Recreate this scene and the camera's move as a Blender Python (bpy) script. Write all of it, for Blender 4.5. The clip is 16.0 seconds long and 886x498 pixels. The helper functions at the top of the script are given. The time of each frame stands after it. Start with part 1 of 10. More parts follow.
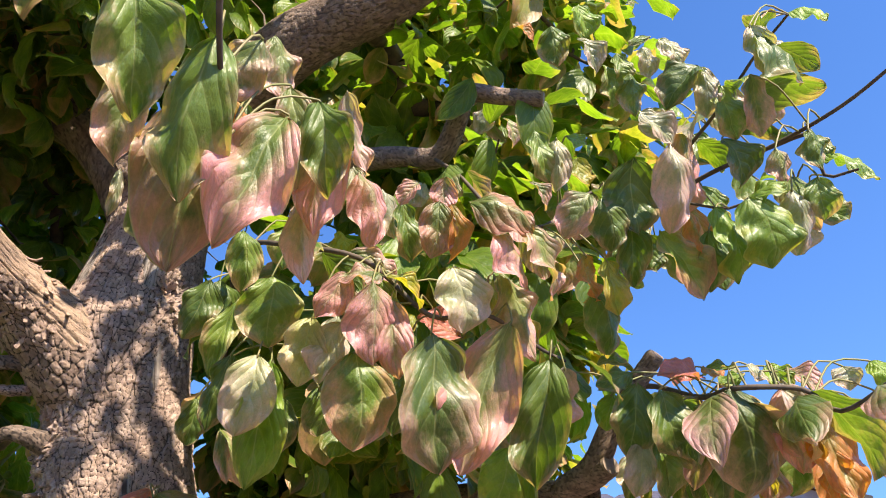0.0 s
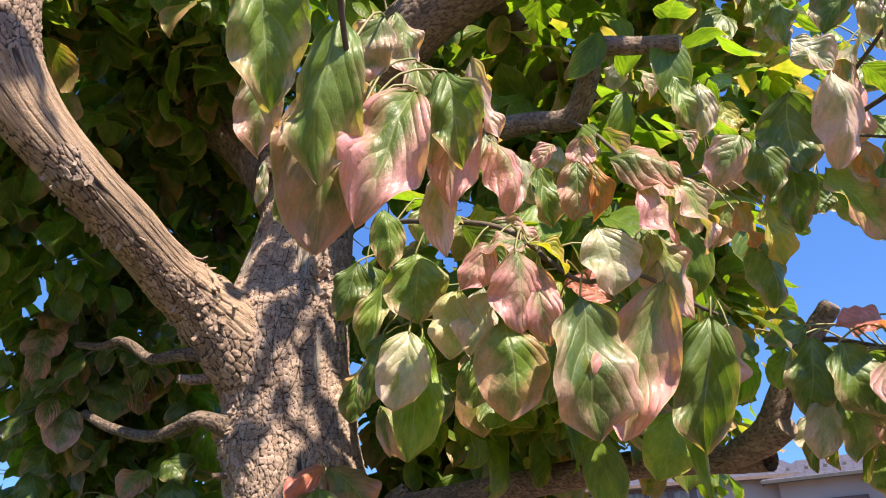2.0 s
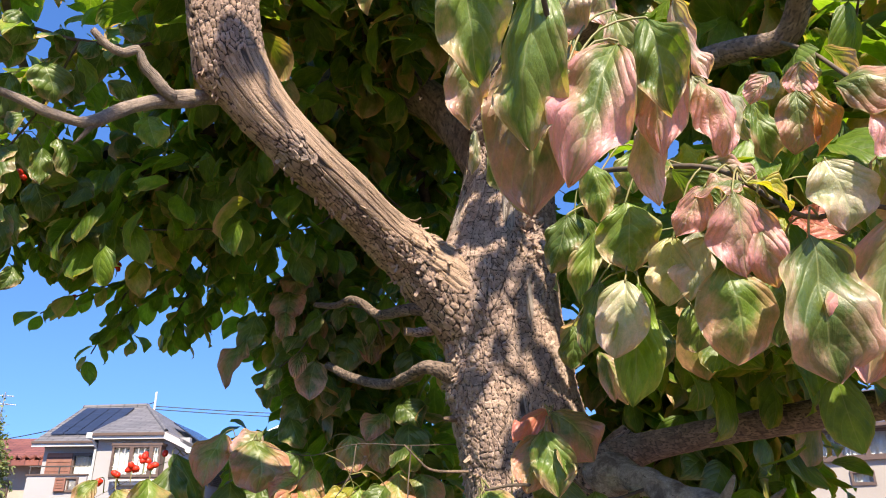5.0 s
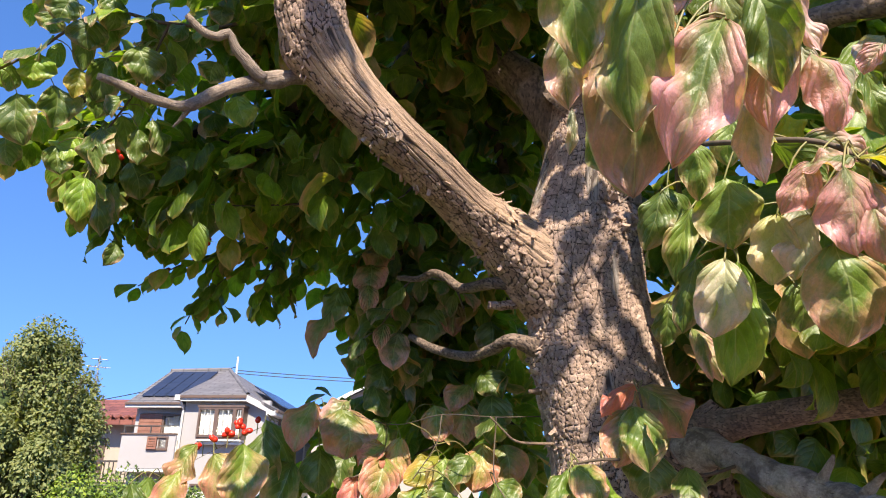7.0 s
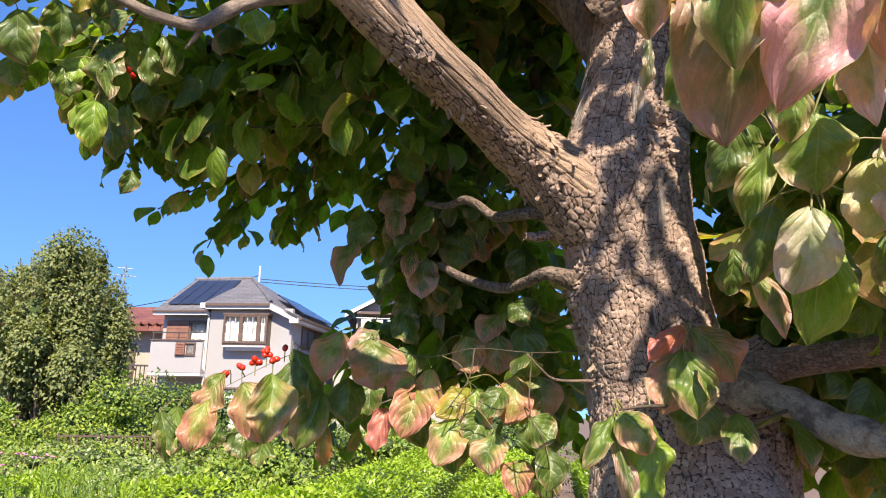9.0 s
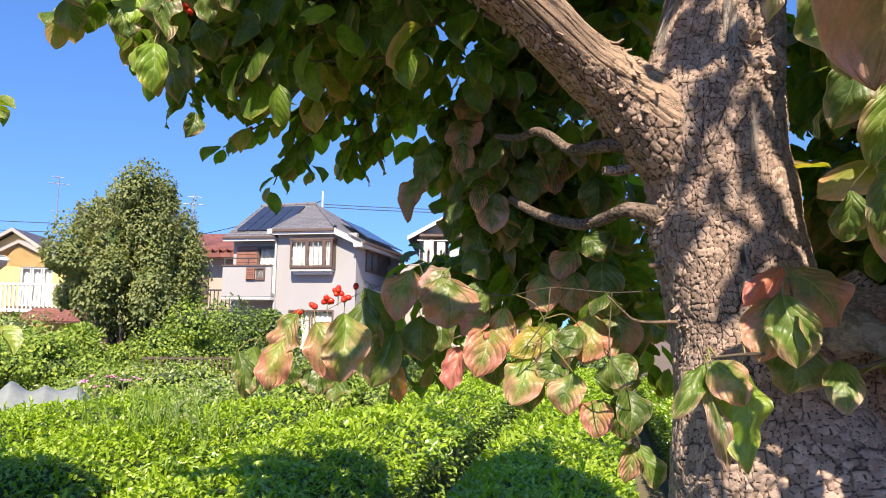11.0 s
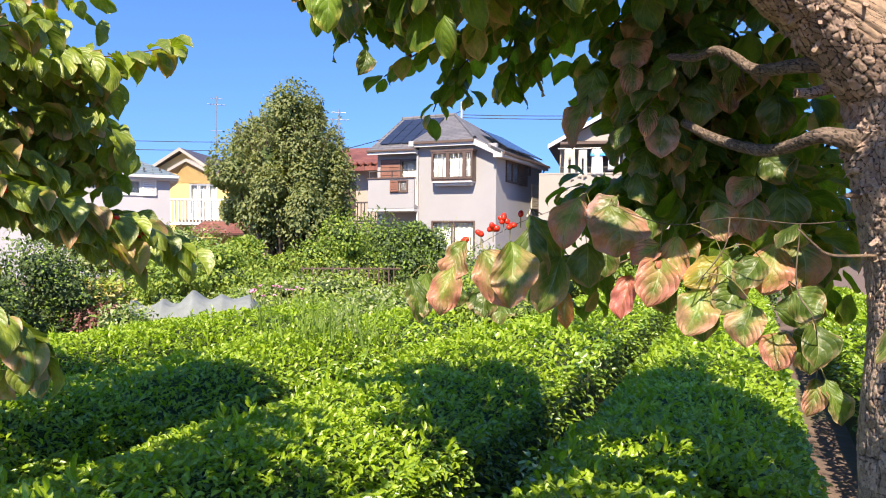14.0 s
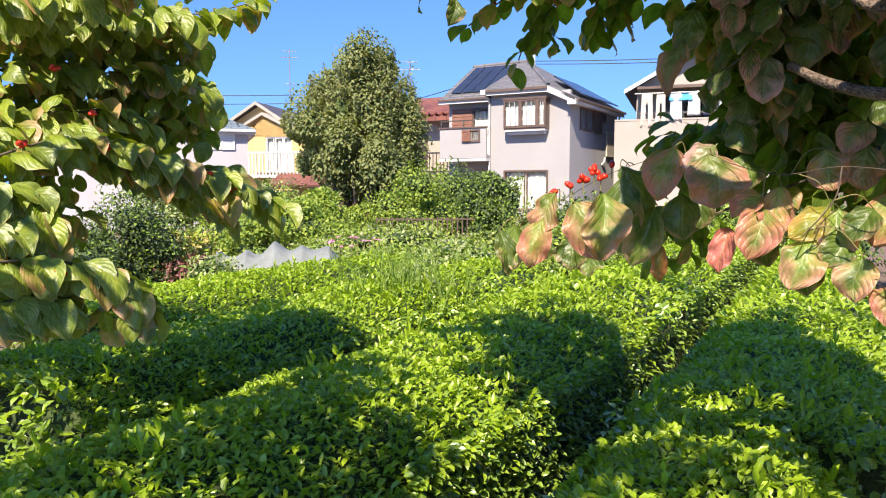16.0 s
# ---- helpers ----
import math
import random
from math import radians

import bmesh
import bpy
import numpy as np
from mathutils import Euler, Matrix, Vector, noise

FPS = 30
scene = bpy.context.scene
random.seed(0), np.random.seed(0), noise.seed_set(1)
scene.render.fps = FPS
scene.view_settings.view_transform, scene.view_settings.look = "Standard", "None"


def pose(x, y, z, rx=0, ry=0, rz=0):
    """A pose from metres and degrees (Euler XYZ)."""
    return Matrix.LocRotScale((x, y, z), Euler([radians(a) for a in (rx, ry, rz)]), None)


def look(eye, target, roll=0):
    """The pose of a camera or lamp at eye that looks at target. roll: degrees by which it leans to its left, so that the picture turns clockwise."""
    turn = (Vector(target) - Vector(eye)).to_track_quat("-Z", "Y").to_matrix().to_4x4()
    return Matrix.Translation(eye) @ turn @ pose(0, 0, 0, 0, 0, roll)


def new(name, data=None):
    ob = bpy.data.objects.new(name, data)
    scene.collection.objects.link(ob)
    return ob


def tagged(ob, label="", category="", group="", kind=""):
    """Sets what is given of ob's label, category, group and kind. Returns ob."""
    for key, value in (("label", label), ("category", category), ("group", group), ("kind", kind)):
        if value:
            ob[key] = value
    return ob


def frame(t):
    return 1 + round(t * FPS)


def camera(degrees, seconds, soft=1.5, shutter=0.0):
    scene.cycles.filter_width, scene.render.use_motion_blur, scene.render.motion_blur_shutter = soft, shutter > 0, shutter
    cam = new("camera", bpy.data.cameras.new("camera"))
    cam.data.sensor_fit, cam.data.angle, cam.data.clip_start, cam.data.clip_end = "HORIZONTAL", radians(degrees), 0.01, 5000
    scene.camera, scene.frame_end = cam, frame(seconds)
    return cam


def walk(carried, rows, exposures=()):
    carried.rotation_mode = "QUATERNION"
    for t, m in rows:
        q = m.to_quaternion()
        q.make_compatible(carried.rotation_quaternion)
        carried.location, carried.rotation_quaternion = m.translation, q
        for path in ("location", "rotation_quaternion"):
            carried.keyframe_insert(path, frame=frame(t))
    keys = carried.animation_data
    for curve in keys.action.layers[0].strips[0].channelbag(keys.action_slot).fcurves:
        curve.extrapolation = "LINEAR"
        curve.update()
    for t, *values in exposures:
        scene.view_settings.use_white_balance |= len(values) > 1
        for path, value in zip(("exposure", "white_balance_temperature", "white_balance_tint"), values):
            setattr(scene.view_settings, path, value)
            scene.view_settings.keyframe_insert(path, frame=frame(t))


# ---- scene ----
cam = camera(62.7, 16.0, 1.05)
PATH = [
    (0, (-0.007, 0.015, 1.391), (0.047, 1.781, 2.327), -3.6),
    (0.5, (-0.012, 0.024, 1.39), (-0.043, 1.786, 2.337), -3.6),
    (1, (-0.011, 0.03, 1.393), (-0.139, 1.794, 2.327), -3.5),
    (1.5, (-0.01, 0.033, 1.392), (-0.237, 1.795, 2.31), -3.2),
    (2, (-0.009, 0.03, 1.39), (-0.343, 1.786, 2.286), -2.9),
    (2.5, (-0.002, 0.031, 1.389), (-0.457, 1.772, 2.261), -2.5),
    (3, (-0.002, 0.036, 1.388), (-0.569, 1.758, 2.231), -1.9),
    (3.5, (-0.001, 0.036, 1.388), (-0.663, 1.736, 2.206), -1.4),
    (4, (-0.004, 0.021, 1.388), (-0.738, 1.7, 2.189), -0.9),
    (4.2, (-0.006, 0.015, 1.392), (-0.767, 1.686, 2.184), -0.8),
    (6.3, (-0.028, -0.026, 1.39), (-1.017, 1.552, 2.119), 0.6),
    (6.5, (-0.03, -0.028, 1.396), (-1.033, 1.546, 2.111), 0.8),
    (7, (-0.031, -0.026, 1.401), (-1.075, 1.537, 2.085), 1.2),
    (7.5, (-0.049, -0.019, 1.414), (-1.127, 1.542, 2.048), 1.7),
    (8, (-0.067, -0.009, 1.424), (-1.166, 1.56, 1.999), 1.9),
    (8.5, (-0.082, 0.004, 1.443), (-1.195, 1.586, 1.95), 1.8),
    (8.7, (-0.086, 0.007, 1.451), (-1.201, 1.597, 1.932), 1.7),
    (10.8, (-0.128, 0.034, 1.502), (-1.373, 1.58, 1.743), 1.0),
    (11, (-0.135, 0.033, 1.504), (-1.407, 1.56, 1.729), 0.9),
    (11.5, (-0.137, 0.026, 1.511), (-1.472, 1.504, 1.696), 0.8),
    (12, (-0.139, 0.018, 1.521), (-1.526, 1.452, 1.661), 0.6),
    (12.5, (-0.145, 0.008, 1.528), (-1.58, 1.399, 1.618), 0.4),
    (13, (-0.154, 0.001, 1.535), (-1.632, 1.348, 1.578), 0.5),
    (13.5, (-0.156, -0.014, 1.543), (-1.671, 1.292, 1.547), 0.6),
    (14, (-0.164, -0.026, 1.546), (-1.71, 1.243, 1.517), 0.6),
    (14.5, (-0.175, -0.039, 1.547), (-1.748, 1.195, 1.483), 0.6),
    (15, (-0.188, -0.039, 1.548), (-1.786, 1.16, 1.446), 0.5),
    (15.5, (-0.193, -0.045, 1.548), (-1.819, 1.111, 1.409), 0.3),
    (16, (-0.189, -0.059, 1.552), (-1.846, 1.049, 1.385), -0.0),
]
walk(cam, [(t, look(eye, target, roll)) for t, eye, target, roll in PATH], [(0.0, 1.32, 7300, 12), (4.0, 1.32, 7300, 12), (8.5, 1.24, 7300, 12), (12.0, 1.18, 7300, 12), (16.0, 1.22, 7300, 12)])

# ---- world and sun ----
SUN_YAW, SUN_UP = 42.0, 44.0
world = bpy.data.worlds.new("sky")
scene.world = world
world.use_nodes = True
wn = world.node_tree
sky = wn.nodes.new("ShaderNodeTexSky")
sky.sky_type = "NISHITA"
sky.sun_disc = False
sky.sun_elevation = radians(SUN_UP)
sky.sun_rotation = radians(180 - SUN_YAW)
sky.altitude = 800
sky.air_density, sky.dust_density, sky.ozone_density = 1.0, 0.05, 4.5
wn.nodes["Background"].inputs["Strength"].default_value = 0.152
# the clear sky keeps its blue down to the roofs
way = wn.nodes.new("ShaderNodeTexCoord")
lift = wn.nodes.new("ShaderNodeMapping")
lift.inputs["Location"].default_value, lift.inputs["Scale"].default_value = (0, 0, 0.22), (1, 1, 0.8)
tone = wn.nodes.new("ShaderNodeHueSaturation")
tone.inputs["Hue"].default_value, tone.inputs["Saturation"].default_value, tone.inputs["Value"].default_value = 0.509, 1.2, 1.0
wn.links.new(way.outputs["Generated"], lift.inputs["Vector"])
wn.links.new(lift.outputs[0], sky.inputs["Vector"])
wn.links.new(sky.outputs["Color"], tone.inputs["Color"])
wn.links.new(tone.outputs[0], wn.nodes["Background"].inputs["Color"])
lamp = bpy.data.lights.new("sun", "SUN")
lamp.energy, lamp.angle, lamp.color = 4.7, radians(0.53), (1.0, 0.93, 0.82)
sun = new("sun", lamp)
LIGHT = Vector((-math.sin(radians(SUN_YAW)) * math.cos(radians(SUN_UP)), math.cos(radians(SUN_YAW)) * math.cos(radians(SUN_UP)), -math.sin(radians(SUN_UP))))
sun.matrix_world = Matrix.Translation((2, -4, 8)) @ LIGHT.to_track_quat("-Z", "Y").to_matrix().to_4x4()


# ---- material helpers ----
class Nodes:
    """Short hand for building a node tree."""

    def __init__(self, name):
        self.mat = bpy.data.materials.new(name)
        self.mat.use_nodes = True
        self.t = self.mat.node_tree
        self.bsdf = self.t.nodes["Principled BSDF"]
        self.out = self.t.nodes["Material Output"]

    def n(self, kind, **values):
        node = self.t.nodes.new("ShaderNode" + kind)
        for key, value in values.items():
            node.inputs[key.replace("_", " ")].default_value = value
        return node

    def link(self, a, b):
        self.t.links.new(a, b)

    def coord(self, which="Object"):
        return self.n("TexCoord").outputs[which]

    def noise(self, vec, scale, detail=4, rough=0.55):
        node = self.n("TexNoise", Scale=scale, Detail=detail, Roughness=rough)
        self.link(vec, node.inputs["Vector"])
        return node.outputs["Fac"]

    def math(self, op, a, b=0.0, clamp=False):
        node = self.n("Math")
        node.operation, node.use_clamp = op, clamp
        for i, v in enumerate((a, b)):
            if isinstance(v, (int, float)):
                node.inputs[i].default_value = v
            else:
                self.link(v, node.inputs[i])
        return node.outputs[0]

    def ramp(self, fac, *stops):
        node = self.n("ValToRGB")
        el = node.color_ramp.elements
        while len(el) < len(stops):
            el.new(0.5)
        for e, (p, c) in zip(el, stops):
            e.position, e.color = p, (*c, 1) if len(c) == 3 else c
        self.link(fac, node.inputs["Fac"])
        return node.outputs["Color"]

    def mix(self, fac, a, b, kind="MIX"):
        node = self.n("MixRGB")
        node.blend_type = kind
        for i, v in enumerate((fac, a, b)):
            if isinstance(v, (int, float)):
                node.inputs[i].default_value = v
            elif isinstance(v, tuple):
                node.inputs[i].default_value = (*v, 1)
            else:
                self.link(v, node.inputs[i])
        return node.outputs[0]

    def bump(self, height, strength, distance, chain=None):
        node = self.n("Bump", Strength=strength, Distance=distance)
        self.link(height, node.inputs["Height"])
        if chain:
            self.link(chain, node.inputs["Normal"])
        return node.outputs[0]

    def finish(self, color=None, rough=0.7, normal=None, **values):
        b = self.bsdf
        if color is not None:
            if isinstance(color, tuple):
                b.inputs["Base Color"].default_value = (*color, 1)
            else:
                self.link(color, b.inputs["Base Color"])
        if isinstance(rough, (int, float)):
            b.inputs["Roughness"].default_value = rough
        else:
            self.link(rough, b.inputs["Roughness"])
        if normal:
            self.link(normal, b.inputs["Normal"])
        for key, value in values.items():
            b.inputs[key.replace("_", " ")].default_value = value
        return self.mat


def leaf_material(name, deep, light, blush=(0.4, 0.15, 0.1), blush_amount=0.0, gloss=0.38, glow=0.38, veins=1.0, vary=0.35, spots=0.3, wax=0.22):
    """A leaf with arched side veins, blushing from the margin, brown specks and light shining through."""
    m = Nodes(name)
    uv = m.n("UVMap").outputs[0]
    sep = m.n("SeparateXYZ")
    m.link(uv, sep.inputs[0])
    across = m.math("ABSOLUTE", m.math("SUBTRACT", m.math("MULTIPLY", sep.outputs[0], 2.0), 1.0))
    along = sep.outputs[1]
    rnd = m.math("FRACT", m.math("ADD", m.n("ObjectInfo").outputs["Random"], m.n("NewGeometry").outputs["Random Per Island"]))
    shifted = m.n("VectorMath")
    shifted.operation = "ADD"
    comb = m.n("CombineXYZ")
    m.link(m.math("MULTIPLY", rnd, 37.0), comb.inputs[0])
    m.link(m.math("MULTIPLY", rnd, 91.0), comb.inputs[1])
    m.link(uv, shifted.inputs[0])
    m.link(comb.outputs[0], shifted.inputs[1])
    vec = shifted.outputs[0]
    n1, n2 = m.noise(vec, 2.6, 5), m.noise(vec, 14, 4)
    color = m.mix(m.ramp(n1, (0.35, (0, 0, 0)), (0.65, (1, 1, 1))), deep, light)
    # brightness from leaf to leaf
    color = m.mix(vary, color, m.ramp(rnd, (0.0, (0.35, 0.4, 0.3)), (0.5, (1, 1, 1)), (1.0, (1.6, 1.5, 1.1))), "MULTIPLY")
    if blush_amount:
        edge = m.math("ADD", m.math("MULTIPLY", across, 0.55), m.math("MULTIPLY", along, 0.5))
        edge = m.math("ADD", edge, m.math("MULTIPLY", m.math("SUBTRACT", n1, 0.5), 1.1))
        edge = m.math("ADD", edge, m.math("MULTIPLY", m.math("SUBTRACT", n2, 0.5), 0.4))
        mask = m.ramp(m.math("ADD", edge, blush_amount - 0.5), (0.3, (0, 0, 0)), (0.55, (0.45, 0.45, 0.45)), (0.85, (1, 1, 1)))
        color = m.mix(mask, color, blush)
    # mottling between the veins, and dry brown blotches towards the margin
    color = m.mix(0.55, color, m.ramp(m.noise(vec, 11, 6, 0.7), (0.3, (0.74, 0.78, 0.7)), (0.7, (1.24, 1.18, 1.14))), "MULTIPLY")
    dry = m.math("MULTIPLY", m.ramp(m.noise(vec, 4.5, 5, 0.65), (0.6, (0, 0, 0)), (0.68, (1, 1, 1))), m.ramp(across, (0.35, (0, 0, 0)), (0.9, (1, 1, 1))))
    color = m.mix(m.math("MULTIPLY", dry, 1.5 * spots, True), color, (0.20, 0.115, 0.06))
    color = m.mix(0.5, color, m.ramp(m.noise(vec, 42, 4, 0.7), (0.34, (0.82, 0.79, 0.77)), (0.62, (1.09, 1.09, 1.09))), "MULTIPLY")
    speck = m.ramp(m.noise(vec, 26, 3, 0.7), (0.66, (0, 0, 0)), (0.74, (1, 1, 1)))
    color = m.mix(m.math("MULTIPLY", speck, spots), color, (0.10, 0.06, 0.03))
    # arched veins, the pale midrib and margin
    q = m.math("SUBTRACT", along, m.math("ADD", m.math("MULTIPLY", m.math("POWER", across, 1.5), 0.56), m.math("MULTIPLY", n1, 0.05)))
    saw = m.math("ABSOLUTE", m.math("SUBTRACT", m.math("FRACT", m.math("MULTIPLY", q, 5.0)), 0.5))
    side = m.ramp(saw, (0.0, (1, 1, 1)), (0.04, (0.8, 0.8, 0.8)), (0.10, (0, 0, 0)))
    mid = m.ramp(across, (0.0, (1, 1, 1)), (0.035, (0, 0, 0)))
    rim = m.ramp(across, (0.955, (0, 0, 0)), (0.975, (1, 1, 1)))
    pale = m.mix(0.6, color, (0.42, 0.44, 0.20))
    color = m.mix(m.math("MULTIPLY", side, 0.25 * veins), color, pale)
    color = m.mix(m.math("MULTIPLY", m.math("MAXIMUM", mid, rim), 0.7 * min(veins, 1.2)), color, pale)
    pillow = m.ramp(saw, (0.0, (0, 0, 0)), (0.10, (0.34, 0.34, 0.34)), (0.26, (0.76, 0.76, 0.76)), (0.5, (1, 1, 1)))
    rib = m.ramp(across, (0.0, (0, 0, 0)), (0.09, (1, 1, 1)))
    quilt = m.math("ADD", m.math("MULTIPLY", m.math("MULTIPLY", pillow, rib), 1.0), m.math("MULTIPLY", m.noise(vec, 6, 6, 0.6), 2.4))
    nrm = m.bump(quilt, 0.55 * max(veins, 0.3), 0.0018)
    rough = m.ramp(n2, (0.3, (gloss - 0.08,) * 3), (0.7, (gloss + 0.14,) * 3))
    m.finish(color, rough, nrm)
    m.bsdf.inputs["Specular IOR Level"].default_value = 0.55
    m.bsdf.inputs["Coat Weight"].default_value, m.bsdf.inputs["Coat Roughness"].default_value = wax, 0.3
    back = m.n("BsdfTranslucent")
    m.link(m.mix(1.0, color, (1.38, 1.46, 0.46), "MULTIPLY"), back.inputs["Color"])
    m.link(nrm, back.inputs["Normal"])
    both = m.n("MixShader", Fac=glow)
    m.link(m.bsdf.outputs[0], both.inputs[1])
    m.link(back.outputs[0], both.inputs[2])
    m.link(both.outputs[0], m.out.inputs["Surface"])
    return m.mat


TONES = {
    "green": leaf_material("leaf green", (0.095, 0.172, 0.026), (0.20, 0.285, 0.062), (0.66, 0.38, 0.30), 0.24, spots=0.4),
    "dark": leaf_material("leaf deep green", (0.070, 0.128, 0.022), (0.135, 0.20, 0.042), (0.54, 0.30, 0.24), 0.17),
    "bright": leaf_material("leaf fresh green", (0.143, 0.257, 0.03), (0.247, 0.374, 0.05), (0.56, 0.44, 0.12), 0.14, glow=0.4),
    "pale": leaf_material("leaf pale mottled", (0.27, 0.30, 0.17), (0.46, 0.45, 0.36), (0.66, 0.46, 0.42), 0.42, gloss=0.32, spots=0.45),
    "blush": leaf_material("leaf blushing", (0.125, 0.175, 0.046), (0.24, 0.275, 0.10), (0.71, 0.38, 0.385), 0.50, spots=0.4),
    "rosy": leaf_material("leaf rosy", (0.17, 0.20, 0.07), (0.30, 0.29, 0.15), (0.72, 0.34, 0.355), 0.74, veins=1.4),
    "rosy dark": leaf_material("leaf dull rose", (0.10, 0.155, 0.035), (0.19, 0.22, 0.07), (0.52, 0.25, 0.22), 0.52, veins=1.3),
    "rosy top": leaf_material("leaf green turning pink", (0.15, 0.225, 0.045), (0.27, 0.335, 0.10), (0.75, 0.355, 0.375), 0.58, veins=1.4),
    "pale rose": leaf_material("leaf wrinkled pale pink", (0.32, 0.30, 0.20), (0.50, 0.44, 0.36), (0.73, 0.43, 0.43), 0.62, gloss=0.34, spots=0.5),
    "dark blush": leaf_material("leaf deep green with pink rim", (0.080, 0.138, 0.028), (0.15, 0.205, 0.055), (0.64, 0.36, 0.33), 0.34, veins=1.3),
    "rosy leaf": leaf_material("leaf half pink", (0.145, 0.185, 0.055), (0.26, 0.285, 0.10), (0.70, 0.315, 0.31), 0.58, spots=0.5, veins=1.2),
    "green blush": leaf_material("leaf light green with pink rim", (0.135, 0.225, 0.032), (0.26, 0.345, 0.075), (0.70, 0.34, 0.26), 0.44, veins=1.3),
    "yellow pale": leaf_material("leaf pale yellow-green", (0.30, 0.33, 0.09), (0.49, 0.48, 0.22), (0.66, 0.46, 0.36), 0.34, glow=0.4),
    "crimson": leaf_material("leaf crimson", (0.38, 0.13, 0.09), (0.48, 0.18, 0.13), (0.58, 0.19, 0.17), 0.7),
    "yellow": leaf_material("leaf yellowing", (0.23, 0.27, 0.035), (0.42, 0.38, 0.055), (0.60, 0.38, 0.12), 0.34, glow=0.45),
    "autumn": leaf_material("leaf autumn red", (0.19, 0.25, 0.045), (0.34, 0.35, 0.09), (0.60, 0.24, 0.185), 0.60, glow=0.36, spots=0.6, veins=1.7),
    "ripe": leaf_material("leaf turning red", (0.11, 0.165, 0.03), (0.21, 0.25, 0.06), (0.55, 0.25, 0.19), 0.54, glow=0.36, spots=0.6, veins=1.6),
    "orange": leaf_material("leaf orange", (0.26, 0.24, 0.05), (0.42, 0.29, 0.06), (0.62, 0.24, 0.09), 0.66, glow=0.45),
}
crown_leaf = leaf_material("leaf crown", (0.10, 0.185, 0.022), (0.19, 0.30, 0.038), (0.46, 0.32, 0.12), 0.1, veins=0.8, vary=0.5, glow=0.58)
crown_warm = leaf_material("leaf crown warm", (0.20, 0.23, 0.045), (0.34, 0.33, 0.08), (0.60, 0.34, 0.2), 0.42, veins=0.6, vary=0.5, glow=0.5)
neighbour_leaf = leaf_material("leaf neighbour tree", (0.15, 0.225, 0.026), (0.285, 0.36, 0.055), (0.52, 0.44, 0.20), 0.06, veins=1.0, vary=0.5, gloss=0.36)
tea_leaf = leaf_material("leaf tea", (0.235, 0.36, 0.02), (0.365, 0.50, 0.035), veins=0.3, vary=0.22, gloss=0.32, glow=0.40, spots=0.05, wax=0.45)
tea_old = leaf_material("leaf tea old", (0.13, 0.235, 0.03), (0.24, 0.365, 0.05), veins=0.3, vary=0.4, gloss=0.24, wax=0.75, glow=0.28, spots=0.15)
far_leaf = leaf_material("leaf far tree", (0.155, 0.19, 0.068), (0.23, 0.265, 0.105), veins=0.0, vary=0.2, gloss=0.62, glow=0.3, spots=0.0, wax=0.0)
far_warm = leaf_material("leaf far tree warm", (0.175, 0.20, 0.06), (0.26, 0.265, 0.095), veins=0.0, vary=0.2, gloss=0.55, glow=0.3, spots=0.0, wax=0.0)
bush_leaf = leaf_material("leaf bush", (0.12, 0.205, 0.03), (0.215, 0.315, 0.052), veins=0.0, vary=0.35, gloss=0.6, glow=0.28, spots=0.0, wax=0.0)
lime_leaf = leaf_material("leaf lime bush", (0.20, 0.285, 0.035), (0.33, 0.41, 0.065), veins=0.0, vary=0.35, gloss=0.6, glow=0.32, spots=0.0, wax=0.0)
grey_leaf = leaf_material("leaf grey green", (0.234, 0.292, 0.14), (0.39, 0.433, 0.24), veins=0.0, vary=0.5, gloss=0.6, glow=0.25, spots=0.0, wax=0.0)
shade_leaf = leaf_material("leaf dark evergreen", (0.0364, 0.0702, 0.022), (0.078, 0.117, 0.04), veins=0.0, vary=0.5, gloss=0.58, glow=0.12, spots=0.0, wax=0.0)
straw_leaf = leaf_material("leaf straw", (0.468, 0.386, 0.13), (0.676, 0.562, 0.24), veins=0.0, vary=0.4, gloss=0.6, glow=0.25, spots=0.0, wax=0.0)
plum_leaf = leaf_material("leaf plum", (0.13, 0.0468, 0.05), (0.234, 0.0936, 0.08), veins=0.0, vary=0.4, gloss=0.5, glow=0.15, spots=0.0, wax=0.0)


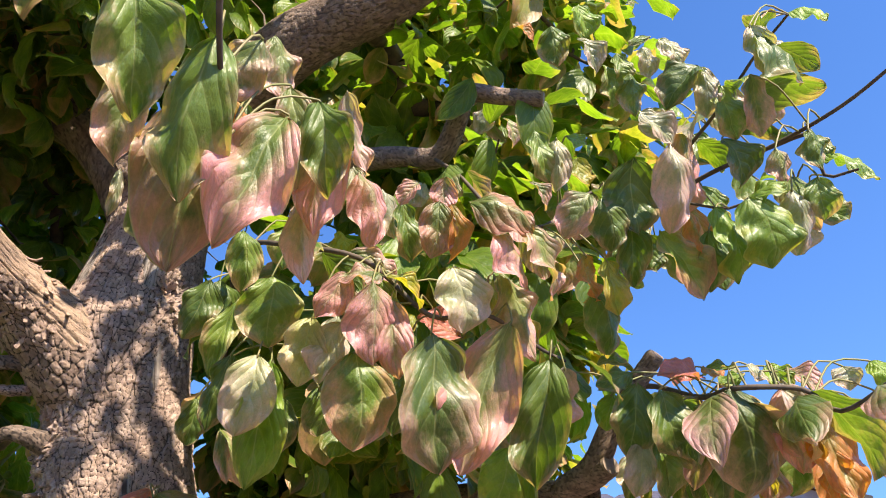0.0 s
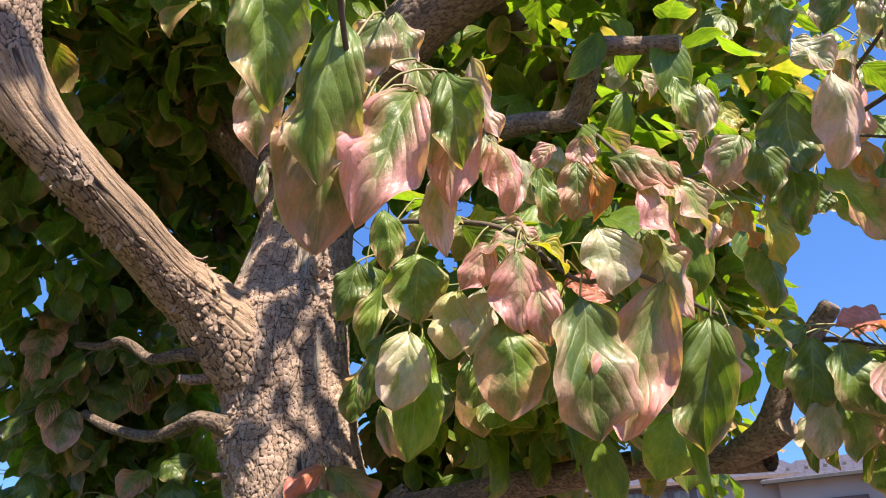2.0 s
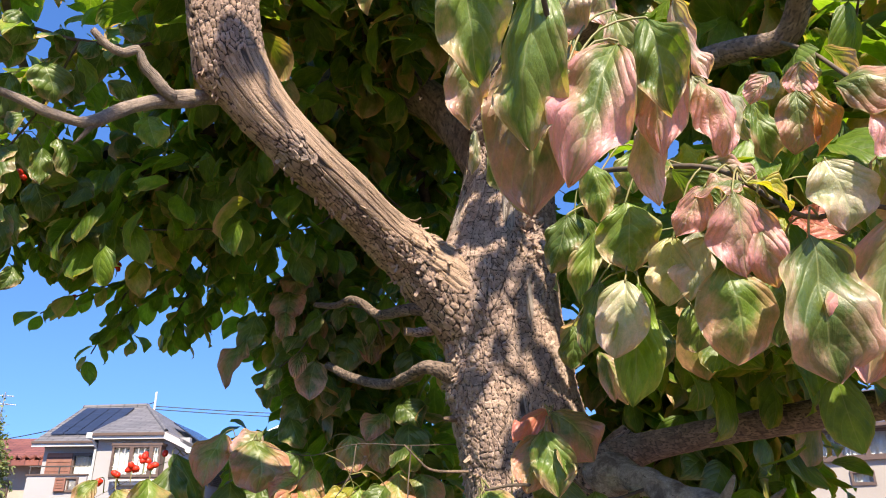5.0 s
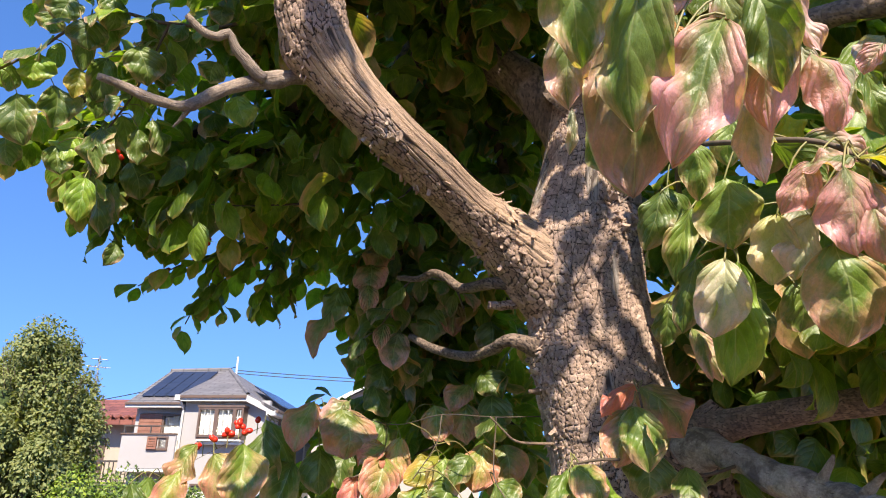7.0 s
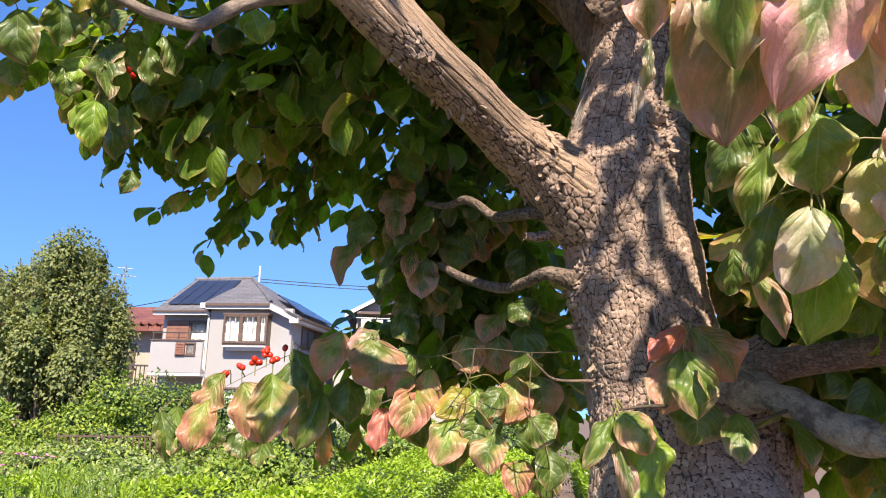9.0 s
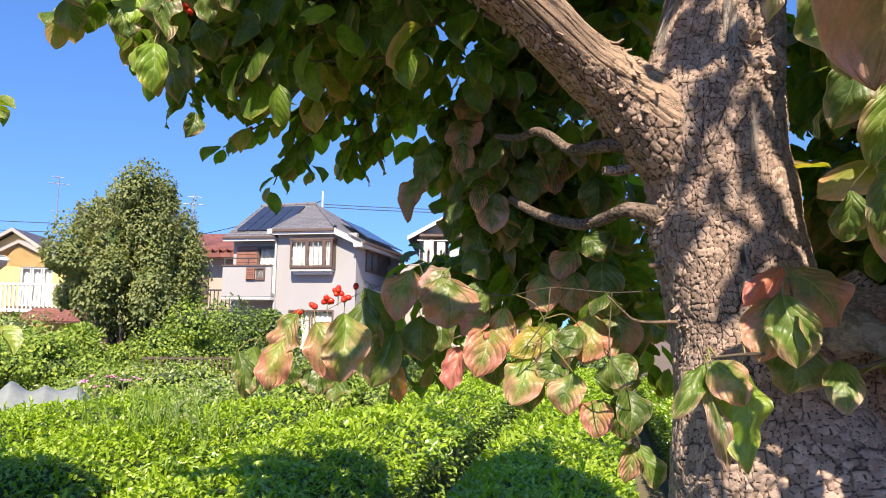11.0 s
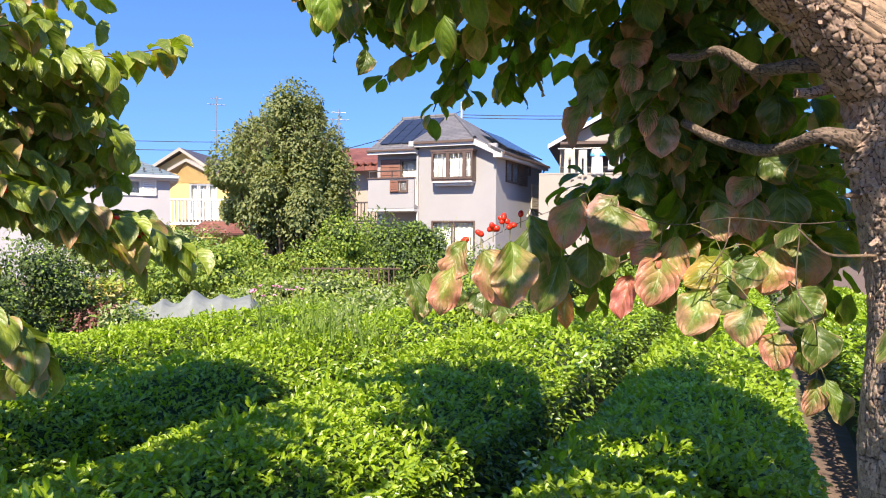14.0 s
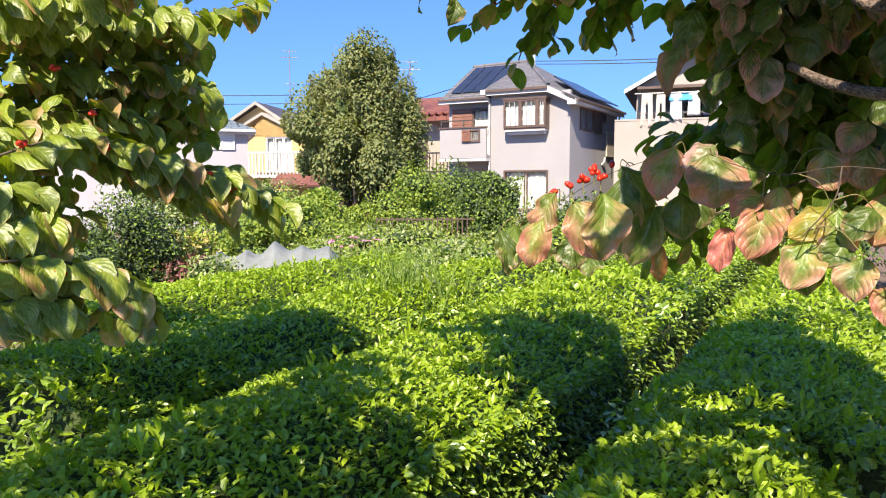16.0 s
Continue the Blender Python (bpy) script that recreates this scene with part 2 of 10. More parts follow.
def bark_material(name, ridge, furrow, fresh, wood=(0.36, 0.25, 0.18), wood2=(0.22, 0.15, 0.11)):
    """Grey-brown bark. The vertex attribute plate holds each plate's shade, its height and where the bark has come off."""
    m = Nodes(name)
    at = m.n("Attribute")
    at.attribute_name = "plate"
    sep = m.n("SeparateColor")
    m.link(at.outputs["Color"], sep.inputs[0])
    vec = m.coord()
    n1, n2 = m.noise(vec, 9, 5), m.noise(vec, 190, 6, 0.65)
    color = m.mix(m.ramp(sep.outputs[0], (0.1, (0, 0, 0)), (0.9, (1, 1, 1))), ridge, fresh)
    color = m.mix(0.7, color, m.ramp(n2, (0.3, (0.52, 0.49, 0.47)), (0.7, (1.32, 1.28, 1.25))), "MULTIPLY")
    color = m.mix(0.5, color, m.ramp(m.noise(vec, 70, 4, 0.6), (0.35, (0.68, 0.65, 0.63)), (0.65, (1.2, 1.17, 1.15))), "MULTIPLY")
    color = m.mix(m.ramp(n1, (0.58, (0, 0, 0)), (0.72, (0.4, 0.4, 0.4))), color, (0.25, 0.235, 0.21))
    mp = m.n("Mapping")
    m.link(m.n("UVMap").outputs[0], mp.inputs[0])
    mp.inputs["Scale"].default_value = (16, 5, 1)
    grain = m.noise(mp.outputs[0], 3.0, 7, 0.65)
    wide = m.n("Mapping")
    m.link(m.n("UVMap").outputs[0], wide.inputs[0])
    wide.inputs["Scale"].default_value = (9, 3.2, 1)
    band = m.noise(wide.outputs[0], 2.2, 5, 0.6)
    bare = m.mix(m.ramp(grain, (0.32, (0, 0, 0)), (0.68, (1, 1, 1))), wood2, wood)
    bare = m.mix(0.8, bare, m.ramp(band, (0.34, (0.5, 0.47, 0.46)), (0.5, (1, 1, 1)), (0.68, (1.3, 1.27, 1.22))), "MULTIPLY")
    bare = m.mix(m.ramp(m.math("ABSOLUTE", m.math("SUBTRACT", band, 0.47)), (0.004, (1, 1, 1)), (0.012, (0, 0, 0))), bare, (0.05, 0.033, 0.024))
    bare = m.mix(m.ramp(grain, (0.30, (1, 1, 1)), (0.37, (0, 0, 0))), bare, (0.05, 0.035, 0.026))
    color = m.mix(sep.outputs[2], color, bare)
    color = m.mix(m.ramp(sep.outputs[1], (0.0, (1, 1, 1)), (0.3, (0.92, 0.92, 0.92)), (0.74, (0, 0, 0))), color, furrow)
    nrm = m.bump(m.noise(vec, 480, 4, 0.6), 0.7, 0.0015, m.bump(n2, 0.9, 0.004, m.bump(grain, 0.25, 0.002)))
    return m.finish(color, 0.88, nrm)


def wood_material(name, a, b, crack):
    """Bare weathered wood, its grain running along the branch (u round, v along)."""
    m = Nodes(name)
    uv = m.n("UVMap").outputs[0]
    mp = m.n("Mapping")
    m.link(uv, mp.inputs[0])
    mp.inputs["Scale"].default_value = (4, 9, 1)
    n1, n2 = m.noise(mp.outputs[0], 3.0, 7, 0.68), m.noise(m.coord(), 34, 5, 0.65)
    color = m.mix(m.ramp(n1, (0.3, (0, 0, 0)), (0.7, (1, 1, 1))), a, b)
    color = m.mix(m.ramp(n1, (0.34, (1, 1, 1)), (0.40, (0, 0, 0))), color, crack)
    color = m.mix(m.ramp(n2, (0.45, (0, 0, 0)), (0.62, (0.85, 0.85, 0.85))), color, (0.13, 0.10, 0.083))
    color = m.mix(0.6, color, m.ramp(m.noise(m.coord(), 260, 4, 0.6), (0.35, (0.6, 0.58, 0.56)), (0.65, (1.2, 1.18, 1.15))), "MULTIPLY")
    return m.finish(color, 0.88, m.bump(n1, 0.9, 0.006, m.bump(n2, 0.6, 0.006)))


twig_dark = bark_material("old twig bark", (0.125, 0.09, 0.07), (0.03, 0.022, 0.018), (0.25, 0.19, 0.15), (0.20, 0.16, 0.13), (0.12, 0.09, 0.07))
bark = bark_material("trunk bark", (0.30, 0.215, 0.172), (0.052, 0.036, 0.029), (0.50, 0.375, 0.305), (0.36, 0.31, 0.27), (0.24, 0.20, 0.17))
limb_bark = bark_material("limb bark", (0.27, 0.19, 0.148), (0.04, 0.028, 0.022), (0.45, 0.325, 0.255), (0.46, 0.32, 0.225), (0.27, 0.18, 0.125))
branch_bark = bark_material("branch bark", (0.20, 0.145, 0.115), (0.105, 0.076, 0.060), (0.31, 0.23, 0.18), (0.30, 0.22, 0.17), (0.2, 0.145, 0.11))
bare_wood = wood_material("bare wood", (0.36, 0.25, 0.18), (0.24, 0.16, 0.115), (0.06, 0.04, 0.03))
pale_wood = wood_material("bleached dead wood", (0.52, 0.45, 0.38), (0.32, 0.27, 0.225), (0.08, 0.06, 0.05))
grey_wood = wood_material("grey dead wood", (0.40, 0.315, 0.25), (0.20, 0.152, 0.122), (0.06, 0.045, 0.036))
twig_bark = Nodes("twig bark")
twig_bark = twig_bark.finish(twig_bark.ramp(twig_bark.noise(twig_bark.coord(), 60), (0.35, (0.06, 0.045, 0.032)), (0.7, (0.14, 0.10, 0.07))), 0.8)
stalk = Nodes("leaf stalk")
stalk = stalk.finish(stalk.ramp(stalk.noise(stalk.coord(), 40), (0.35, (0.16, 0.18, 0.05)), (0.7, (0.26, 0.19, 0.09))), 0.55)
cut_wood = Nodes("sawn wood")
cut_wood = cut_wood.finish(cut_wood.ramp(cut_wood.noise(cut_wood.coord(), 90), (0.3, (0.16, 0.11, 0.075)), (0.7, (0.33, 0.25, 0.18))), 0.85)
berry_red = Nodes("berry red")
berry_red = berry_red.finish(berry_red.ramp(berry_red.noise(berry_red.coord(), 45), (0.3, (0.50, 0.018, 0.012)), (0.7, (0.68, 0.045, 0.02))), 0.22)


# ---- mesh helpers ----
def part(name, bm, material, parent=None, label="", kind=""):
    """Links a bmesh or a finished mesh as one object under a thing or a part."""
    if isinstance(bm, bpy.types.Mesh):
        me = bm
    else:
        me = bpy.data.meshes.new(name)
        bm.to_mesh(me)
        bm.free()
    for mat in material if isinstance(material, (list, tuple)) else [material]:
        me.materials.append(mat)
    ob = new(name, me)
    if parent:
        ob.parent = parent
    return tagged(ob, label, kind=kind)


def thing(name, label, category, group="", kind="", at=(0, 0, 0), turn=0.0):
    ob = new(name)
    ob.empty_display_size = 0.1
    ob.matrix_world = pose(*at, 0, 0, turn)
    return tagged(ob, label, category, group, kind)


def arrays(name, co, quads, uv=None, slots=None, plate=None, smooth=True):
    """A mesh from arrays of corners and four-sided faces; uv and plate hold a row for each corner."""
    me = bpy.data.meshes.new(name)
    co, quads = np.asarray(co, np.float32), np.asarray(quads, np.int32)
    me.vertices.add(len(co))
    me.vertices.foreach_set("co", co.ravel())
    me.loops.add(quads.size)
    me.loops.foreach_set("vertex_index", quads.ravel())
    me.polygons.add(len(quads))
    me.polygons.foreach_set("loop_start", np.arange(0, quads.size, quads.shape[1], dtype=np.int32))
    if slots is not None:
        me.polygons.foreach_set("material_index", np.asarray(slots, np.int32))
    if uv is not None:
        layer = me.uv_layers.new(name="UVMap")
        layer.data.foreach_set("uv", np.asarray(uv, np.float32)[quads.ravel()].ravel())
    if plate is not None:
        layer = me.color_attributes.new("plate", "FLOAT_COLOR", "POINT")
        layer.data.foreach_set("color", np.asarray(plate, np.float32).ravel())
    me.update(calc_edges=True)
    me.polygons.foreach_set("use_smooth", np.full(len(quads), smooth))
    me.validate()
    return me


def spline(points, step):
    """Evenly spaced points on a smooth line through the given ones (any number of columns)."""
    p = np.array(points, float)
    p = np.vstack([2 * p[0] - p[1], p, 2 * p[-1] - p[-2]])
    out = []
    for i in range(1, len(p) - 2):
        n = max(2, int(np.linalg.norm(p[i + 1][:3] - p[i][:3]) / step))
        t = np.linspace(0, 1, n, endpoint=False)[:, None]
        a, b, c, d = p[i - 1], p[i], p[i + 1], p[i + 2]
        out.append(0.5 * (2 * b + (c - a) * t + (2 * a - 5 * b + 4 * c - d) * t * t + (3 * b - a - 3 * c + d) * t ** 3))
    return np.vstack(out + [p[-2:-1]])


def rings(line):
    """Frames along a line: centre, two cross directions and the running length."""
    c = line[:, :3]
    tan = np.gradient(c, axis=0)
    tan /= np.linalg.norm(tan, axis=1)[:, None]
    side = np.zeros_like(c)
    ref = np.array((0.0, 0.0, 1.0)) if abs(tan[0][2]) < 0.8 else np.array((0.0, -1.0, 0.0))
    prev = ref - tan[0] * ref.dot(tan[0])
    for i in range(len(c)):
        prev = prev - tan[i] * prev.dot(tan[i])
        prev /= np.linalg.norm(prev)
        side[i] = prev
    run = np.concatenate([[0], np.cumsum(np.linalg.norm(np.diff(c, axis=0), axis=1))])
    return c, tan, side, np.cross(tan, side), run


def tube_arrays(line, around):
    """Corners, faces and uv of a round tube along rows of x, y, z, radius; the ends are closed."""
    c, tan, s1, s2, run = rings(line)
    ang = np.linspace(0, 2 * np.pi, around, endpoint=False)
    co = c[:, None] + line[:, 3][:, None, None] * (np.cos(ang)[None, :, None] * s1[:, None] + np.sin(ang)[None, :, None] * s2[:, None])
    n = len(c)
    idx = np.arange(n * around).reshape(n, around)
    nxt = np.roll(idx, -1, axis=1)
    quads = np.stack([idx[:-1], nxt[:-1], nxt[1:], idx[1:]], -1).reshape(-1, 4)
    uv = np.stack(np.broadcast_arrays(np.abs(ang / np.pi - 1)[None], run[:, None]), -1).reshape(-1, 2)
    return co.reshape(-1, 3), quads, uv


def cells(u, v, period, size, stretch, seed):
    """For points on an unrolled branch: the gap to the cell's border and a random number of the cell."""
    rs = np.random.RandomState(seed)
    nu = max(3, int(round(period / size)))
    gu, gv = u / period * nu, v / (size * stretch)
    nv = int(gv.max()) + 4
    jit = rs.rand(nu, nv, 3)
    iu, iv = np.floor(gu).astype(int), np.floor(gv).astype(int)
    best, second, shade = np.full(u.shape, 9.0), np.full(u.shape, 9.0), np.zeros(u.shape)
    for du in (-1, 0, 1):
        for dv in (-1, 0, 1):
            j = jit[(iu + du) % nu, (iv + dv) % nv]
            d = (np.abs(gu - (iu + du + 0.08 + 0.84 * j[..., 0])) ** 2.6 + np.abs(gv - (iv + dv + 0.08 + 0.84 * j[..., 1])) ** 2.6) ** (1 / 2.6)
            near = d < best
            second = np.where(near, best, np.minimum(second, d))
            shade = np.where(near, j[..., 2], shade)
            best = np.where(near, d, best)
    return second - best, shade


def waves(p, scale, seed):
    """Cheap smooth noise of points, about -1 to 1."""
    rs = np.random.RandomState(seed)
    total = np.zeros(p.shape[:-1])
    for k in range(7):
        d = rs.normal(size=3)
        d *= scale * (0.6 + 1.3 * rs.rand()) / np.linalg.norm(d)
        total += np.sin(p @ d + rs.rand() * 6.28)
    return total / 3.5


def barked(name, points, around, step, plate_size, depth, material, parent, label="", stretch=1.25, lumps=0.05, seed=1, swell=(), bare=(), bare_side=None, plate_edge=0.15, front=0.0, shaggy=()):
    """A branch whose bark is broken into raised plates with furrows between them."""
    line = spline(points, step)
    c, tan, s1, s2, run = rings(line)
    ang = np.linspace(0, 2 * np.pi, around, endpoint=False)
    ang = ang - front * np.sin(ang)
    rad = line[:, 3]
    out = np.cos(ang)[None, :, None] * s1[:, None] + np.sin(ang)[None, :, None] * s2[:, None]
    base = c[:, None] + rad[:, None, None] * out
    rmean = float(rad.mean())
    u = np.broadcast_to(ang[None] * rmean, base.shape[:2]) + 0.3 * plate_size * waves(base, 1.2 / plate_size, seed + 5)
    v = np.broadcast_to(run[:, None], base.shape[:2]) + 0.25 * plate_size * waves(base, 1.3 / plate_size, seed + 6) + plate_size * 3
    gap, shade = cells(u % (2 * np.pi * rmean), v, 2 * np.pi * rmean, plate_size, stretch, seed)
    height = np.clip((gap - 0.02) / plate_edge, 0, 1)
    height = height * height * (3 - 2 * height)
    big, _ = cells(u % (2 * np.pi * rmean), v, 2 * np.pi * rmean, plate_size * 3.4, 2.4, seed + 20)
    split = 1 - np.clip(big / 0.10, 0, 1)
    strands, _ = cells(np.broadcast_to(ang[None] * rmean, u.shape) % (2 * np.pi * rmean), np.broadcast_to(run[:, None], u.shape) + 0.02, 2 * np.pi * rmean, 0.015, 26, seed + 22)
    strands = np.clip(strands / 0.16, 0, 1)
    rough = waves(base, 420, seed + 7) * 0.10 + waves(base, 1000, seed + 8) * 0.07
    peel = np.zeros(u.shape)
    for place, reach in bare:
        peel = np.maximum(peel, np.exp(-(((base - np.array(place)) / np.array(reach)) ** 2).sum(-1)))
    if bare_side is not None:
        peel = np.maximum(peel, 0.5 + 0.9 * (out @ np.array(bare_side[0]) - bare_side[1]) - bare_side[2] * np.clip((run[:, None] - bare_side[3]) / 0.04, 0, 1) - 0.8 * np.exp(-((run[:, None] - bare_side[4]) / 0.13) ** 2) + 0.3 * waves(base, 25, seed + 9))
    peel = np.clip((peel + 0.16 * waves(base, 70, seed + 10) - 0.45) * 8, 0, 1)
    bark_r = height * (0.7 + 0.45 * shade) + rough - 0.5 * split
    r = depth * (bark_r * (1 - peel) + peel * (1.0 * strands - 0.2)) - 0.5 * depth
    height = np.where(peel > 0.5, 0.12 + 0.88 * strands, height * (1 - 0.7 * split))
    r = r + rad[:, None] * lumps * (waves(base, 12, seed + 2) + 0.6 * waves(base, 30, seed + 3))
    for place, reach, amount in swell:
        r = r + amount * np.exp(-((base - np.array(place)) ** 2).sum(-1) / reach ** 2)
    for place, reach, amount in shaggy:
        r = r + amount * (0.5 * waves(base, 150, seed + 31) + 0.6 * waves(base, 60, seed + 32) + 1.2 * (shade - 0.5)) * np.exp(-((base - np.array(place)) ** 2).sum(-1) / reach ** 2)
    co = base + r[..., None] * out
    n = len(c)
    idx = np.arange(n * around).reshape(n, around)
    nxt = np.roll(idx, -1, axis=1)
    quads = np.stack([idx[:-1], nxt[:-1], nxt[1:], idx[1:]], -1).reshape(-1, 4)
    uv = np.stack(np.broadcast_arrays(np.abs(ang / np.pi - 1)[None], run[:, None]), -1).reshape(-1, 2)
    col = np.stack([shade, height, peel, np.ones_like(shade)], -1).reshape(-1, 4)
    me = arrays(name, co.reshape(-1, 3), quads, uv, None, col)
    return part(name, me, material, parent, label)


def smooth_branch(name, points, around, step, material, parent, label="", lumps=0.06, seed=3, cap=None):
    """A bare or thin branch with a slightly knotty surface and closed ends."""
    line = spline(points, step)
    line[:, 3] *= 1 + lumps * waves(line[:, :3], 60, seed) + 0.6 * lumps * waves(line[:, :3], 160, seed + 1)
    co, quads, uv = tube_arrays(line, around)
    co = co + lumps * line[:, 3].repeat(around)[:, None] * waves(co, 120, seed + 2)[:, None] * 0.5
    me = arrays(name, co, quads, uv)
    bm = bmesh.new()
    bm.from_mesh(me)
    bpy.data.meshes.remove(me)
    before = len(bm.faces)
    bmesh.ops.holes_fill(bm, edges=[e for e in bm.edges if e.is_boundary], sides=0)
    if cap:
        bm.faces.ensure_lookup_table()
        for f in bm.faces[before:]:
            f.material_index = 1
    return part(name, bm, [material, cap] if cap else material, parent, label)


# ---- leaves ----
def leaf_grid(rows, cols, fold, arch, wave, seed, narrow=1.0, tip=0.1):
    """An ovate leaf, one long and one wide, from its base at 0 along y: corners, faces, uv."""
    rs = np.random.RandomState(seed)
    u = 0.55 * (1 - np.cos(np.linspace(0, np.pi, rows + 1))) / 2 + 0.45 * np.linspace(0, 1, rows + 1)
    v = np.linspace(-1, 1, cols + 1)
    w = np.clip(u, 0, 1) ** 0.66 * np.clip(1 - u, 0, 1) ** 0.70
    w = w / w.max() * 0.5 * narrow
    w = w * (1 - 0.34 * np.clip((u - 0.84) / 0.16, 0, 1)) + 0.004 * (1 - u) + 0.001
    ph = rs.rand(4) * 6.28
    uu, vv = np.meshgrid(u, v, indexing="ij")
    x = vv * w[:, None]
    y = uu.copy()
    y += 0.03 * np.abs(vv) * (1 - uu)
    z = fold * np.abs(x) + arch * 4 * uu * (1 - uu)
    z -= (0.35 * fold + 0.6 * abs(arch)) * vv ** 2 * 0.5 * w[:, None]
    z += wave * np.abs(vv) ** 1.5 * (np.sin(uu * 9 + ph[0] + vv) + 0.6 * np.sin(uu * 17 + ph[1] - 2 * vv)) * (w[:, None] * 2)
    x += (0.09 if rows > 12 else 0.04) * np.sin(uu * 2.0 + ph[2]) * uu * (1 - uu) * 4
    if rows > 12:
        x *= 1 + 0.022 * np.sin(uu * 9 + ph[3] + 2 * vv) + 0.012 * np.sin(uu * 23 + ph[1] + vv)
    z += (0.022 if rows > 12 else 0.0) * (np.sin(uu * 14 + 5 * np.abs(vv) + ph[2]) * (1 - vv ** 2) + 0.5 * np.sin(uu * 23 + 7 * vv + ph[0]) * np.sin(vv * 5 + uu * 9 + ph[1])) + 0.26 * (ph[3] / 6.28 - 0.5) * vv * uu
    z -= tip * np.clip(uu - 0.8, 0, 1) ** 2 * 5
    co = np.stack([x, y, z], -1).reshape(-1, 3)
    idx = np.arange((rows + 1) * (cols + 1)).reshape(rows + 1, cols + 1)
    quads = np.stack([idx[:-1, :-1], idx[:-1, 1:], idx[1:, 1:], idx[1:, :-1]], -1).reshape(-1, 4)
    uv = np.stack([vv * 0.5 + 0.5, uu], -1).reshape(-1, 2)
    return co, quads, uv


SHAPES = []
for k, (fold, arch, wave) in enumerate(((-0.3, 0.13, 0.13), (0.25, 0.10, 0.15), (-0.15, 0.2, 0.17), (0.45, 0.10, 0.14), (-0.45, 0.18, 0.14), (0.12, -0.08, 0.18), (0.55, 0.16, 0.18), (0.3, 0.17, 0.15), (-0.4, 0.12, 0.16), (-0.5, 0.24, 0.12), (0.6, 0.16, 0.12))):
    SHAPES.append(leaf_grid(22, 10, fold, arch, wave, k))
LEAF_MESHES = {}


def leaf_frame(base, tip, facing, turn=0.0):
    """Axes of a leaf from base to tip whose upper side looks towards facing, turned about its midrib by some degrees."""
    y = (Vector(tip) - Vector(base)).normalized()
    z = Vector(facing)
    z = (z - y * z.dot(y)).normalized()
    z.rotate(Matrix.Rotation(radians(turn), 3, y))
    return Matrix((y.cross(z), y, z)).transposed()


PETIOLES = []


def leaf(tree, sprig, base, tip, width, tone, turn=None):
    """One leaf from its base to its tip, hung from the nearest place of its twig."""
    base, tip = Vector(base), Vector(tip)
    length = (tip - base).length
    shape = random.randrange(len(SHAPES))
    key = (shape, tone)
    if key not in LEAF_MESHES:
        me = arrays("leaf", *SHAPES[shape])
        me.materials.append(TONES[tone])
        LEAF_MESHES[key] = me
    ob = new("leaf", LEAF_MESHES[key])
    out = base - Vector((TREE_AXIS[0], TREE_AXIS[1], base.z))
    facing = (Vector(OPEN_SIDE) - base).normalized() - 0.45 * LIGHT
    m = leaf_frame(base, tip, facing, random.uniform(-38, 38) if turn is None else turn)
    ob.matrix_world = Matrix.Translation(base) @ m.to_4x4() @ Matrix.Diagonal((width * 1.04, length, length * 0.8, 1))
    ob.parent = tree
    near = min((Vector(q[:3]) for q in sprig), key=lambda q: (q - base).length)
    if (near - base).length < 0.11:
        PETIOLES.append((near, base, (tip - base).normalized()))
    return ob


def stalks(tree, radius=0.0011):
    """All leaf stalks of the tree, in one piece."""
    co, quads = [], []
    for near, base, way in PETIOLES:
        mid = (near + base) / 2 - way * 0.012 + Vector((0, 0, 0.006))
        line = spline([(*near, radius * 1.2), (*mid, radius), (*base, radius), (*(base + way * 0.006), radius * 0.7)], 0.012)
        c, q, _ = tube_arrays(line, 5)
        quads.append(q + sum(len(a) for a in co))
        co.append(c)
    PETIOLES.clear()
    return part("leaf_stalk", arrays("leaf_stalk", np.vstack(co), np.vstack(quads)), stalk, tree, kind="stuff")


class Foliage:
    """Gathers many small leaves for one mesh."""

    def __init__(self, grids):
        self.grids, self.co, self.quads, self.uv, self.slots, self.count = grids, [], [], [], [], 0

    def add(self, base, way, up, length, width, slot=0, thick=None):
        """Leaves from arrays: base points, directions to the tip, upper sides, lengths and widths."""
        base, way, up = (np.atleast_2d(np.asarray(a, float)) for a in (base, way, up))
        n = len(base)
        length, width = np.broadcast_to(length, n), np.broadcast_to(width, n)
        slot = np.broadcast_to(slot, n)
        way = way / np.linalg.norm(way, axis=1)[:, None]
        z = up - way * (up * way).sum(1)[:, None]
        z /= np.linalg.norm(z, axis=1)[:, None] + 1e-9
        x = np.cross(way, z)
        pick = np.random.randint(len(self.grids), size=n)
        for k, (gco, gq, guv) in enumerate(self.grids):
            sel = np.where(pick == k)[0]
            if not len(sel):
                continue
            co = base[sel, None] + gco[None, :, :1] * (x[sel] * width[sel, None])[:, None] + gco[None, :, 1:2] * (way[sel] * length[sel, None])[:, None] + gco[None, :, 2:] * (z[sel] * width[sel, None] * 1.5)[:, None]
            self.co.append(co.reshape(-1, 3))
            self.quads.append((gq[None] + (self.count + np.arange(len(sel)) * len(gco))[:, None, None]).reshape(-1, 4))
            self.uv.append(np.tile(guv, (len(sel), 1)))
            self.slots.append(np.repeat(slot[sel], len(gq)))
            self.count += len(sel) * len(gco)

    def make(self, name, materials, parent=None, label="", kind="stuff"):
        me = arrays(name, np.vstack(self.co), np.vstack(self.quads), np.vstack(self.uv), np.concatenate(self.slots))
        return part(name, me, materials, parent, label, kind)


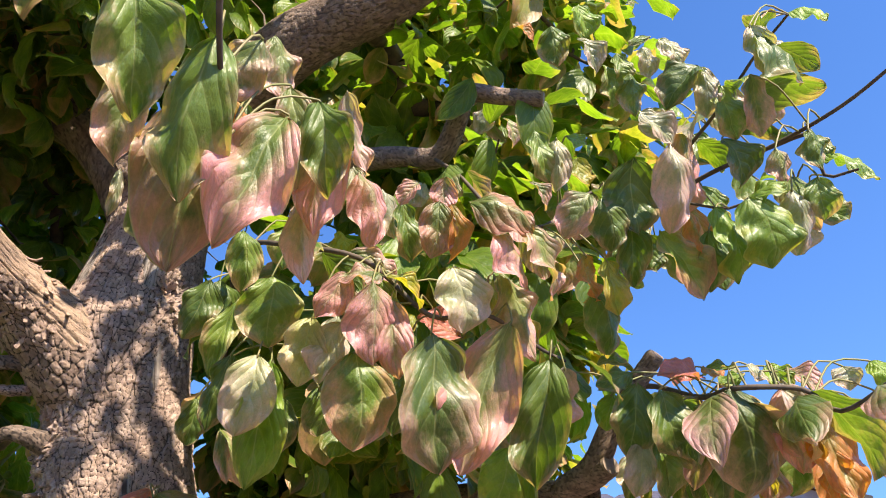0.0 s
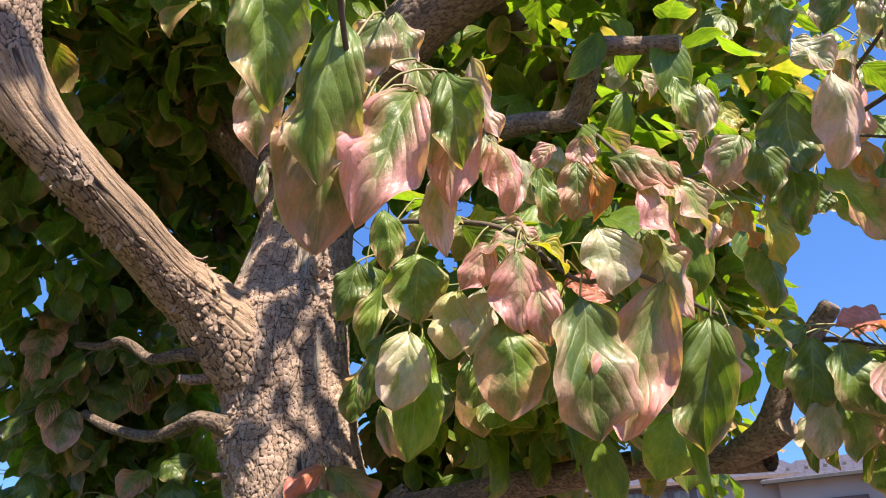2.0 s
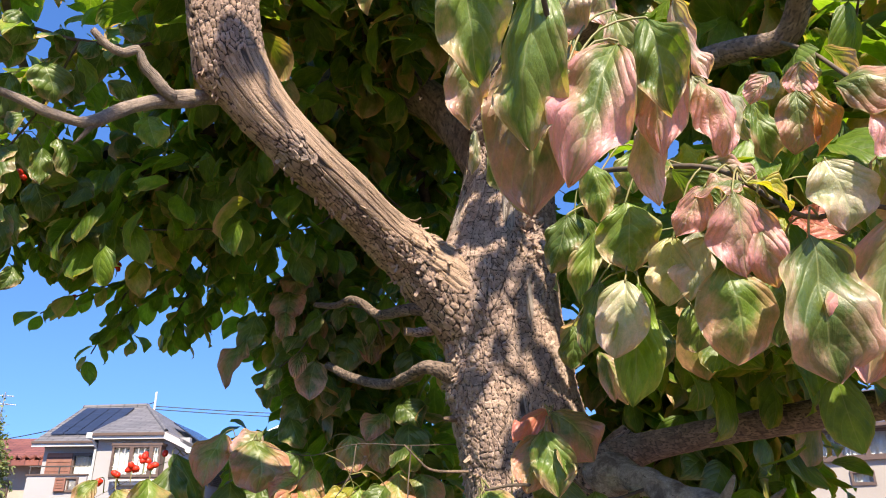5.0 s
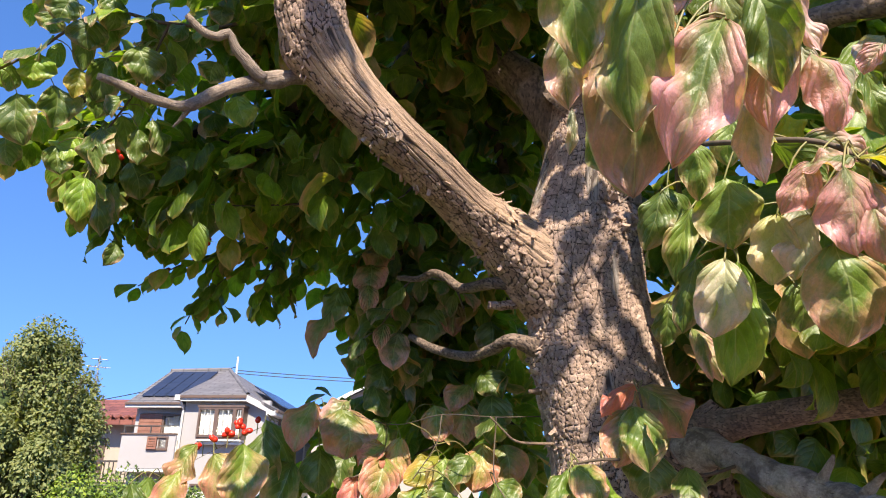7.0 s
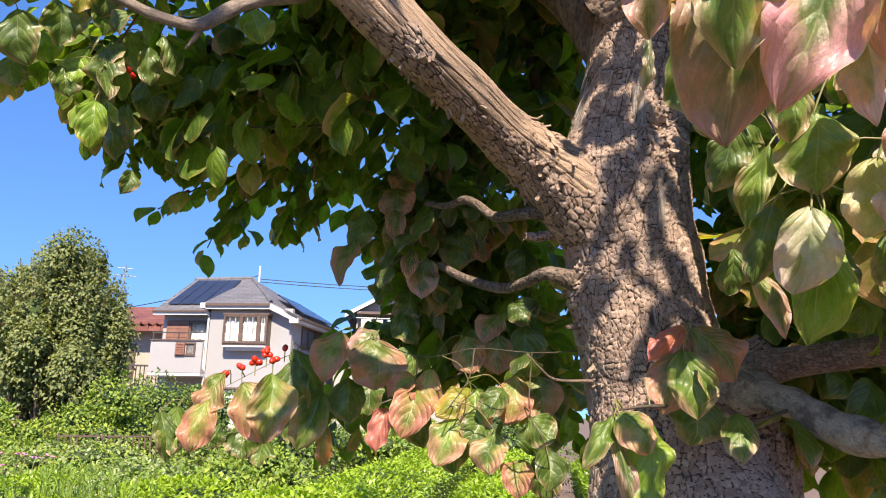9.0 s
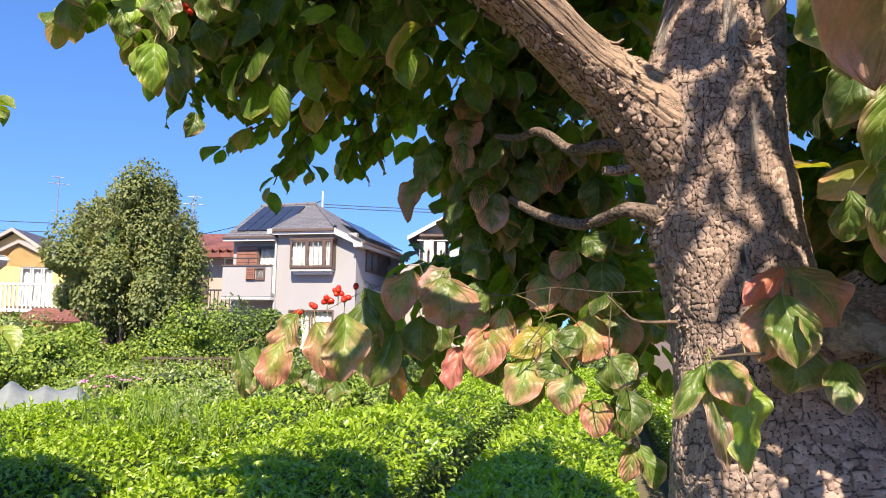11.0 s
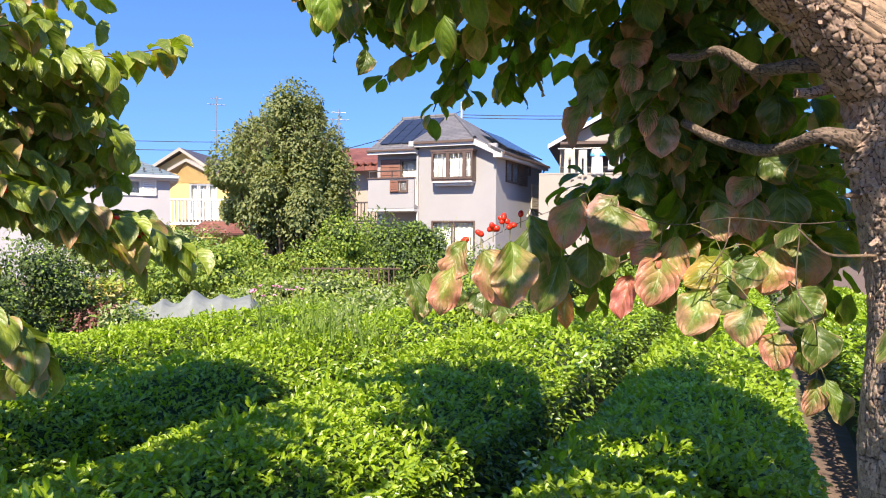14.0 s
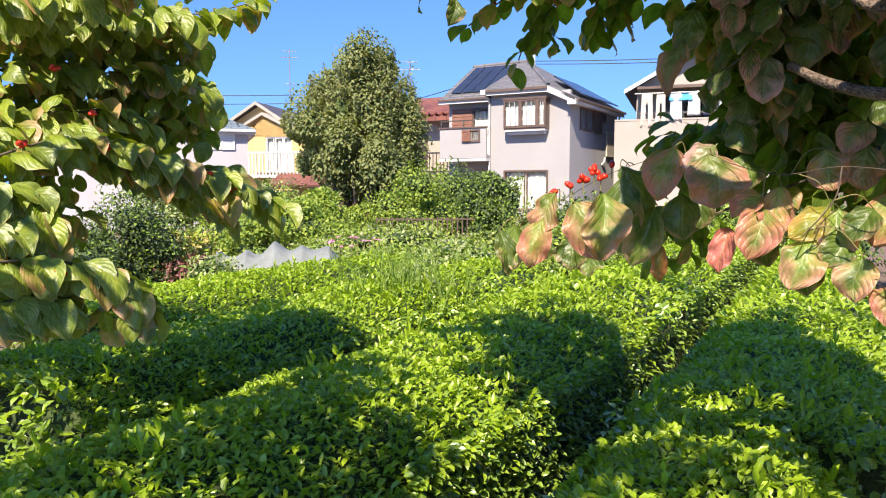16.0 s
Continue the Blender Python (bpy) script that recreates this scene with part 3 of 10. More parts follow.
SMALL = [leaf_grid(8, 4, f, a, 0.035, 20 + k) for k, (f, a) in enumerate(((-0.3, 0.12), (0.3, 0.08), (0.1, 0.15), (-0.1, -0.06)))]
TEA = [leaf_grid(3, 2, f, a, 0.02, 40 + k, tip=0.02) for k, (f, a) in enumerate(((0.45, 0.10), (0.3, 0.16), (0.6, 0.06)))]
TINY = [leaf_grid(2, 1, f, a, 0.0, 60 + k) for k, (f, a) in enumerate(((0.4, 0.12), (-0.3, 0.1)))]


def unit(n):
    d = np.random.normal(size=(n, 3))
    return d / np.linalg.norm(d, axis=1)[:, None]


CENTRES = []


def clump(fol, centre, radii, n, slots=(0,), size=0.092, droop=0.8, out_from=(-0.53, 1.3, 1.6)):
    """Leaves through an ellipsoid, hanging, in pairs on short shoots, with gaps."""
    CENTRES.append((fol, centre))
    centre, radii = np.array(centre, float), np.array((radii, radii, 0.85 * radii))
    d = unit(n) * (np.random.rand(n, 1) ** 0.45)
    base = centre + d * radii
    base += 0.22 * radii * waves(base, 2.2 / radii.mean(), n)[:, None] * d
    ways = unit(n) * 0.75 + np.array((0, 0, -droop)) + d * 0.35
    up = unit(n) * 0.55 + np.array((0.25, -0.25, 0.8)) + d * 0.4
    if out_from is not None:
        o = base - np.array(out_from)
        up += 0.5 * o / np.linalg.norm(o, axis=1)[:, None]
    length = size * (0.65 + 0.6 * np.random.rand(n))
    fol.add(base, ways, up, length, length * (0.56 + 0.2 * np.random.rand(n)), np.random.choice(slots, n))


def spray(fol, points, n, size, slots=(0,), twig=None, droop=1.0, spread=0.9):
    """A twig with leaves in pairs drooping from it."""
    line = spline(points, 0.01)
    c, tan, _, _, run = rings(line)
    at = np.linspace(0.12, 1.0, n)
    i = (at * (len(c) - 1)).astype(int)
    flat = np.cross(tan[i], (0, 0, 1.0))
    flat /= np.linalg.norm(flat, axis=1)[:, None] + 1e-9
    for side in (-1, 1):
        jit = unit(n) * 0.35
        way = tan[i] * 0.45 + side * flat * spread * (0.5 + 0.5 * np.random.rand(n, 1)) + np.array((0, 0, -droop)) * (0.5 + 0.7 * np.random.rand(n, 1)) + jit
        up = np.array((0, 0, 1.0)) + 0.35 * side * flat + unit(n) * 0.25
        length = size * (0.7 + 0.5 * np.random.rand(n))
        fol.add(c[i] + side * flat * 0.008 + np.random.normal(size=(n, 3)) * 0.006, way, up, length, length * (0.52 + 0.15 * np.random.rand(n)), np.random.choice(slots, n))
    if twig is not None:
        twig.append(np.hstack([line[:, :3], np.linspace(0.004, 0.0018, len(line))[:, None]])[::3])


def twigs_mesh(name, lines, material, parent, around=6):
    co, quads, uv, count = [], [], [], 0
    for line in lines:
        c, q, t = tube_arrays(np.asarray(line), around)
        co.append(c), quads.append(q + count), uv.append(t)
        count += len(c)
    return part(name, arrays(name, np.vstack(co), np.vstack(quads), np.vstack(uv)), material, parent, kind="stuff")


BERRY = []


def berries(tree, place, n):
    """A tight head of upright oval red berries with dark tips."""
    a = Vector(place)
    head = twigs_mesh("berry_cluster", [spline([(a.x, a.y, a.z - 0.03, 0.0012), (a.x, a.y, a.z, 0.0015), (a.x, a.y, a.z + 0.004, 0.003)], 0.006)], stalk, tree)
    tagged(head, "cluster of shiny red berries")
    if not BERRY:
        bm = bmesh.new()
        bmesh.ops.create_icosphere(bm, subdivisions=2, radius=1.0)
        for f in bm.faces:
            f.smooth = True
        BERRY.append(bpy.data.meshes.new("berry"))
        bm.to_mesh(BERRY[0])
        BERRY[0].materials.append(berry_red)
    rs = np.random.RandomState(int(abs(place[0] * 977 + place[1] * 613 + place[2] * 307)))
    for k in range(n):
        d = rs.normal(size=3) * np.array((1, 1, 0.6))
        d = Vector(d / np.linalg.norm(d))
        q = Vector(place) + d * (0.0075 if n > 1 else 0) + Vector((0, 0, 0.004))
        m = Matrix.Translation(q) @ d.to_track_quat("Z", "Y").to_matrix().to_4x4() @ Matrix.Diagonal((0.0072, 0.0072, 0.0098, 1))
        ob = new("berry", BERRY[0])
        ob.matrix_world = m
        ob.parent = head
    return head


def cut_end(tree, rows, radius=None):
    """The sawn face at the end of a branch given by its rows."""
    a, b = Vector(rows[-2][:3]), Vector(rows[-1][:3])
    way = (b - a).normalized()
    r = radius or rows[-1][3] * 0.98
    bm = bmesh.new()
    bmesh.ops.create_cone(bm, cap_ends=True, segments=20, radius1=r, radius2=r * 0.9, depth=0.006, matrix=Matrix.Translation(b) @ way.to_track_quat("Z", "Y").to_matrix().to_4x4())
    return part("cut_end", bm, cut_wood, tree, "sawn end grain")


def flakes(tree, ob, spots, material, seed):
    """Loose curled chips of bark standing off a limb round the given spots (place, reach, how many)."""
    rs = np.random.RandomState(seed)
    co = np.empty(len(ob.data.vertices) * 3, np.float32)
    ob.data.vertices.foreach_get("co", co)
    co = co.reshape(-1, 3)
    corners, quads = [], []
    for place, reach, n in spots:
        near = np.where(((co - np.array(place)) ** 2).sum(1) < reach ** 2)[0]
        for i in rs.choice(near, n):
            out = np.array(ob.data.vertices[int(i)].normal) + rs.normal(size=3) * 0.25
            out /= np.linalg.norm(out)
            down = np.array((0.25, 0.1, -1.0)) + rs.normal(size=3) * 0.5
            down -= out * down.dot(out)
            down /= np.linalg.norm(down)
            wide = np.cross(out, down)
            length, width, lift = rs.uniform(0.006, 0.02), rs.uniform(0.004, 0.011), rs.uniform(0.15, 0.8)
            start = sum(len(c) for c in corners)
            box = []
            for k, (a, s) in enumerate(((0, 0.7), (0.5, 1.0), (1.0, 0.75))):
                mid = co[i] + down * length * (a - 0.4) + out * (lift * length * a * a - 0.001)
                for side in (-1, 1):
                    edge = mid + wide * side * width * s * rs.uniform(0.6, 1.1) * 0.5
                    box += [edge - out * 0.001, edge + out * rs.uniform(0.0008, 0.002)]
            corners.append(np.array(box))
            for k in (0, 4):
                quads += [[start + k + j for j in f] for f in ((1, 3, 7, 5), (0, 4, 6, 2), (0, 1, 5, 4), (2, 6, 7, 3))]
            quads += [[start + j for j in (0, 2, 3, 1)], [start + j for j in (8, 9, 11, 10)]]
    me = arrays("loose_bark", np.vstack(corners), np.array(quads), smooth=False, plate=np.tile((0.6, 1.0, 0.0, 1.0), (sum(len(c) for c in corners), 1)))
    return part("loose_bark", me, material, tree, kind="stuff")


def boughs(tree, roots, tips, material):
    """Thin boughs that carry the leaf clumps: each clump hangs from the nearest bough already there."""
    pts = np.vstack([roots, tips])
    n = len(roots)
    near = np.linalg.norm(pts[:, None] - pts[None, :n], axis=2)
    parent, dist = near.argmin(1), near.min(1)
    done = np.arange(len(pts)) < n
    order = []
    while not done.all():
        k = int(np.where(done, 9e9, dist).argmin())
        done[k] = True
        order.append(k)
        d = np.linalg.norm(pts - pts[k], axis=1)
        closer = (~done) & (d < dist)
        parent[closer], dist[closer] = k, d[closer]
    load = np.ones(len(pts))
    for k in reversed(order):
        load[parent[k]] += load[k]
    lines = []
    rs = np.random.RandomState(3)
    for k in order:
        a, b = pts[parent[k]], pts[k]
        r0, r1 = 0.0016 + 0.0016 * math.sqrt(load[k]) + 0.0004, 0.0016 + 0.0016 * math.sqrt(max(load[k] - 1, 0))
        bend = rs.normal(size=(2, 3)) * 0.05 * np.linalg.norm(b - a)
        lines.append(spline([(*a, r0), (*(a + (b - a) * 0.35 + bend[0]), r0 * 0.7 + r1 * 0.3), (*(a + (b - a) * 0.7 + bend[1]), r0 * 0.3 + r1 * 0.7), (*b, r1)], 0.05))
    return twigs_mesh("bough", lines, material, tree, 6)


# ---- materials of the setting ----
def plain(name, a, b, scale=3.0, rough=0.8, bump=0.15, fine=60, metal=0.0, dist=0.01):
    m = Nodes(name)
    vec = m.coord()
    n1, n2 = m.noise(vec, scale, 5), m.noise(vec, fine, 5)
    color = m.mix(m.ramp(n1, (0.3, (0, 0, 0)), (0.7, (1, 1, 1))), a, b)
    color = m.mix(0.25, color, m.ramp(n2, (0.3, (0.6, 0.6, 0.6)), (0.7, (1.2, 1.2, 1.2))), "MULTIPLY")
    return m.finish(color, rough, m.bump(n2, bump, dist), Metallic=metal)


def roof_material(name, a, b, course=0.3):
    """Roofing in overlapping courses."""
    m = Nodes(name)
    vec = m.coord()
    br = m.n("TexBrick", Scale=1.0, Mortar_Size=0.02, Brick_Width=0.6, Row_Height=course)
    m.link(vec, br.inputs["Vector"])
    br.inputs["Color1"].default_value, br.inputs["Color2"].default_value, br.inputs["Mortar"].default_value = (*a, 1), (*b, 1), (a[0] * 0.4, a[1] * 0.4, a[2] * 0.4, 1)
    n1 = m.noise(vec, 1.5, 4)
    color = m.mix(0.35, br.outputs["Color"], m.ramp(n1, (0.3, (0.6, 0.6, 0.6)), (0.7, (1.2, 1.2, 1.2))), "MULTIPLY")
    return m.finish(color, 0.6, m.bump(br.outputs["Fac"], 0.3, -0.02))


soil = plain("soil", (0.085, 0.05, 0.035), (0.15, 0.095, 0.065), 6, 0.95, 0.9, 40, dist=0.02)
ground_mat = Nodes("field ground")
gv = ground_mat.coord()
ground_mat = ground_mat.finish(
    ground_mat.mix(ground_mat.ramp(ground_mat.noise(gv, 0.35, 6), (0.55, (0, 0, 0)), (0.72, (1, 1, 1))), ground_mat.mix(ground_mat.noise(gv, 9, 5), (0.11, 0.072, 0.052), (0.20, 0.135, 0.10)), (0.10, 0.13, 0.04)),
    0.95, ground_mat.bump(ground_mat.noise(gv, 14, 6), 0.8, 0.03))
# dark filler colour standing in for the shade inside hedges and shrubs
hedge_core = plain("dark hedge filler", (0.04, 0.065, 0.016), (0.065, 0.10, 0.026), 20, 1.0, 1.0, 60, dist=0.03)
render_grey = plain("grey render wall", (0.307, 0.296, 0.296), (0.344, 0.332, 0.332), 0.6, 0.9, 0.2, 80)
render_white = plain("white trim", (0.521, 0.512, 0.502), (0.577, 0.567, 0.558), 1.0, 0.6, 0.05)
render_cream = plain("cream render wall", (0.335, 0.298, 0.260), (0.381, 0.339, 0.298), 0.7, 0.9, 0.2, 80)
render_yellow = plain("yellow render wall", (0.60, 0.42, 0.17), (0.66, 0.47, 0.21), 0.7, 0.9, 0.2, 80)
render_lilac = plain("lilac render wall", (0.37, 0.355, 0.372), (0.42, 0.405, 0.42), 0.6, 0.9, 0.2, 80)
render_beige = plain("beige plaster wall", (0.36, 0.30, 0.24), (0.43, 0.36, 0.30), 0.9, 0.9, 0.3, 50)
brown_frame = plain("brown window frame", (0.095, 0.060, 0.045), (0.13, 0.085, 0.062), 5, 0.45, 0.05)
brown_slat = plain("brown shutter", (0.20, 0.085, 0.055), (0.26, 0.12, 0.08), 5, 0.6, 0.1)
beige_slat = plain("beige shutter", (0.42, 0.37, 0.29), (0.48, 0.42, 0.33), 5, 0.6, 0.1)
white_frame = plain("white window frame", (0.70, 0.70, 0.69), (0.78, 0.78, 0.77), 3, 0.4, 0.03)
curtain = plain("curtain", (0.55, 0.54, 0.50), (0.72, 0.71, 0.67), 4, 0.9, 0.1)
grey_roof = roof_material("grey roof", (0.13, 0.125, 0.13), (0.17, 0.16, 0.165), 0.22)
blue_roof = roof_material("slate blue roof", (0.14, 0.18, 0.20), (0.18, 0.22, 0.24), 0.25)
plum_roof = roof_material("dark plum roof", (0.085, 0.075, 0.095), (0.11, 0.10, 0.12), 0.3)
red_roof = roof_material("red tile roof", (0.175, 0.058, 0.044), (0.225, 0.08, 0.055), 0.28)
solar = plain("solar cells", (0.020, 0.026, 0.045), (0.030, 0.036, 0.06), 2, 0.2, 0.02)
steel = plain("grey metal", (0.32, 0.33, 0.34), (0.40, 0.41, 0.42), 4, 0.4, 0.05, metal=0.8)
dark_metal = plain("dark metal", (0.06, 0.055, 0.05), (0.09, 0.08, 0.07), 6, 0.55, 0.1, metal=0.3)
cable_black = plain("cable", (0.02, 0.02, 0.022), (0.03, 0.03, 0.032), 5, 0.6, 0.0)
net_white = plain("garden fleece", (0.15, 0.165, 0.16), (0.205, 0.225, 0.22), 5, 0.75, 0.5, 30, dist=0.01)
pink_petal = plain("pink petal", (0.72, 0.22, 0.42), (0.82, 0.36, 0.54), 20, 0.6, 0.05)
concrete = plain("concrete", (0.20, 0.19, 0.17), (0.28, 0.265, 0.24), 3, 0.9, 0.4, 40)
cloth_white = plain("white laundry", (0.55, 0.55, 0.54), (0.62, 0.62, 0.61), 6, 0.9, 0.3, 25)
cloth_cream = plain("cream laundry", (0.52, 0.45, 0.37), (0.58, 0.51, 0.43), 6, 0.9, 0.3, 25)
cloth_blue = plain("blue laundry", (0.05, 0.32, 0.55), (0.08, 0.40, 0.62), 6, 0.8, 0.3, 25)
cloth_dark = plain("dark laundry", (0.07, 0.08, 0.14), (0.11, 0.12, 0.20), 6, 0.9, 0.3, 25)
pane_glass = Nodes("window glass").finish((0.75, 0.78, 0.80), 0.04, Transmission_Weight=1.0, IOR=1.15)
room_dark = plain("room inside", (0.05, 0.048, 0.045), (0.08, 0.075, 0.07), 2, 0.9, 0.0)


# ---- ground ----
def grid_mesh(name, xs, ys, height):
    gx, gy = np.meshgrid(xs, ys, indexing="ij")
    co = np.stack([gx, gy, height(gx, gy)], -1)
    idx = np.arange(gx.size).reshape(gx.shape)
    quads = np.stack([idx[:-1, :-1], idx[1:, :-1], idx[1:, 1:], idx[:-1, 1:]], -1).reshape(-1, 4)
    return arrays(name, co.reshape(-1, 3), quads)


edge = np.concatenate([-np.geomspace(1500, 14, 14), np.linspace(-13, 13, 131), np.geomspace(14, 1500, 14)])
ground = part("ground", grid_mesh("ground", edge, edge, lambda x, y: np.where(np.hypot(x, y) < 20, 0.02 * waves(np.stack([x, y, 0 * x], -1), 2.2, 4) + 0.012 * waves(np.stack([x, y, 0 * x], -1), 9, 5), 0.0)), ground_mat)
tagged(ground, "brown garden soil with patches of low weeds", "ground", kind="structure")

# ---- tea hedges: s runs along the rows, n across them ----
ROW_S, ROW_N = np.array((-0.466, 0.885)), np.array((0.885, 0.466))


def tea_row(n0, n1, s0, s1, height, near):
    """A clipped tea hedge: a dark filler sheet for its shaded inside and its leaves, fresh on top and old on the
    flanks.
    """
    row = thing("tea_hedge", "clipped tea hedge with fresh yellow-green top leaves on soil", "hedge", "tea hedge rows")
    mid, half = (n0 + n1) / 2, (n1 - n0) / 2

    def top(s, n):
        k = np.clip(np.abs(n - mid) / half, 0, 1)
        return height - 0.20 * k ** 3.0 + 0.035 * waves(np.stack([s, n, 0 * s], -1), 3.5, 11) + 0.02 * waves(np.stack([s, n, 0 * s], -1), 11, 12)

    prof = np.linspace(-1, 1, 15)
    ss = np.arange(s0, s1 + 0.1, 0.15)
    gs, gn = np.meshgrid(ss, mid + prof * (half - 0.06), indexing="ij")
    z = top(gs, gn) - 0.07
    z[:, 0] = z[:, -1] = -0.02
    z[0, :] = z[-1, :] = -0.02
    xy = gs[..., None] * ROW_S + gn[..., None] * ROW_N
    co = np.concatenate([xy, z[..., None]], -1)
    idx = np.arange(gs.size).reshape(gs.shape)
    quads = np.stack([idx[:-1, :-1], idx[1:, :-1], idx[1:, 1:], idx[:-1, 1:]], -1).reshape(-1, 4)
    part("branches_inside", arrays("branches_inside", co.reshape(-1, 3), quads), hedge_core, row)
    fol = Foliage(TEA)
    for a, b, dens, size in ((s0, min(s1, 2.6), 7600, 0.031), (max(s0, min(s1, 2.6)), min(s1, near), 4300, 0.035), (min(s1, near), s1, 1300, 0.052)):
        if b - a < 0.2:
            continue
        cnt = int((b - a) * 2 * half * dens)
        s, n = np.random.uniform(a, b, cnt), mid + half * np.random.uniform(-1, 1, cnt)
        deep = np.random.rand(cnt) ** 1.7
        zz = top(s, n) - 0.07 * deep - 0.012
        base = np.concatenate([s[:, None] * ROW_S + n[:, None] * ROW_N, zz[:, None]], 1)
        way = unit(cnt) * np.array((1, 1, 0.4)) + np.array((0, 0, 0.55)) * (1 - 0.6 * deep[:, None])
        up = np.array((0, 0, 1.0)) - 0.3 * way + unit(cnt) * 0.3
        ln = size * (0.6 + 0.7 * np.random.rand(cnt))
        fol.add(base, way, up, ln, ln * (0.36 + 0.12 * np.random.rand(cnt)), np.where(deep + 0.25 * np.random.rand(cnt) > 0.5, 1, 0))
        # flanks
        cnt = int((b - a) * height * dens * 0.27)
        for side in (-1, 1):
            s = np.random.uniform(a, b, cnt)
            zf = height * np.random.rand(cnt) ** 0.8
            n = mid + side * (half - 0.05 + 0.05 * np.random.rand(cnt) - 0.10 * (1 - zf / height) ** 2)
            zz = np.minimum(zf, top(s, n) - 0.02) + 0.03
            base = np.concatenate([s[:, None] * ROW_S + n[:, None] * ROW_N, zz[:, None]], 1)
            o = np.array((*(side * ROW_N), 0))
            way = unit(cnt) * 0.7 + o * 0.7 + np.array((0, 0, 0.05))
            up = np.array((0, 0, 0.8)) + o * 0.6 + unit(cnt) * 0.4
            ln = size * (0.7 + 0.7 * np.random.rand(cnt))
            fol.add(base, way, up, ln, ln * (0.36 + 0.12 * np.random.rand(cnt)), np.where(np.random.rand(cnt) < zf / height - 0.35, 0, 1))
    # the two ends
    cnt = int(2 * half * height * 900)
    n, zz = mid + half * np.random.uniform(-1, 1, cnt), height * np.random.rand(cnt)
    for end, way in ((s0 - 0.02, -ROW_S), (s1 + 0.02, ROW_S)):
        base = np.concatenate([np.full((cnt, 1), end) * ROW_S + n[:, None] * ROW_N, zz[:, None]], 1)
        o = np.array((*way, 0))
        fol.add(base, unit(cnt) * 0.7 + o * 0.7, np.array((0, 0, 0.8)) + o * 0.6 + unit(cnt) * 0.4, 0.055, 0.022, np.where(np.random.rand(cnt) < 0.35, 0, 1))
    # young shoots standing above the clipped top
    cnt = int((min(s1, near + 2) - s0) * 2 * half * 9)
    s, n = np.random.uniform(s0, min(s1, near + 2), cnt), mid + half * np.random.uniform(-0.9, 0.9, cnt)
    foot = np.concatenate([s[:, None] * ROW_S + n[:, None] * ROW_N, top(s, n)[:, None]], 1)
    for k in range(5):
        way = unit(cnt) * 0.5 + np.array((0, 0, 0.9))
        fol.add(foot + np.array((0, 0, 0.012 * k - 0.01)), way, unit(cnt) + np.array((0, 0, 0.3)), 0.044 + 0.012 * np.random.rand(cnt), 0.015, 0)
    fol.make("foliage", [tea_leaf, tea_old], row)
    return row


tea_row(-0.84, -0.12, 0.7, 2.35, 0.86, 4.8)
tea_row(-0.84, 0.08, 2.35, 13.5, 0.86, 4.8)
tea_row(-2.28, -1.20, -0.6, 13.5, 0.86, 4.6)
tea_row(-3.72, -2.55, 1.7, 6.6, 0.85, 5.2)
tea_row(-4.95, -3.95, 2.7, 6.6, 0.84, 5.2)
tea_row(0.55, 1.5, 3.4, 13.5, 0.84, 3.4)


# ---- houses ----
def box(bm, x0, x1, y0, y1, z0, z1, bevel=0.0):
    made = bmesh.ops.create_cube(bm, size=1.0, matrix=Matrix.LocRotScale(((x0 + x1) / 2, (y0 + y1) / 2, (z0 + z1) / 2), None, (x1 - x0, y1 - y0, z1 - z0)))
    if bevel:
        bmesh.ops.bevel(bm, geom=list({e for v in made["verts"] for e in v.link_edges}), offset=bevel, segments=2, affect="EDGES")
    return bm


def boxes(*rows, bevel=0.0):
    bm = bmesh.new()
    for r in rows:
        box(bm, *r, bevel=bevel)
    return bm


def slab(points, thick):
    """A plate with the given rim, thickened downwards."""
    bm = bmesh.new()
    top = [bm.verts.new(p) for p in points]
    low = [bm.verts.new((p[0], p[1], p[2] - thick)) for p in points]
    bm.faces.new(top)
    bm.faces.new(low[::-1])
    for i in range(len(points)):
        j = (i + 1) % len(points)
        bm.faces.new((top[j], top[i], low[i], low[j]))
    bmesh.ops.recalc_face_normals(bm, faces=bm.faces)
    return bm


def wall_with_holes(axis, at, thick, a0, a1, z0, z1, holes):
    """A wall along x (axis 'x', outer face at y = at) or y (outer face at x = at), with openings (a0, a1, z0, z1)."""
    bm = bmesh.new()
    cuts = sorted({a0, a1, *[h[0] for h in holes], *[h[1] for h in holes]})
    levels = sorted({z0, z1, *[h[2] for h in holes], *[h[3] for h in holes]})
    inner, way = (at, Vector((0, thick, 0))) if axis == "x" else (at - thick, Vector((thick, 0, 0)))
    grid = {(a, z): bm.verts.new((a, inner, z) if axis == "x" else (inner, a, z)) for a in cuts for z in levels}
    for lo, hi in zip(cuts, cuts[1:]):
        for lz, hz in zip(levels, levels[1:]):
            if any(h[0] < hi - 1e-6 and h[1] > lo + 1e-6 and h[2] < hz - 1e-6 and h[3] > lz + 1e-6 for h in holes):
                continue
            bm.faces.new((grid[lo, lz], grid[hi, lz], grid[hi, hz], grid[lo, hz]))
    made = bmesh.ops.extrude_face_region(bm, geom=bm.faces[:])
    bmesh.ops.translate(bm, vec=way, verts=[v for v in made["geom"] if isinstance(v, bmesh.types.BMVert)])
    bmesh.ops.delete(bm, geom=[v for v in bm.verts if not v.link_faces], context="VERTS")
    bmesh.ops.recalc_face_normals(bm, faces=bm.faces)
    return bm


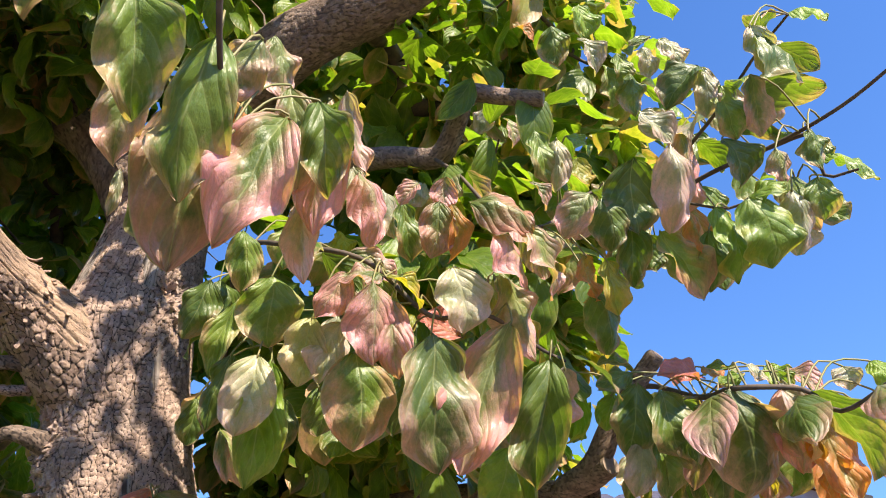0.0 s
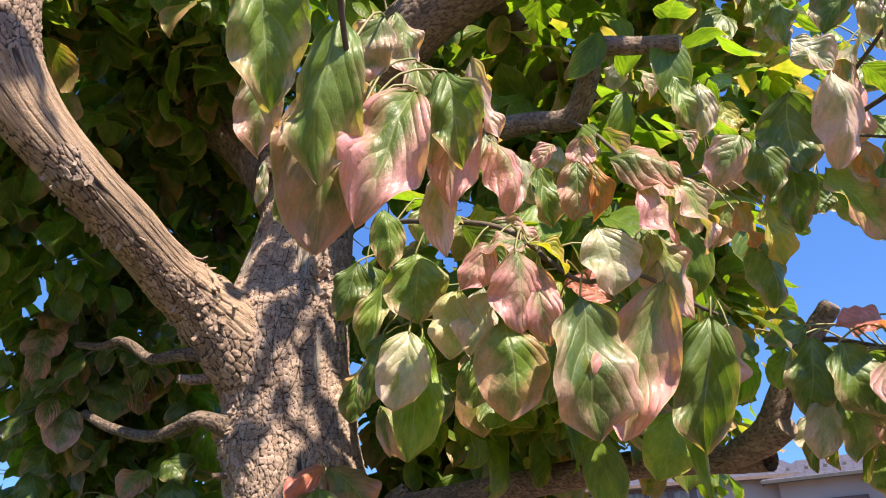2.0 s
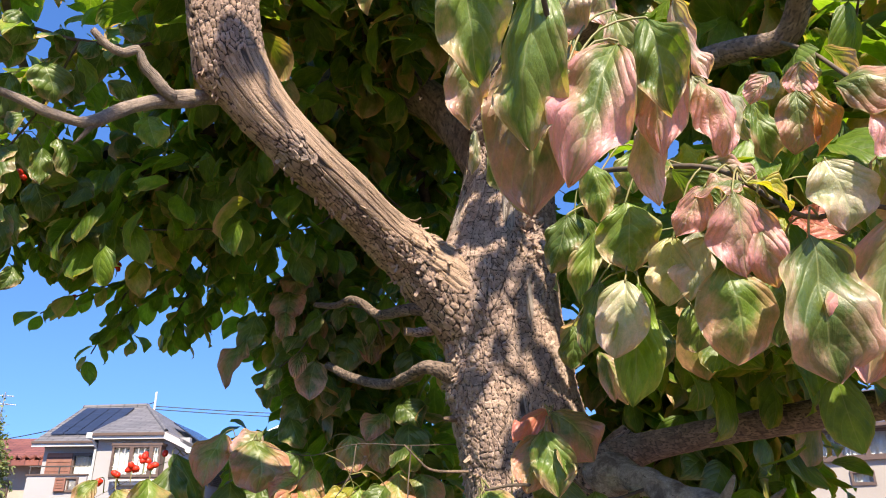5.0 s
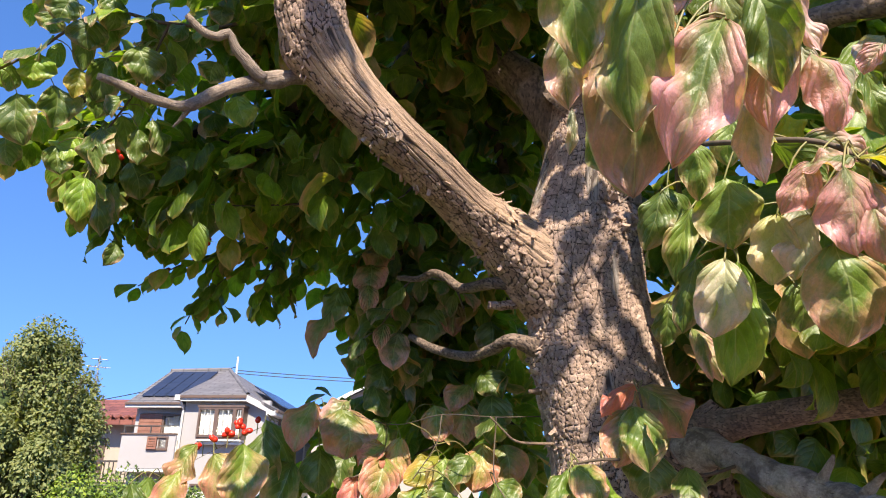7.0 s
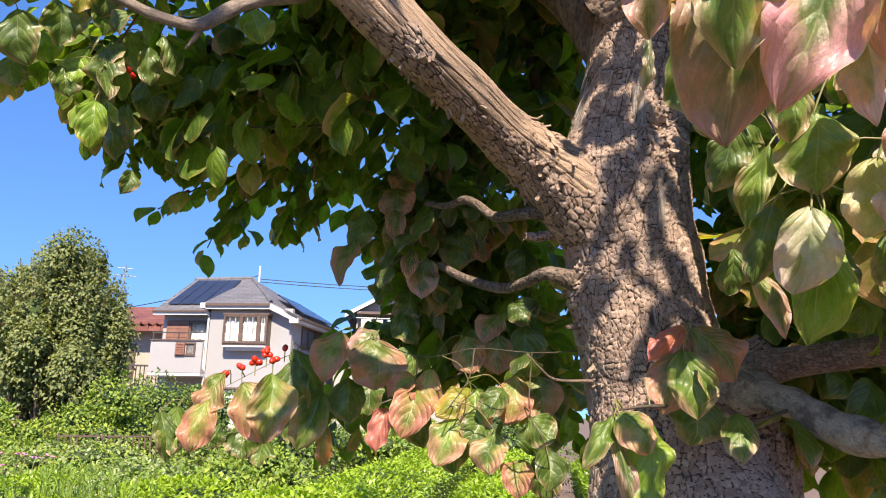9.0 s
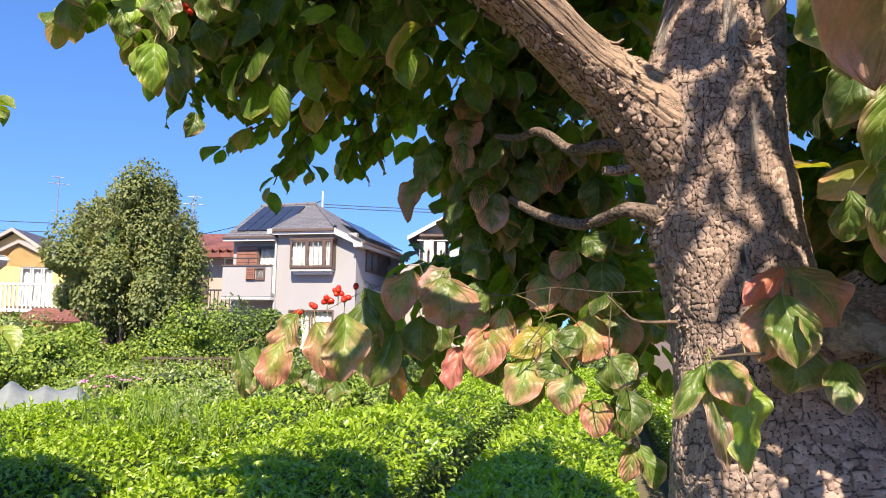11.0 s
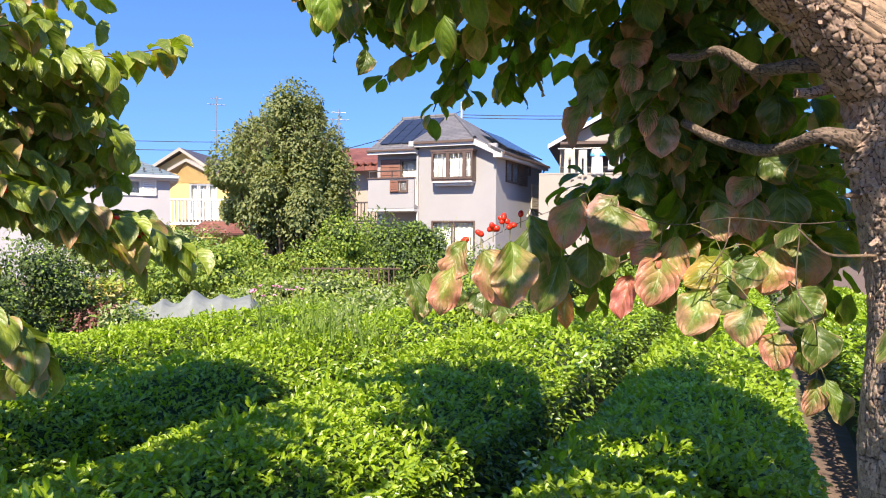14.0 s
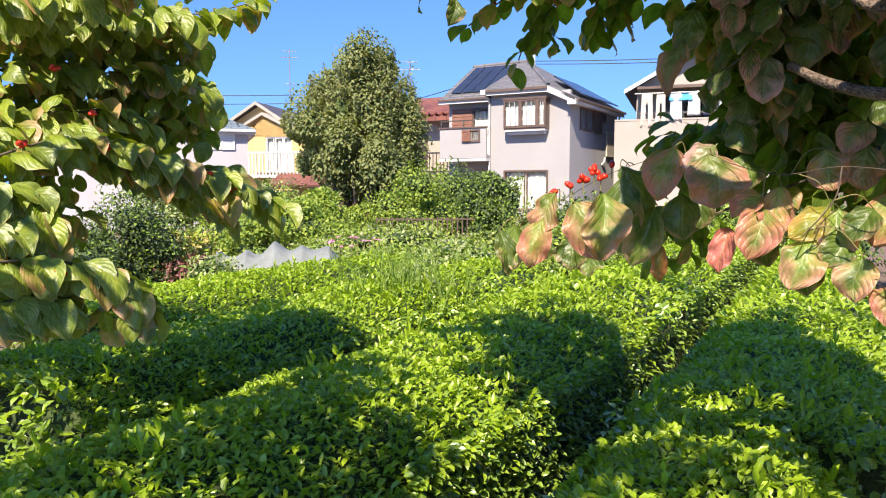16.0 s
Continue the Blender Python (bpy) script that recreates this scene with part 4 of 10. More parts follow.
def window_x(parent, x0, x1, y, z0, z1, frame_mat, panes=2, proud=0.05, grid=False, drape=True):
    """A window in a wall along x, its outer face at y, with panes, bars and a curtain behind."""
    f = 0.07
    win = part("window", wall_with_holes("x", y - proud, proud + 0.08, x0, x1, z0, z1, [(x0 + f, x1 - f, z0 + f, z1 - f)]), frame_mat, parent)
    w = (x1 - x0) / panes
    for k in range(panes):
        a, b = x0 + k * w + 0.03, x0 + (k + 1) * w - 0.03
        pane = part("pane", boxes((a, b, y + 0.0, y + 0.01, z0 + 0.05, z1 - 0.05)), pane_glass, win)
        pane.visible_shadow = False
        part("pane_frame", wall_with_holes("x", y - 0.02, 0.05, a, b, z0 + 0.05, z1 - 0.05, [(a + 0.05, b - 0.05, z0 + 0.1, z1 - 0.1)]), frame_mat, win)
        if grid:
            bars = [(a + (b - a) * i / 3 - 0.012, a + (b - a) * i / 3 + 0.012, y - 0.012, y - 0.002, z0 + 0.06, z1 - 0.06) for i in (1, 2)]
            bars += [(a, b, y - 0.014, y - 0.003, z0 + (z1 - z0) * i / 3 - 0.012, z0 + (z1 - z0) * i / 3 + 0.012) for i in (1, 2)]
            for row in bars:
                part("glazing_bar", boxes(row), render_white, win)
    if drape:
        xs = np.linspace(x0 + 0.05, x1 - 0.05, 60)
        cloth = part("curtain", grid_mesh("curtain", xs, np.array((z0 + 0.03, z1 - 0.03)), lambda x, z: 0 * x), curtain, win)
        me = cloth.data
        co = np.array([v.co for v in me.vertices])
        me.vertices.foreach_set("co", np.stack([co[:, 0], y + 0.16 + 0.03 * np.sin(co[:, 0] * 26), co[:, 1]], -1).astype(np.float32).ravel())
    return win


def shutter(parent, x0, x1, y, z0, z1, mat, slats=8):
    sh = part("shutter", wall_with_holes("x", y - 0.07, 0.07, x0, x1, z0, z1, [(x0 + 0.05, x1 - 0.05, z0 + 0.05, z1 - 0.05)]), mat, parent)
    h = (z1 - z0) / slats
    for k in range(slats):
        part("slat", boxes((x0 + 0.04, x1 - 0.04, y - 0.055, y - 0.01, z0 + k * h + 0.012, z0 + (k + 1) * h - 0.006)), mat, sh)
    return sh


def turned(ob, m):
    ob.matrix_local = m
    return ob


def grey_house():
    h = thing("house", "two-storey grey rendered house with grey hipped roof, solar panels and balcony", "house", at=(-21.9, 20.65, 0), turn=26.4)
    bay = (-2.78, -0.92, 4.02, 5.17)
    low = (-2.95, -0.95, 0.6, 2.3)
    c, lf = -0.04, -3.58
    part("wall", wall_with_holes("x", 0, 0.2, lf, c, 0, 5.5, [bay, low]), render_grey, h)
    part("wall", wall_with_holes("y", c, 0.2, 0.2, 6.5, 0, 5.2, []), render_grey, h)
    part("wall", wall_with_holes("x", 0.95, 0.2, -6.15, lf, 0, 5.45, [(-5.95, -4.0, 2.9, 5.1)]), render_grey, h)
    part("wall", boxes((lf, lf + 0.2, 0.2, 6.3, 0, 5.5)), render_grey, h)
    part("wall", boxes((-6.15, -5.95, 1.15, 6.3, 0, 5.4)), render_grey, h)
    part("wall", boxes((-6.15, c - 0.2, 6.3, 6.5, 0, 5.2)), render_grey, h)
    part("room_back", boxes((-5.95, lf, 1.7, 1.75, 0, 5.3)), room_dark, h)
    part("room_back", boxes((lf + 0.2, c - 0.2, 0.7, 0.75, 0, 5.4)), room_dark, h)
    part("balcony", boxes((-5.84, lf, -0.45, -0.33, 2.82, 4.10), (-5.84, -5.72, -0.33, 0.95, 2.82, 4.10), (-5.72, lf, -0.33, 0.95, 2.82, 2.95), bevel=0.01), render_grey, h)
    part("balcony_soffit", boxes((-5.84, lf, -0.47, 0.95, 2.70, 2.81)), render_white, h)
    for row in ((-5.88, lf, -0.5, -0.28, 4.10, 4.16), (-5.88, -5.66, -0.28, 0.95, 4.10, 4.16)):
        part("balcony_cap", boxes(row), brown_frame, h)
    part("balcony_rail", boxes((-5.84, lf, -0.42, -0.37, 4.42, 4.46)), dark_metal, h)
    for x in (-5.8, -4.7):
        part("rail_post", boxes((x, x + 0.04, -0.42, -0.38, 4.16, 4.42)), dark_metal, h)
    window_x(h, -4.72, -3.86, -0.46, 3.5, 4.04, brown_frame, 2, drape=False)
    shutter(h, -4.68, -4.3, -0.50, 3.54, 4.0, brown_slat, 5)
    shutter(h, -5.95, -4.95, 0.93, 2.95, 5.08, brown_slat, 12)
    window_x(h, -4.95, -4.0, 0.95, 2.95, 5.08, brown_frame, 1)
    # bay window
    b = part("bay_window", boxes((bay[0], bay[1], -0.42, 0, 3.94, 4.02), (bay[0] - 0.04, bay[1] + 0.04, -0.48, 0, 5.17, 5.25), (bay[0], bay[0] + 0.06, -0.42, 0, 4.02, 5.17), (bay[1] - 0.06, bay[1], -0.42, 0, 4.02, 5.17)), brown_frame, h)
    part("sill", boxes((bay[0] + 0.04, bay[1] - 0.02, -0.46, 0, 3.86, 3.94), (bay[0] + 0.12, bay[1] - 0.1, -0.36, 0, 3.76, 3.86), bevel=0.02), render_white, b)
    third = (bay[1] - bay[0]) / 6
    for x0, x1 in ((bay[0], bay[0] + 2.4 * third), (bay[0] + 2.4 * third, bay[0] + 4.8 * third), (bay[0] + 4.8 * third, bay[1])):
        window_x(h, x0, x1, -0.42, 4.02, 5.17, brown_frame, 1, 0.04, True)
    window_x(h, low[0], low[1], 0, low[2], low[3], brown_frame, 2)
    # the flank
    for y0, y1, z0, z1 in ((1.15, 2.85, 3.98, 4.92), (4.05, 4.55, 4.5, 4.92)):
        w = window_x(h, y0, y1, 0, z0, z1, brown_frame, 2 if y1 - y0 > 1 else 1)
        turned(w, pose(c + 0.012, 0, 0, 0, 0, 90))
    turned(shutter(h, 2.87, 3.98, 0, 3.96, 5.0, brown_frame, 14), pose(c + 0.02, 0, 0, 0, 0, 90))
    turned(shutter(h, 4.7, 6.2, 0, 3.0, 4.15, beige_slat, 10), pose(c + 0.02, 0, 0, 0, 0, 90))
    # roofs: a front hip cut back at its corner, a lower eave along the flank
    ev, zf, zs = -0.36, 5.66, 5.14
    peak, ridge = (-3.5, 3.7, 7.45), (-6.33, 3.7, 7.40)
    cut, tail = (-0.86, ev, 5.70), (0.32, ev - 0.1, zs)
    part("roof", slab([(-3.8, ev, zf), cut, peak], 0.12), grey_roof, h)
    part("roof", slab([cut, tail, (0.32, 6.3, zs), peak], 0.12), grey_roof, h)
    part("roof", slab([(-6.42, 0.5, 5.5), (-3.81, 0.5, 5.5), (-3.81, ev, zf - 0.01), (-3.52, 3.68, 7.43), ridge], 0.12), grey_roof, h)
    part("roof", slab([(-6.42, 0.5, 5.5), ridge, (-6.42, 6.9, 5.5)], 0.12), grey_roof, h)
    part("roof", slab([ridge, peak, (0.32, 6.3, zs), (-6.42, 6.9, 5.5)], 0.12), grey_roof, h)
    part("ridge_cap", tube_of([peak, ridge], 0.09, 8, 0.5), grey_roof, h)
    part("ridge_cap", tube_of([peak, cut], 0.08, 8, 0.5), grey_roof, h)
    for row in ((-3.8, -0.86, ev - 0.03, ev + 0.06, 5.42, 5.60), (-6.42, -3.83, 0.44, 0.53, 5.28, 5.44)):
        part("fascia", boxes(row), render_white, h)
    part("bargeboard", slab([(-0.9, ev - 0.05, 5.66), (-0.9, ev + 0.06, 5.66), (0.28, ev + 0.06, 5.12), (0.28, ev - 0.05, 5.12)], 0.24), render_white, h)
    part("eaves_end", boxes((-0.02, 0.34, ev - 0.08, ev + 0.2, 4.86, 5.08), bevel=0.01), render_white, h)
    part("gable", slab([(-0.9, ev + 0.07, 5.44), (-0.9, 0.19, 5.44), (c, 0.19, 5.12), (c, ev + 0.07, 5.12)], 0.05), render_white, h)
    part("fascia", boxes((0.27, 0.36, ev + 0.21, 6.3, 4.88, 5.06)), render_white, h)
    for row in ((-3.75, -0.9, ev + 0.07, 0, 5.46, 5.52), (c, 0.26, 0.2, 6.3, 4.92, 4.98)):
        part("soffit", boxes(row), render_white, h)
    for row in ((-3.8, -0.88, ev - 0.12, ev - 0.04, 5.54, 5.64), (0.365, 0.45, ev, 6.3, 5.0, 5.1), (-6.42, -3.83, 0.36, 0.43, 5.4, 5.48)):
        part("gutter", boxes(row), brown_frame, h)
    part("downpipe", tube_of([(-3.72, -0.42, 5.55), (-3.62, -0.12, 5.2), (-3.62, -0.06, 4.6), (-3.62, -0.06, 0.0)], 0.045), render_white, h)
    part("rain_head", boxes((-3.84, -3.62, -0.5, -0.3, 5.44, 5.66), bevel=0.01), render_white, h)
    part("downpipe", tube_of([(0.32, 6.3, 5.0), (0.06, 6.4, 4.75), (0.06, 6.4, 0.0)], 0.045), brown_frame, h)
    def on(u, v):
        return Vector((-6.05 + 2.15 * u, 0.75, 5.66)).lerp(Vector((-6.0 + 2.15 * u, 3.5, 7.3)), v) + Vector((0, 0, 0.1))
    for k in range(4):
        for r in range(4):
            a0, a1, b0, b1 = k / 4 + 0.01, (k + 1) / 4 - 0.01, 0.06 + r * 0.22, 0.27 + r * 0.22
            part("solar_panel", slab([on(a0, b0), on(a1, b0), on(a1, b1), on(a0, b1)], 0.05), solar, h)
    def flank(u, v):
        return Vector((0.24, 0.5 + 5.3 * u, 5.22)).lerp(Vector((-3.4, 3.3 + 0.6 * u, 7.38)), v) + Vector((0.06, 0, 0.12))
    for k in range(6):
        part("solar_panel", slab([flank(k / 6 + 0.01, 0.02), flank((k + 1) / 6 - 0.01, 0.02), flank((k + 1) / 6 - 0.01, 0.5), flank(k / 6 + 0.01, 0.5)], 0.05), solar, h)
    part("roof_mast", tube_of([(-3.3, 4.0, 7.2), (-3.3, 4.0, 8.1)], 0.05), render_white, h)
    part("wall_light", tube_of([(c, 4.2, 2.6), (c + 0.12, 4.2, 2.75), (c + 0.14, 4.2, 2.95)], 0.05), render_white, h)
    return h


def tube_of(points, radius, around=8, step=0.15):
    line = spline([(*p, radius) for p in points], step)
    co, quads, uv = tube_arrays(line, around)
    return arrays("tube", co, quads, uv)


def gable_house(name, label, at, turn, w, d, eave, ridge, wall, roof, fascia, over=0.4, along="y"):
    """A house with its gable towards local -y: front from x = 0 to w."""
    h = thing(name, label, "house", at=at, turn=turn)
    for side in ((0, w, 0, 0.2), (0, 0.2, 0.2, d), (w - 0.2, w, 0.2, d), (0.2, w - 0.2, d - 0.2, d)):
        part("wall", boxes((*side, 0, eave)), wall, h)
    for y in (0.0, d - 0.2):
        tri = bmesh.new()
        a = [tri.verts.new(p) for p in ((0, y, eave), (w, y, eave), (w / 2, y, ridge - 0.1))]
        b = [tri.verts.new((p.co.x, y + 0.2, p.co.z)) for p in a]
        tri.faces.new(a), tri.faces.new(b[::-1])
        for i in range(3):
            tri.faces.new((a[i], b[i], b[(i + 1) % 3], a[(i + 1) % 3]))
        bmesh.ops.recalc_face_normals(tri, faces=tri.faces)
        part("gable", tri, wall, h)
    k = (ridge - eave) / (w / 2)
    for x0, x1 in ((-over, w / 2), (w + over, w / 2)):
        z0 = eave - k * over
        part("roof", slab([(x0, -over, z0 + 0.12), (x1, -over, ridge + 0.12), (x1, d + over, ridge + 0.12), (x0, d + over, z0 + 0.12)], 0.12), roof, h)
        bm = slab([(x0, -over - 0.05, z0 + 0.13), (x1, -over - 0.05, ridge + 0.13), (x1, -over - 0.002, ridge + 0.13), (x0, -over - 0.002, z0 + 0.13)], 0.18)
        part("bargeboard", bm, fascia, h)
    return h


def yellow_house():
    h = gable_house("house", "yellow rendered house with dark plum gabled roof and white balcony", (-41.24, 12.42, 0), 46, 4.6, 8, 4.7, 6.15, render_yellow, plum_roof, render_cream)
    porch = part("lower_gable", slab([(2.0, -1.2, 5.05), (3.0, -1.2, 5.6), (3.0, 0, 5.6), (2.0, 0, 5.05)], 0.16), render_cream, h)
    part("lower_roof", slab([(3.0, -1.2, 5.6), (5.8, -1.2, 4.2), (5.8, 0, 4.2), (3.0, 0, 5.6)], 0.16), render_cream, h)
    tri = bmesh.new()
    tri.faces.new([tri.verts.new(p) for p in ((2.1, -1.0, 4.3), (5.5, -1.0, 4.3), (3.0, -1.0, 5.5))])
    bmesh.ops.solidify(tri, geom=tri.faces[:], thickness=0.15)
    part("gable", tri, render_yellow, h)
    for row in ((4.6, 5.4, -1.0, -0.8, 0, 4.3), (2.2, 3.1, -1.0, -0.8, 0, 4.3)):
        part("wall", boxes(row), render_yellow, h)
    window_x(h, 3.1, 4.6, -0.9, 2.4, 4.3, white_frame, 3)
    part("balcony", boxes((2.4, 6.6, -2.2, -1.05, 2.1, 2.25)), render_white, h)
    for k in range(22):
        part("baluster", boxes((2.45 + k * 0.19, 2.53 + k * 0.19, -2.18, -2.12, 2.25, 3.35)), render_white, h)
    part("handrail", boxes((2.4, 6.6, -2.22, -2.08, 3.35, 3.45)), render_white, h)
    part("lean_to_roof", slab([(4.4, -4.2, 1.7), (7.6, -4.2, 1.7), (7.6, -2.2, 2.3), (4.4, -2.2, 2.3)], 0.1), red_roof, h)
    part("side_wall", boxes((6.4, 6.6, -1.5, 3, 0, 1.9)), render_white, h)
    part("pergola", boxes((6.4, 6.5, -1.2, -1.1, 1.9, 4.0), (8.6, 8.7, -1.2, -1.1, 0, 4.0), (6.3, 8.8, -1.25, -1.05, 4.0, 4.12)), brown_frame, h)
    return h


def lilac_house():
    h = thing("house", "low lilac rendered house with slate blue roof and white window", "house", at=(-27.97, 9.43, 0), turn=75)
    part("wall", wall_with_holes("x", 0, 0.2, -7, 0, 0, 3.85, [(-1.87, -0.99, 3.02, 3.64)]), render_lilac, h)
    for row in ((-0.2, 0, 0.2, 7, 0, 3.85), (-7, -6.8, 0.2, 7, 0, 3.85)):
        part("wall", boxes(row), render_lilac, h)
    part("room_back", boxes((-6.8, -0.2, 0.8, 0.85, 0, 3.8)), room_dark, h)
    window_x(h, -1.87, -0.99, 0, 3.02, 3.64, white_frame, 2)
    shutter(h, -0.97, -0.48, 0, 3.02, 3.64, white_frame, 9)
    part("roof", slab([(-7.5, -0.28, 3.8), (0.3, -0.28, 3.8), (-2.2, 3.5, 5.1), (-7.5, 3.5, 5.1)], 0.12), blue_roof, h)
    part("roof", slab([(0.3, -0.28, 3.8), (0.3, 7.5, 3.8), (-2.2, 3.5, 5.1)], 0.12), blue_roof, h)
    part("gutter", boxes((-7.5, 0.3, -0.38, -0.29, 3.67, 3.79), bevel=0.02), render_white, h)
    for row in ((-7.4, 0.28, -0.28, 0, 3.61, 3.67), (0.0, 0.28, 0.0, 7, 3.55, 3.61)):
        part("eaves_box", boxes(row), render_white, h)
    for k in range(13):
        part("snow_guard", boxes((-7 + k * 0.55, -6.92 + k * 0.55, 0.0, 0.06, 3.97, 4.07)), dark_metal, h)
    return h


def red_house():
    h = thing("house", "old beige house with red tiled roof and dark shutters", "house", at=(-29.5, 20.6, 0), turn=26)
    for row in ((-9, 0, 0, 0.2, 0, 5.0), (-0.2, 0, 0.2, 6, 0, 5.0), (-9, -8.8, 0.2, 6, 0, 5.0)):
        part("wall", boxes(row), render_beige, h)
    part("roof", slab([(-10, -0.9, 5.0), (0.6, -0.9, 5.0), (-1.6, 2.6, 6.4), (-8.4, 2.6, 6.4)], 0.2), red_roof, h)
    part("roof", slab([(0.6, -0.9, 5.0), (0.6, 6.8, 5.0), (-1.6, 2.6, 6.4)], 0.2), red_roof, h)
    for k in range(26):
        part("roof_tile", tube_of([(-9.6 + k * 0.4, -0.93, 5.03), (-9.6 + k * 0.4, -0.45, 5.2)], 0.11, 6, 0.3), red_roof, h)
    shutter(h, -3.0, -1.9, -0.02, 2.6, 4.3, brown_frame, 12)
    part("drainpipe", tube_of([(-0.6, -0.85, 4.9), (-0.5, -0.15, 4.5), (-0.5, -0.1, 0)], 0.06), beige_slat, h)
    part("post", boxes((-0.1, 0.05, -1.0, -0.85, 0, 4.0)), render_cream, h)
    for row in ((-3.4, 0.1, -1.05, -0.98, 3.2, 3.28), (-3.4, 0.1, -1.05, -0.98, 2.3, 2.38)):
        part("balcony_rail", boxes(row), dark_metal, h)
    for k in range(18):
        part("baluster", boxes((-3.4 + k * 0.2, -3.37 + k * 0.2, -1.04, -1.0, 2.38, 3.2)), dark_metal, h)
    return h


def cream_house():
    h = gable_house("house", "cream rendered house with white gable and balcony hung with laundry", (-22.1, 24.7, 0), 38, 6.4, 8, 5.9, 7.7, render_cream, plum_roof, render_white, 0.5)
    part("awning", slab([(0.1, -1.5, 5.7), (6.0, -1.5, 5.7), (6.0, 0, 5.95), (0.1, 0, 5.95)], 0.08), brown_frame, h)
    part("balcony", boxes((-0.8, 6, -1.32, -1.1, 4.35, 4.42)), render_cream, h)
    window_x(h, 1.0, 4.5, -0.03, 3.4, 5.6, brown_frame, 3)
    part("lower_wall", boxes((-0.8, 6, -1.3, -0.01, 0, 4.35)), render_cream, h)
    part("handrail", boxes((0.1, 6, -1.2, -1.13, 4.62, 4.69)), dark_metal, h)
    for k in range(30):
        part("baluster", boxes((0.15 + k * 0.2, 0.18 + k * 0.2, -1.18, -1.15, 4.15, 4.62)), dark_metal, h)
    part("drying_pole", tube_of([(0.0, -1.35, 5.45), (6.0, -1.35, 5.45)], 0.03), steel, h)
    shutter(h, 0.2, 1.0, -0.02, 3.2, 3.9, brown_frame, 6)
    return h


def sheet_cloth(name, mat, x0, x1, z0, z1, seed, label, legs=False):
    """A garment hung from the pole in soft folds, in the cream house's own axes."""
    xs, zs = np.linspace(x0, x1, 14), np.linspace(z0, z1, 10)
    me = grid_mesh(name, xs, zs, lambda x, z: 0 * x)
    co = np.array([v.co for v in me.vertices])
    y = -1.35 + 0.05 * np.sin(co[:, 0] * 18 + seed) * (z1 - co[:, 1]) / (z1 - z0) + 0.03 * np.sin(co[:, 1] * 9 + seed)
    squeeze = 1 - 0.15 * (co[:, 1] - z0) / (z1 - z0)
    x = (x0 + x1) / 2 + (co[:, 0] - (x0 + x1) / 2) * squeeze
    me.vertices.foreach_set("co", np.stack([x, y, co[:, 1]], -1).astype(np.float32).ravel())
    if legs:
        bm = bmesh.new()
        bm.from_mesh(me)
        mid = (x0 + x1) / 2
        bmesh.ops.delete(bm, geom=[f for f in bm.faces if abs(f.calc_center_median().x - mid) < (x1 - x0) * 0.08 and f.calc_center_median().z < z0 + (z1 - z0) * 0.7], context="FACES")
        bm.to_mesh(me)
        bm.free()
    ob = part(name, me, mat)
    sol = ob.modifiers.new("cloth", "SOLIDIFY")
    sol.thickness = 0.012
    ob.matrix_world = pose(-22.1, 24.7, 0, 0, 0, 38)
    return tagged(ob, label, "laundry", "laundry on the balcony")


grey_house()
yellow_house()
lilac_house()
red_house()
cream_house()
sheet_cloth("trousers", cloth_cream, 0.25, 0.75, 4.10, 5.42, 1, "cream trousers hung on a balcony pole", True)
sheet_cloth("trousers", cloth_cream, 0.85, 1.25, 4.20, 5.42, 4, "cream trousers hung on a balcony pole", True)
sheet_cloth("shirt", cloth_white, 1.4, 1.9, 4.30, 5.42, 2, "white shirt hung on a balcony pole")
sheet_cloth("towel", cloth_blue, 1.35, 2.3, 5.12, 5.47, 3, "bright blue towel hung on a balcony pole")
sheet_cloth("shirt", cloth_white, 2.1, 2.6, 4.50, 5.42, 5, "white shirt hung on a balcony pole")
sheet_cloth("shirt", cloth_dark, 2.7, 3.2, 4.50, 5.42, 6, "dark navy shirt hung on a balcony pole")
sheet_cloth("shirt", cloth_white, 3.3, 3.8, 4.60, 5.42, 7, "white shirt hung on a balcony pole")


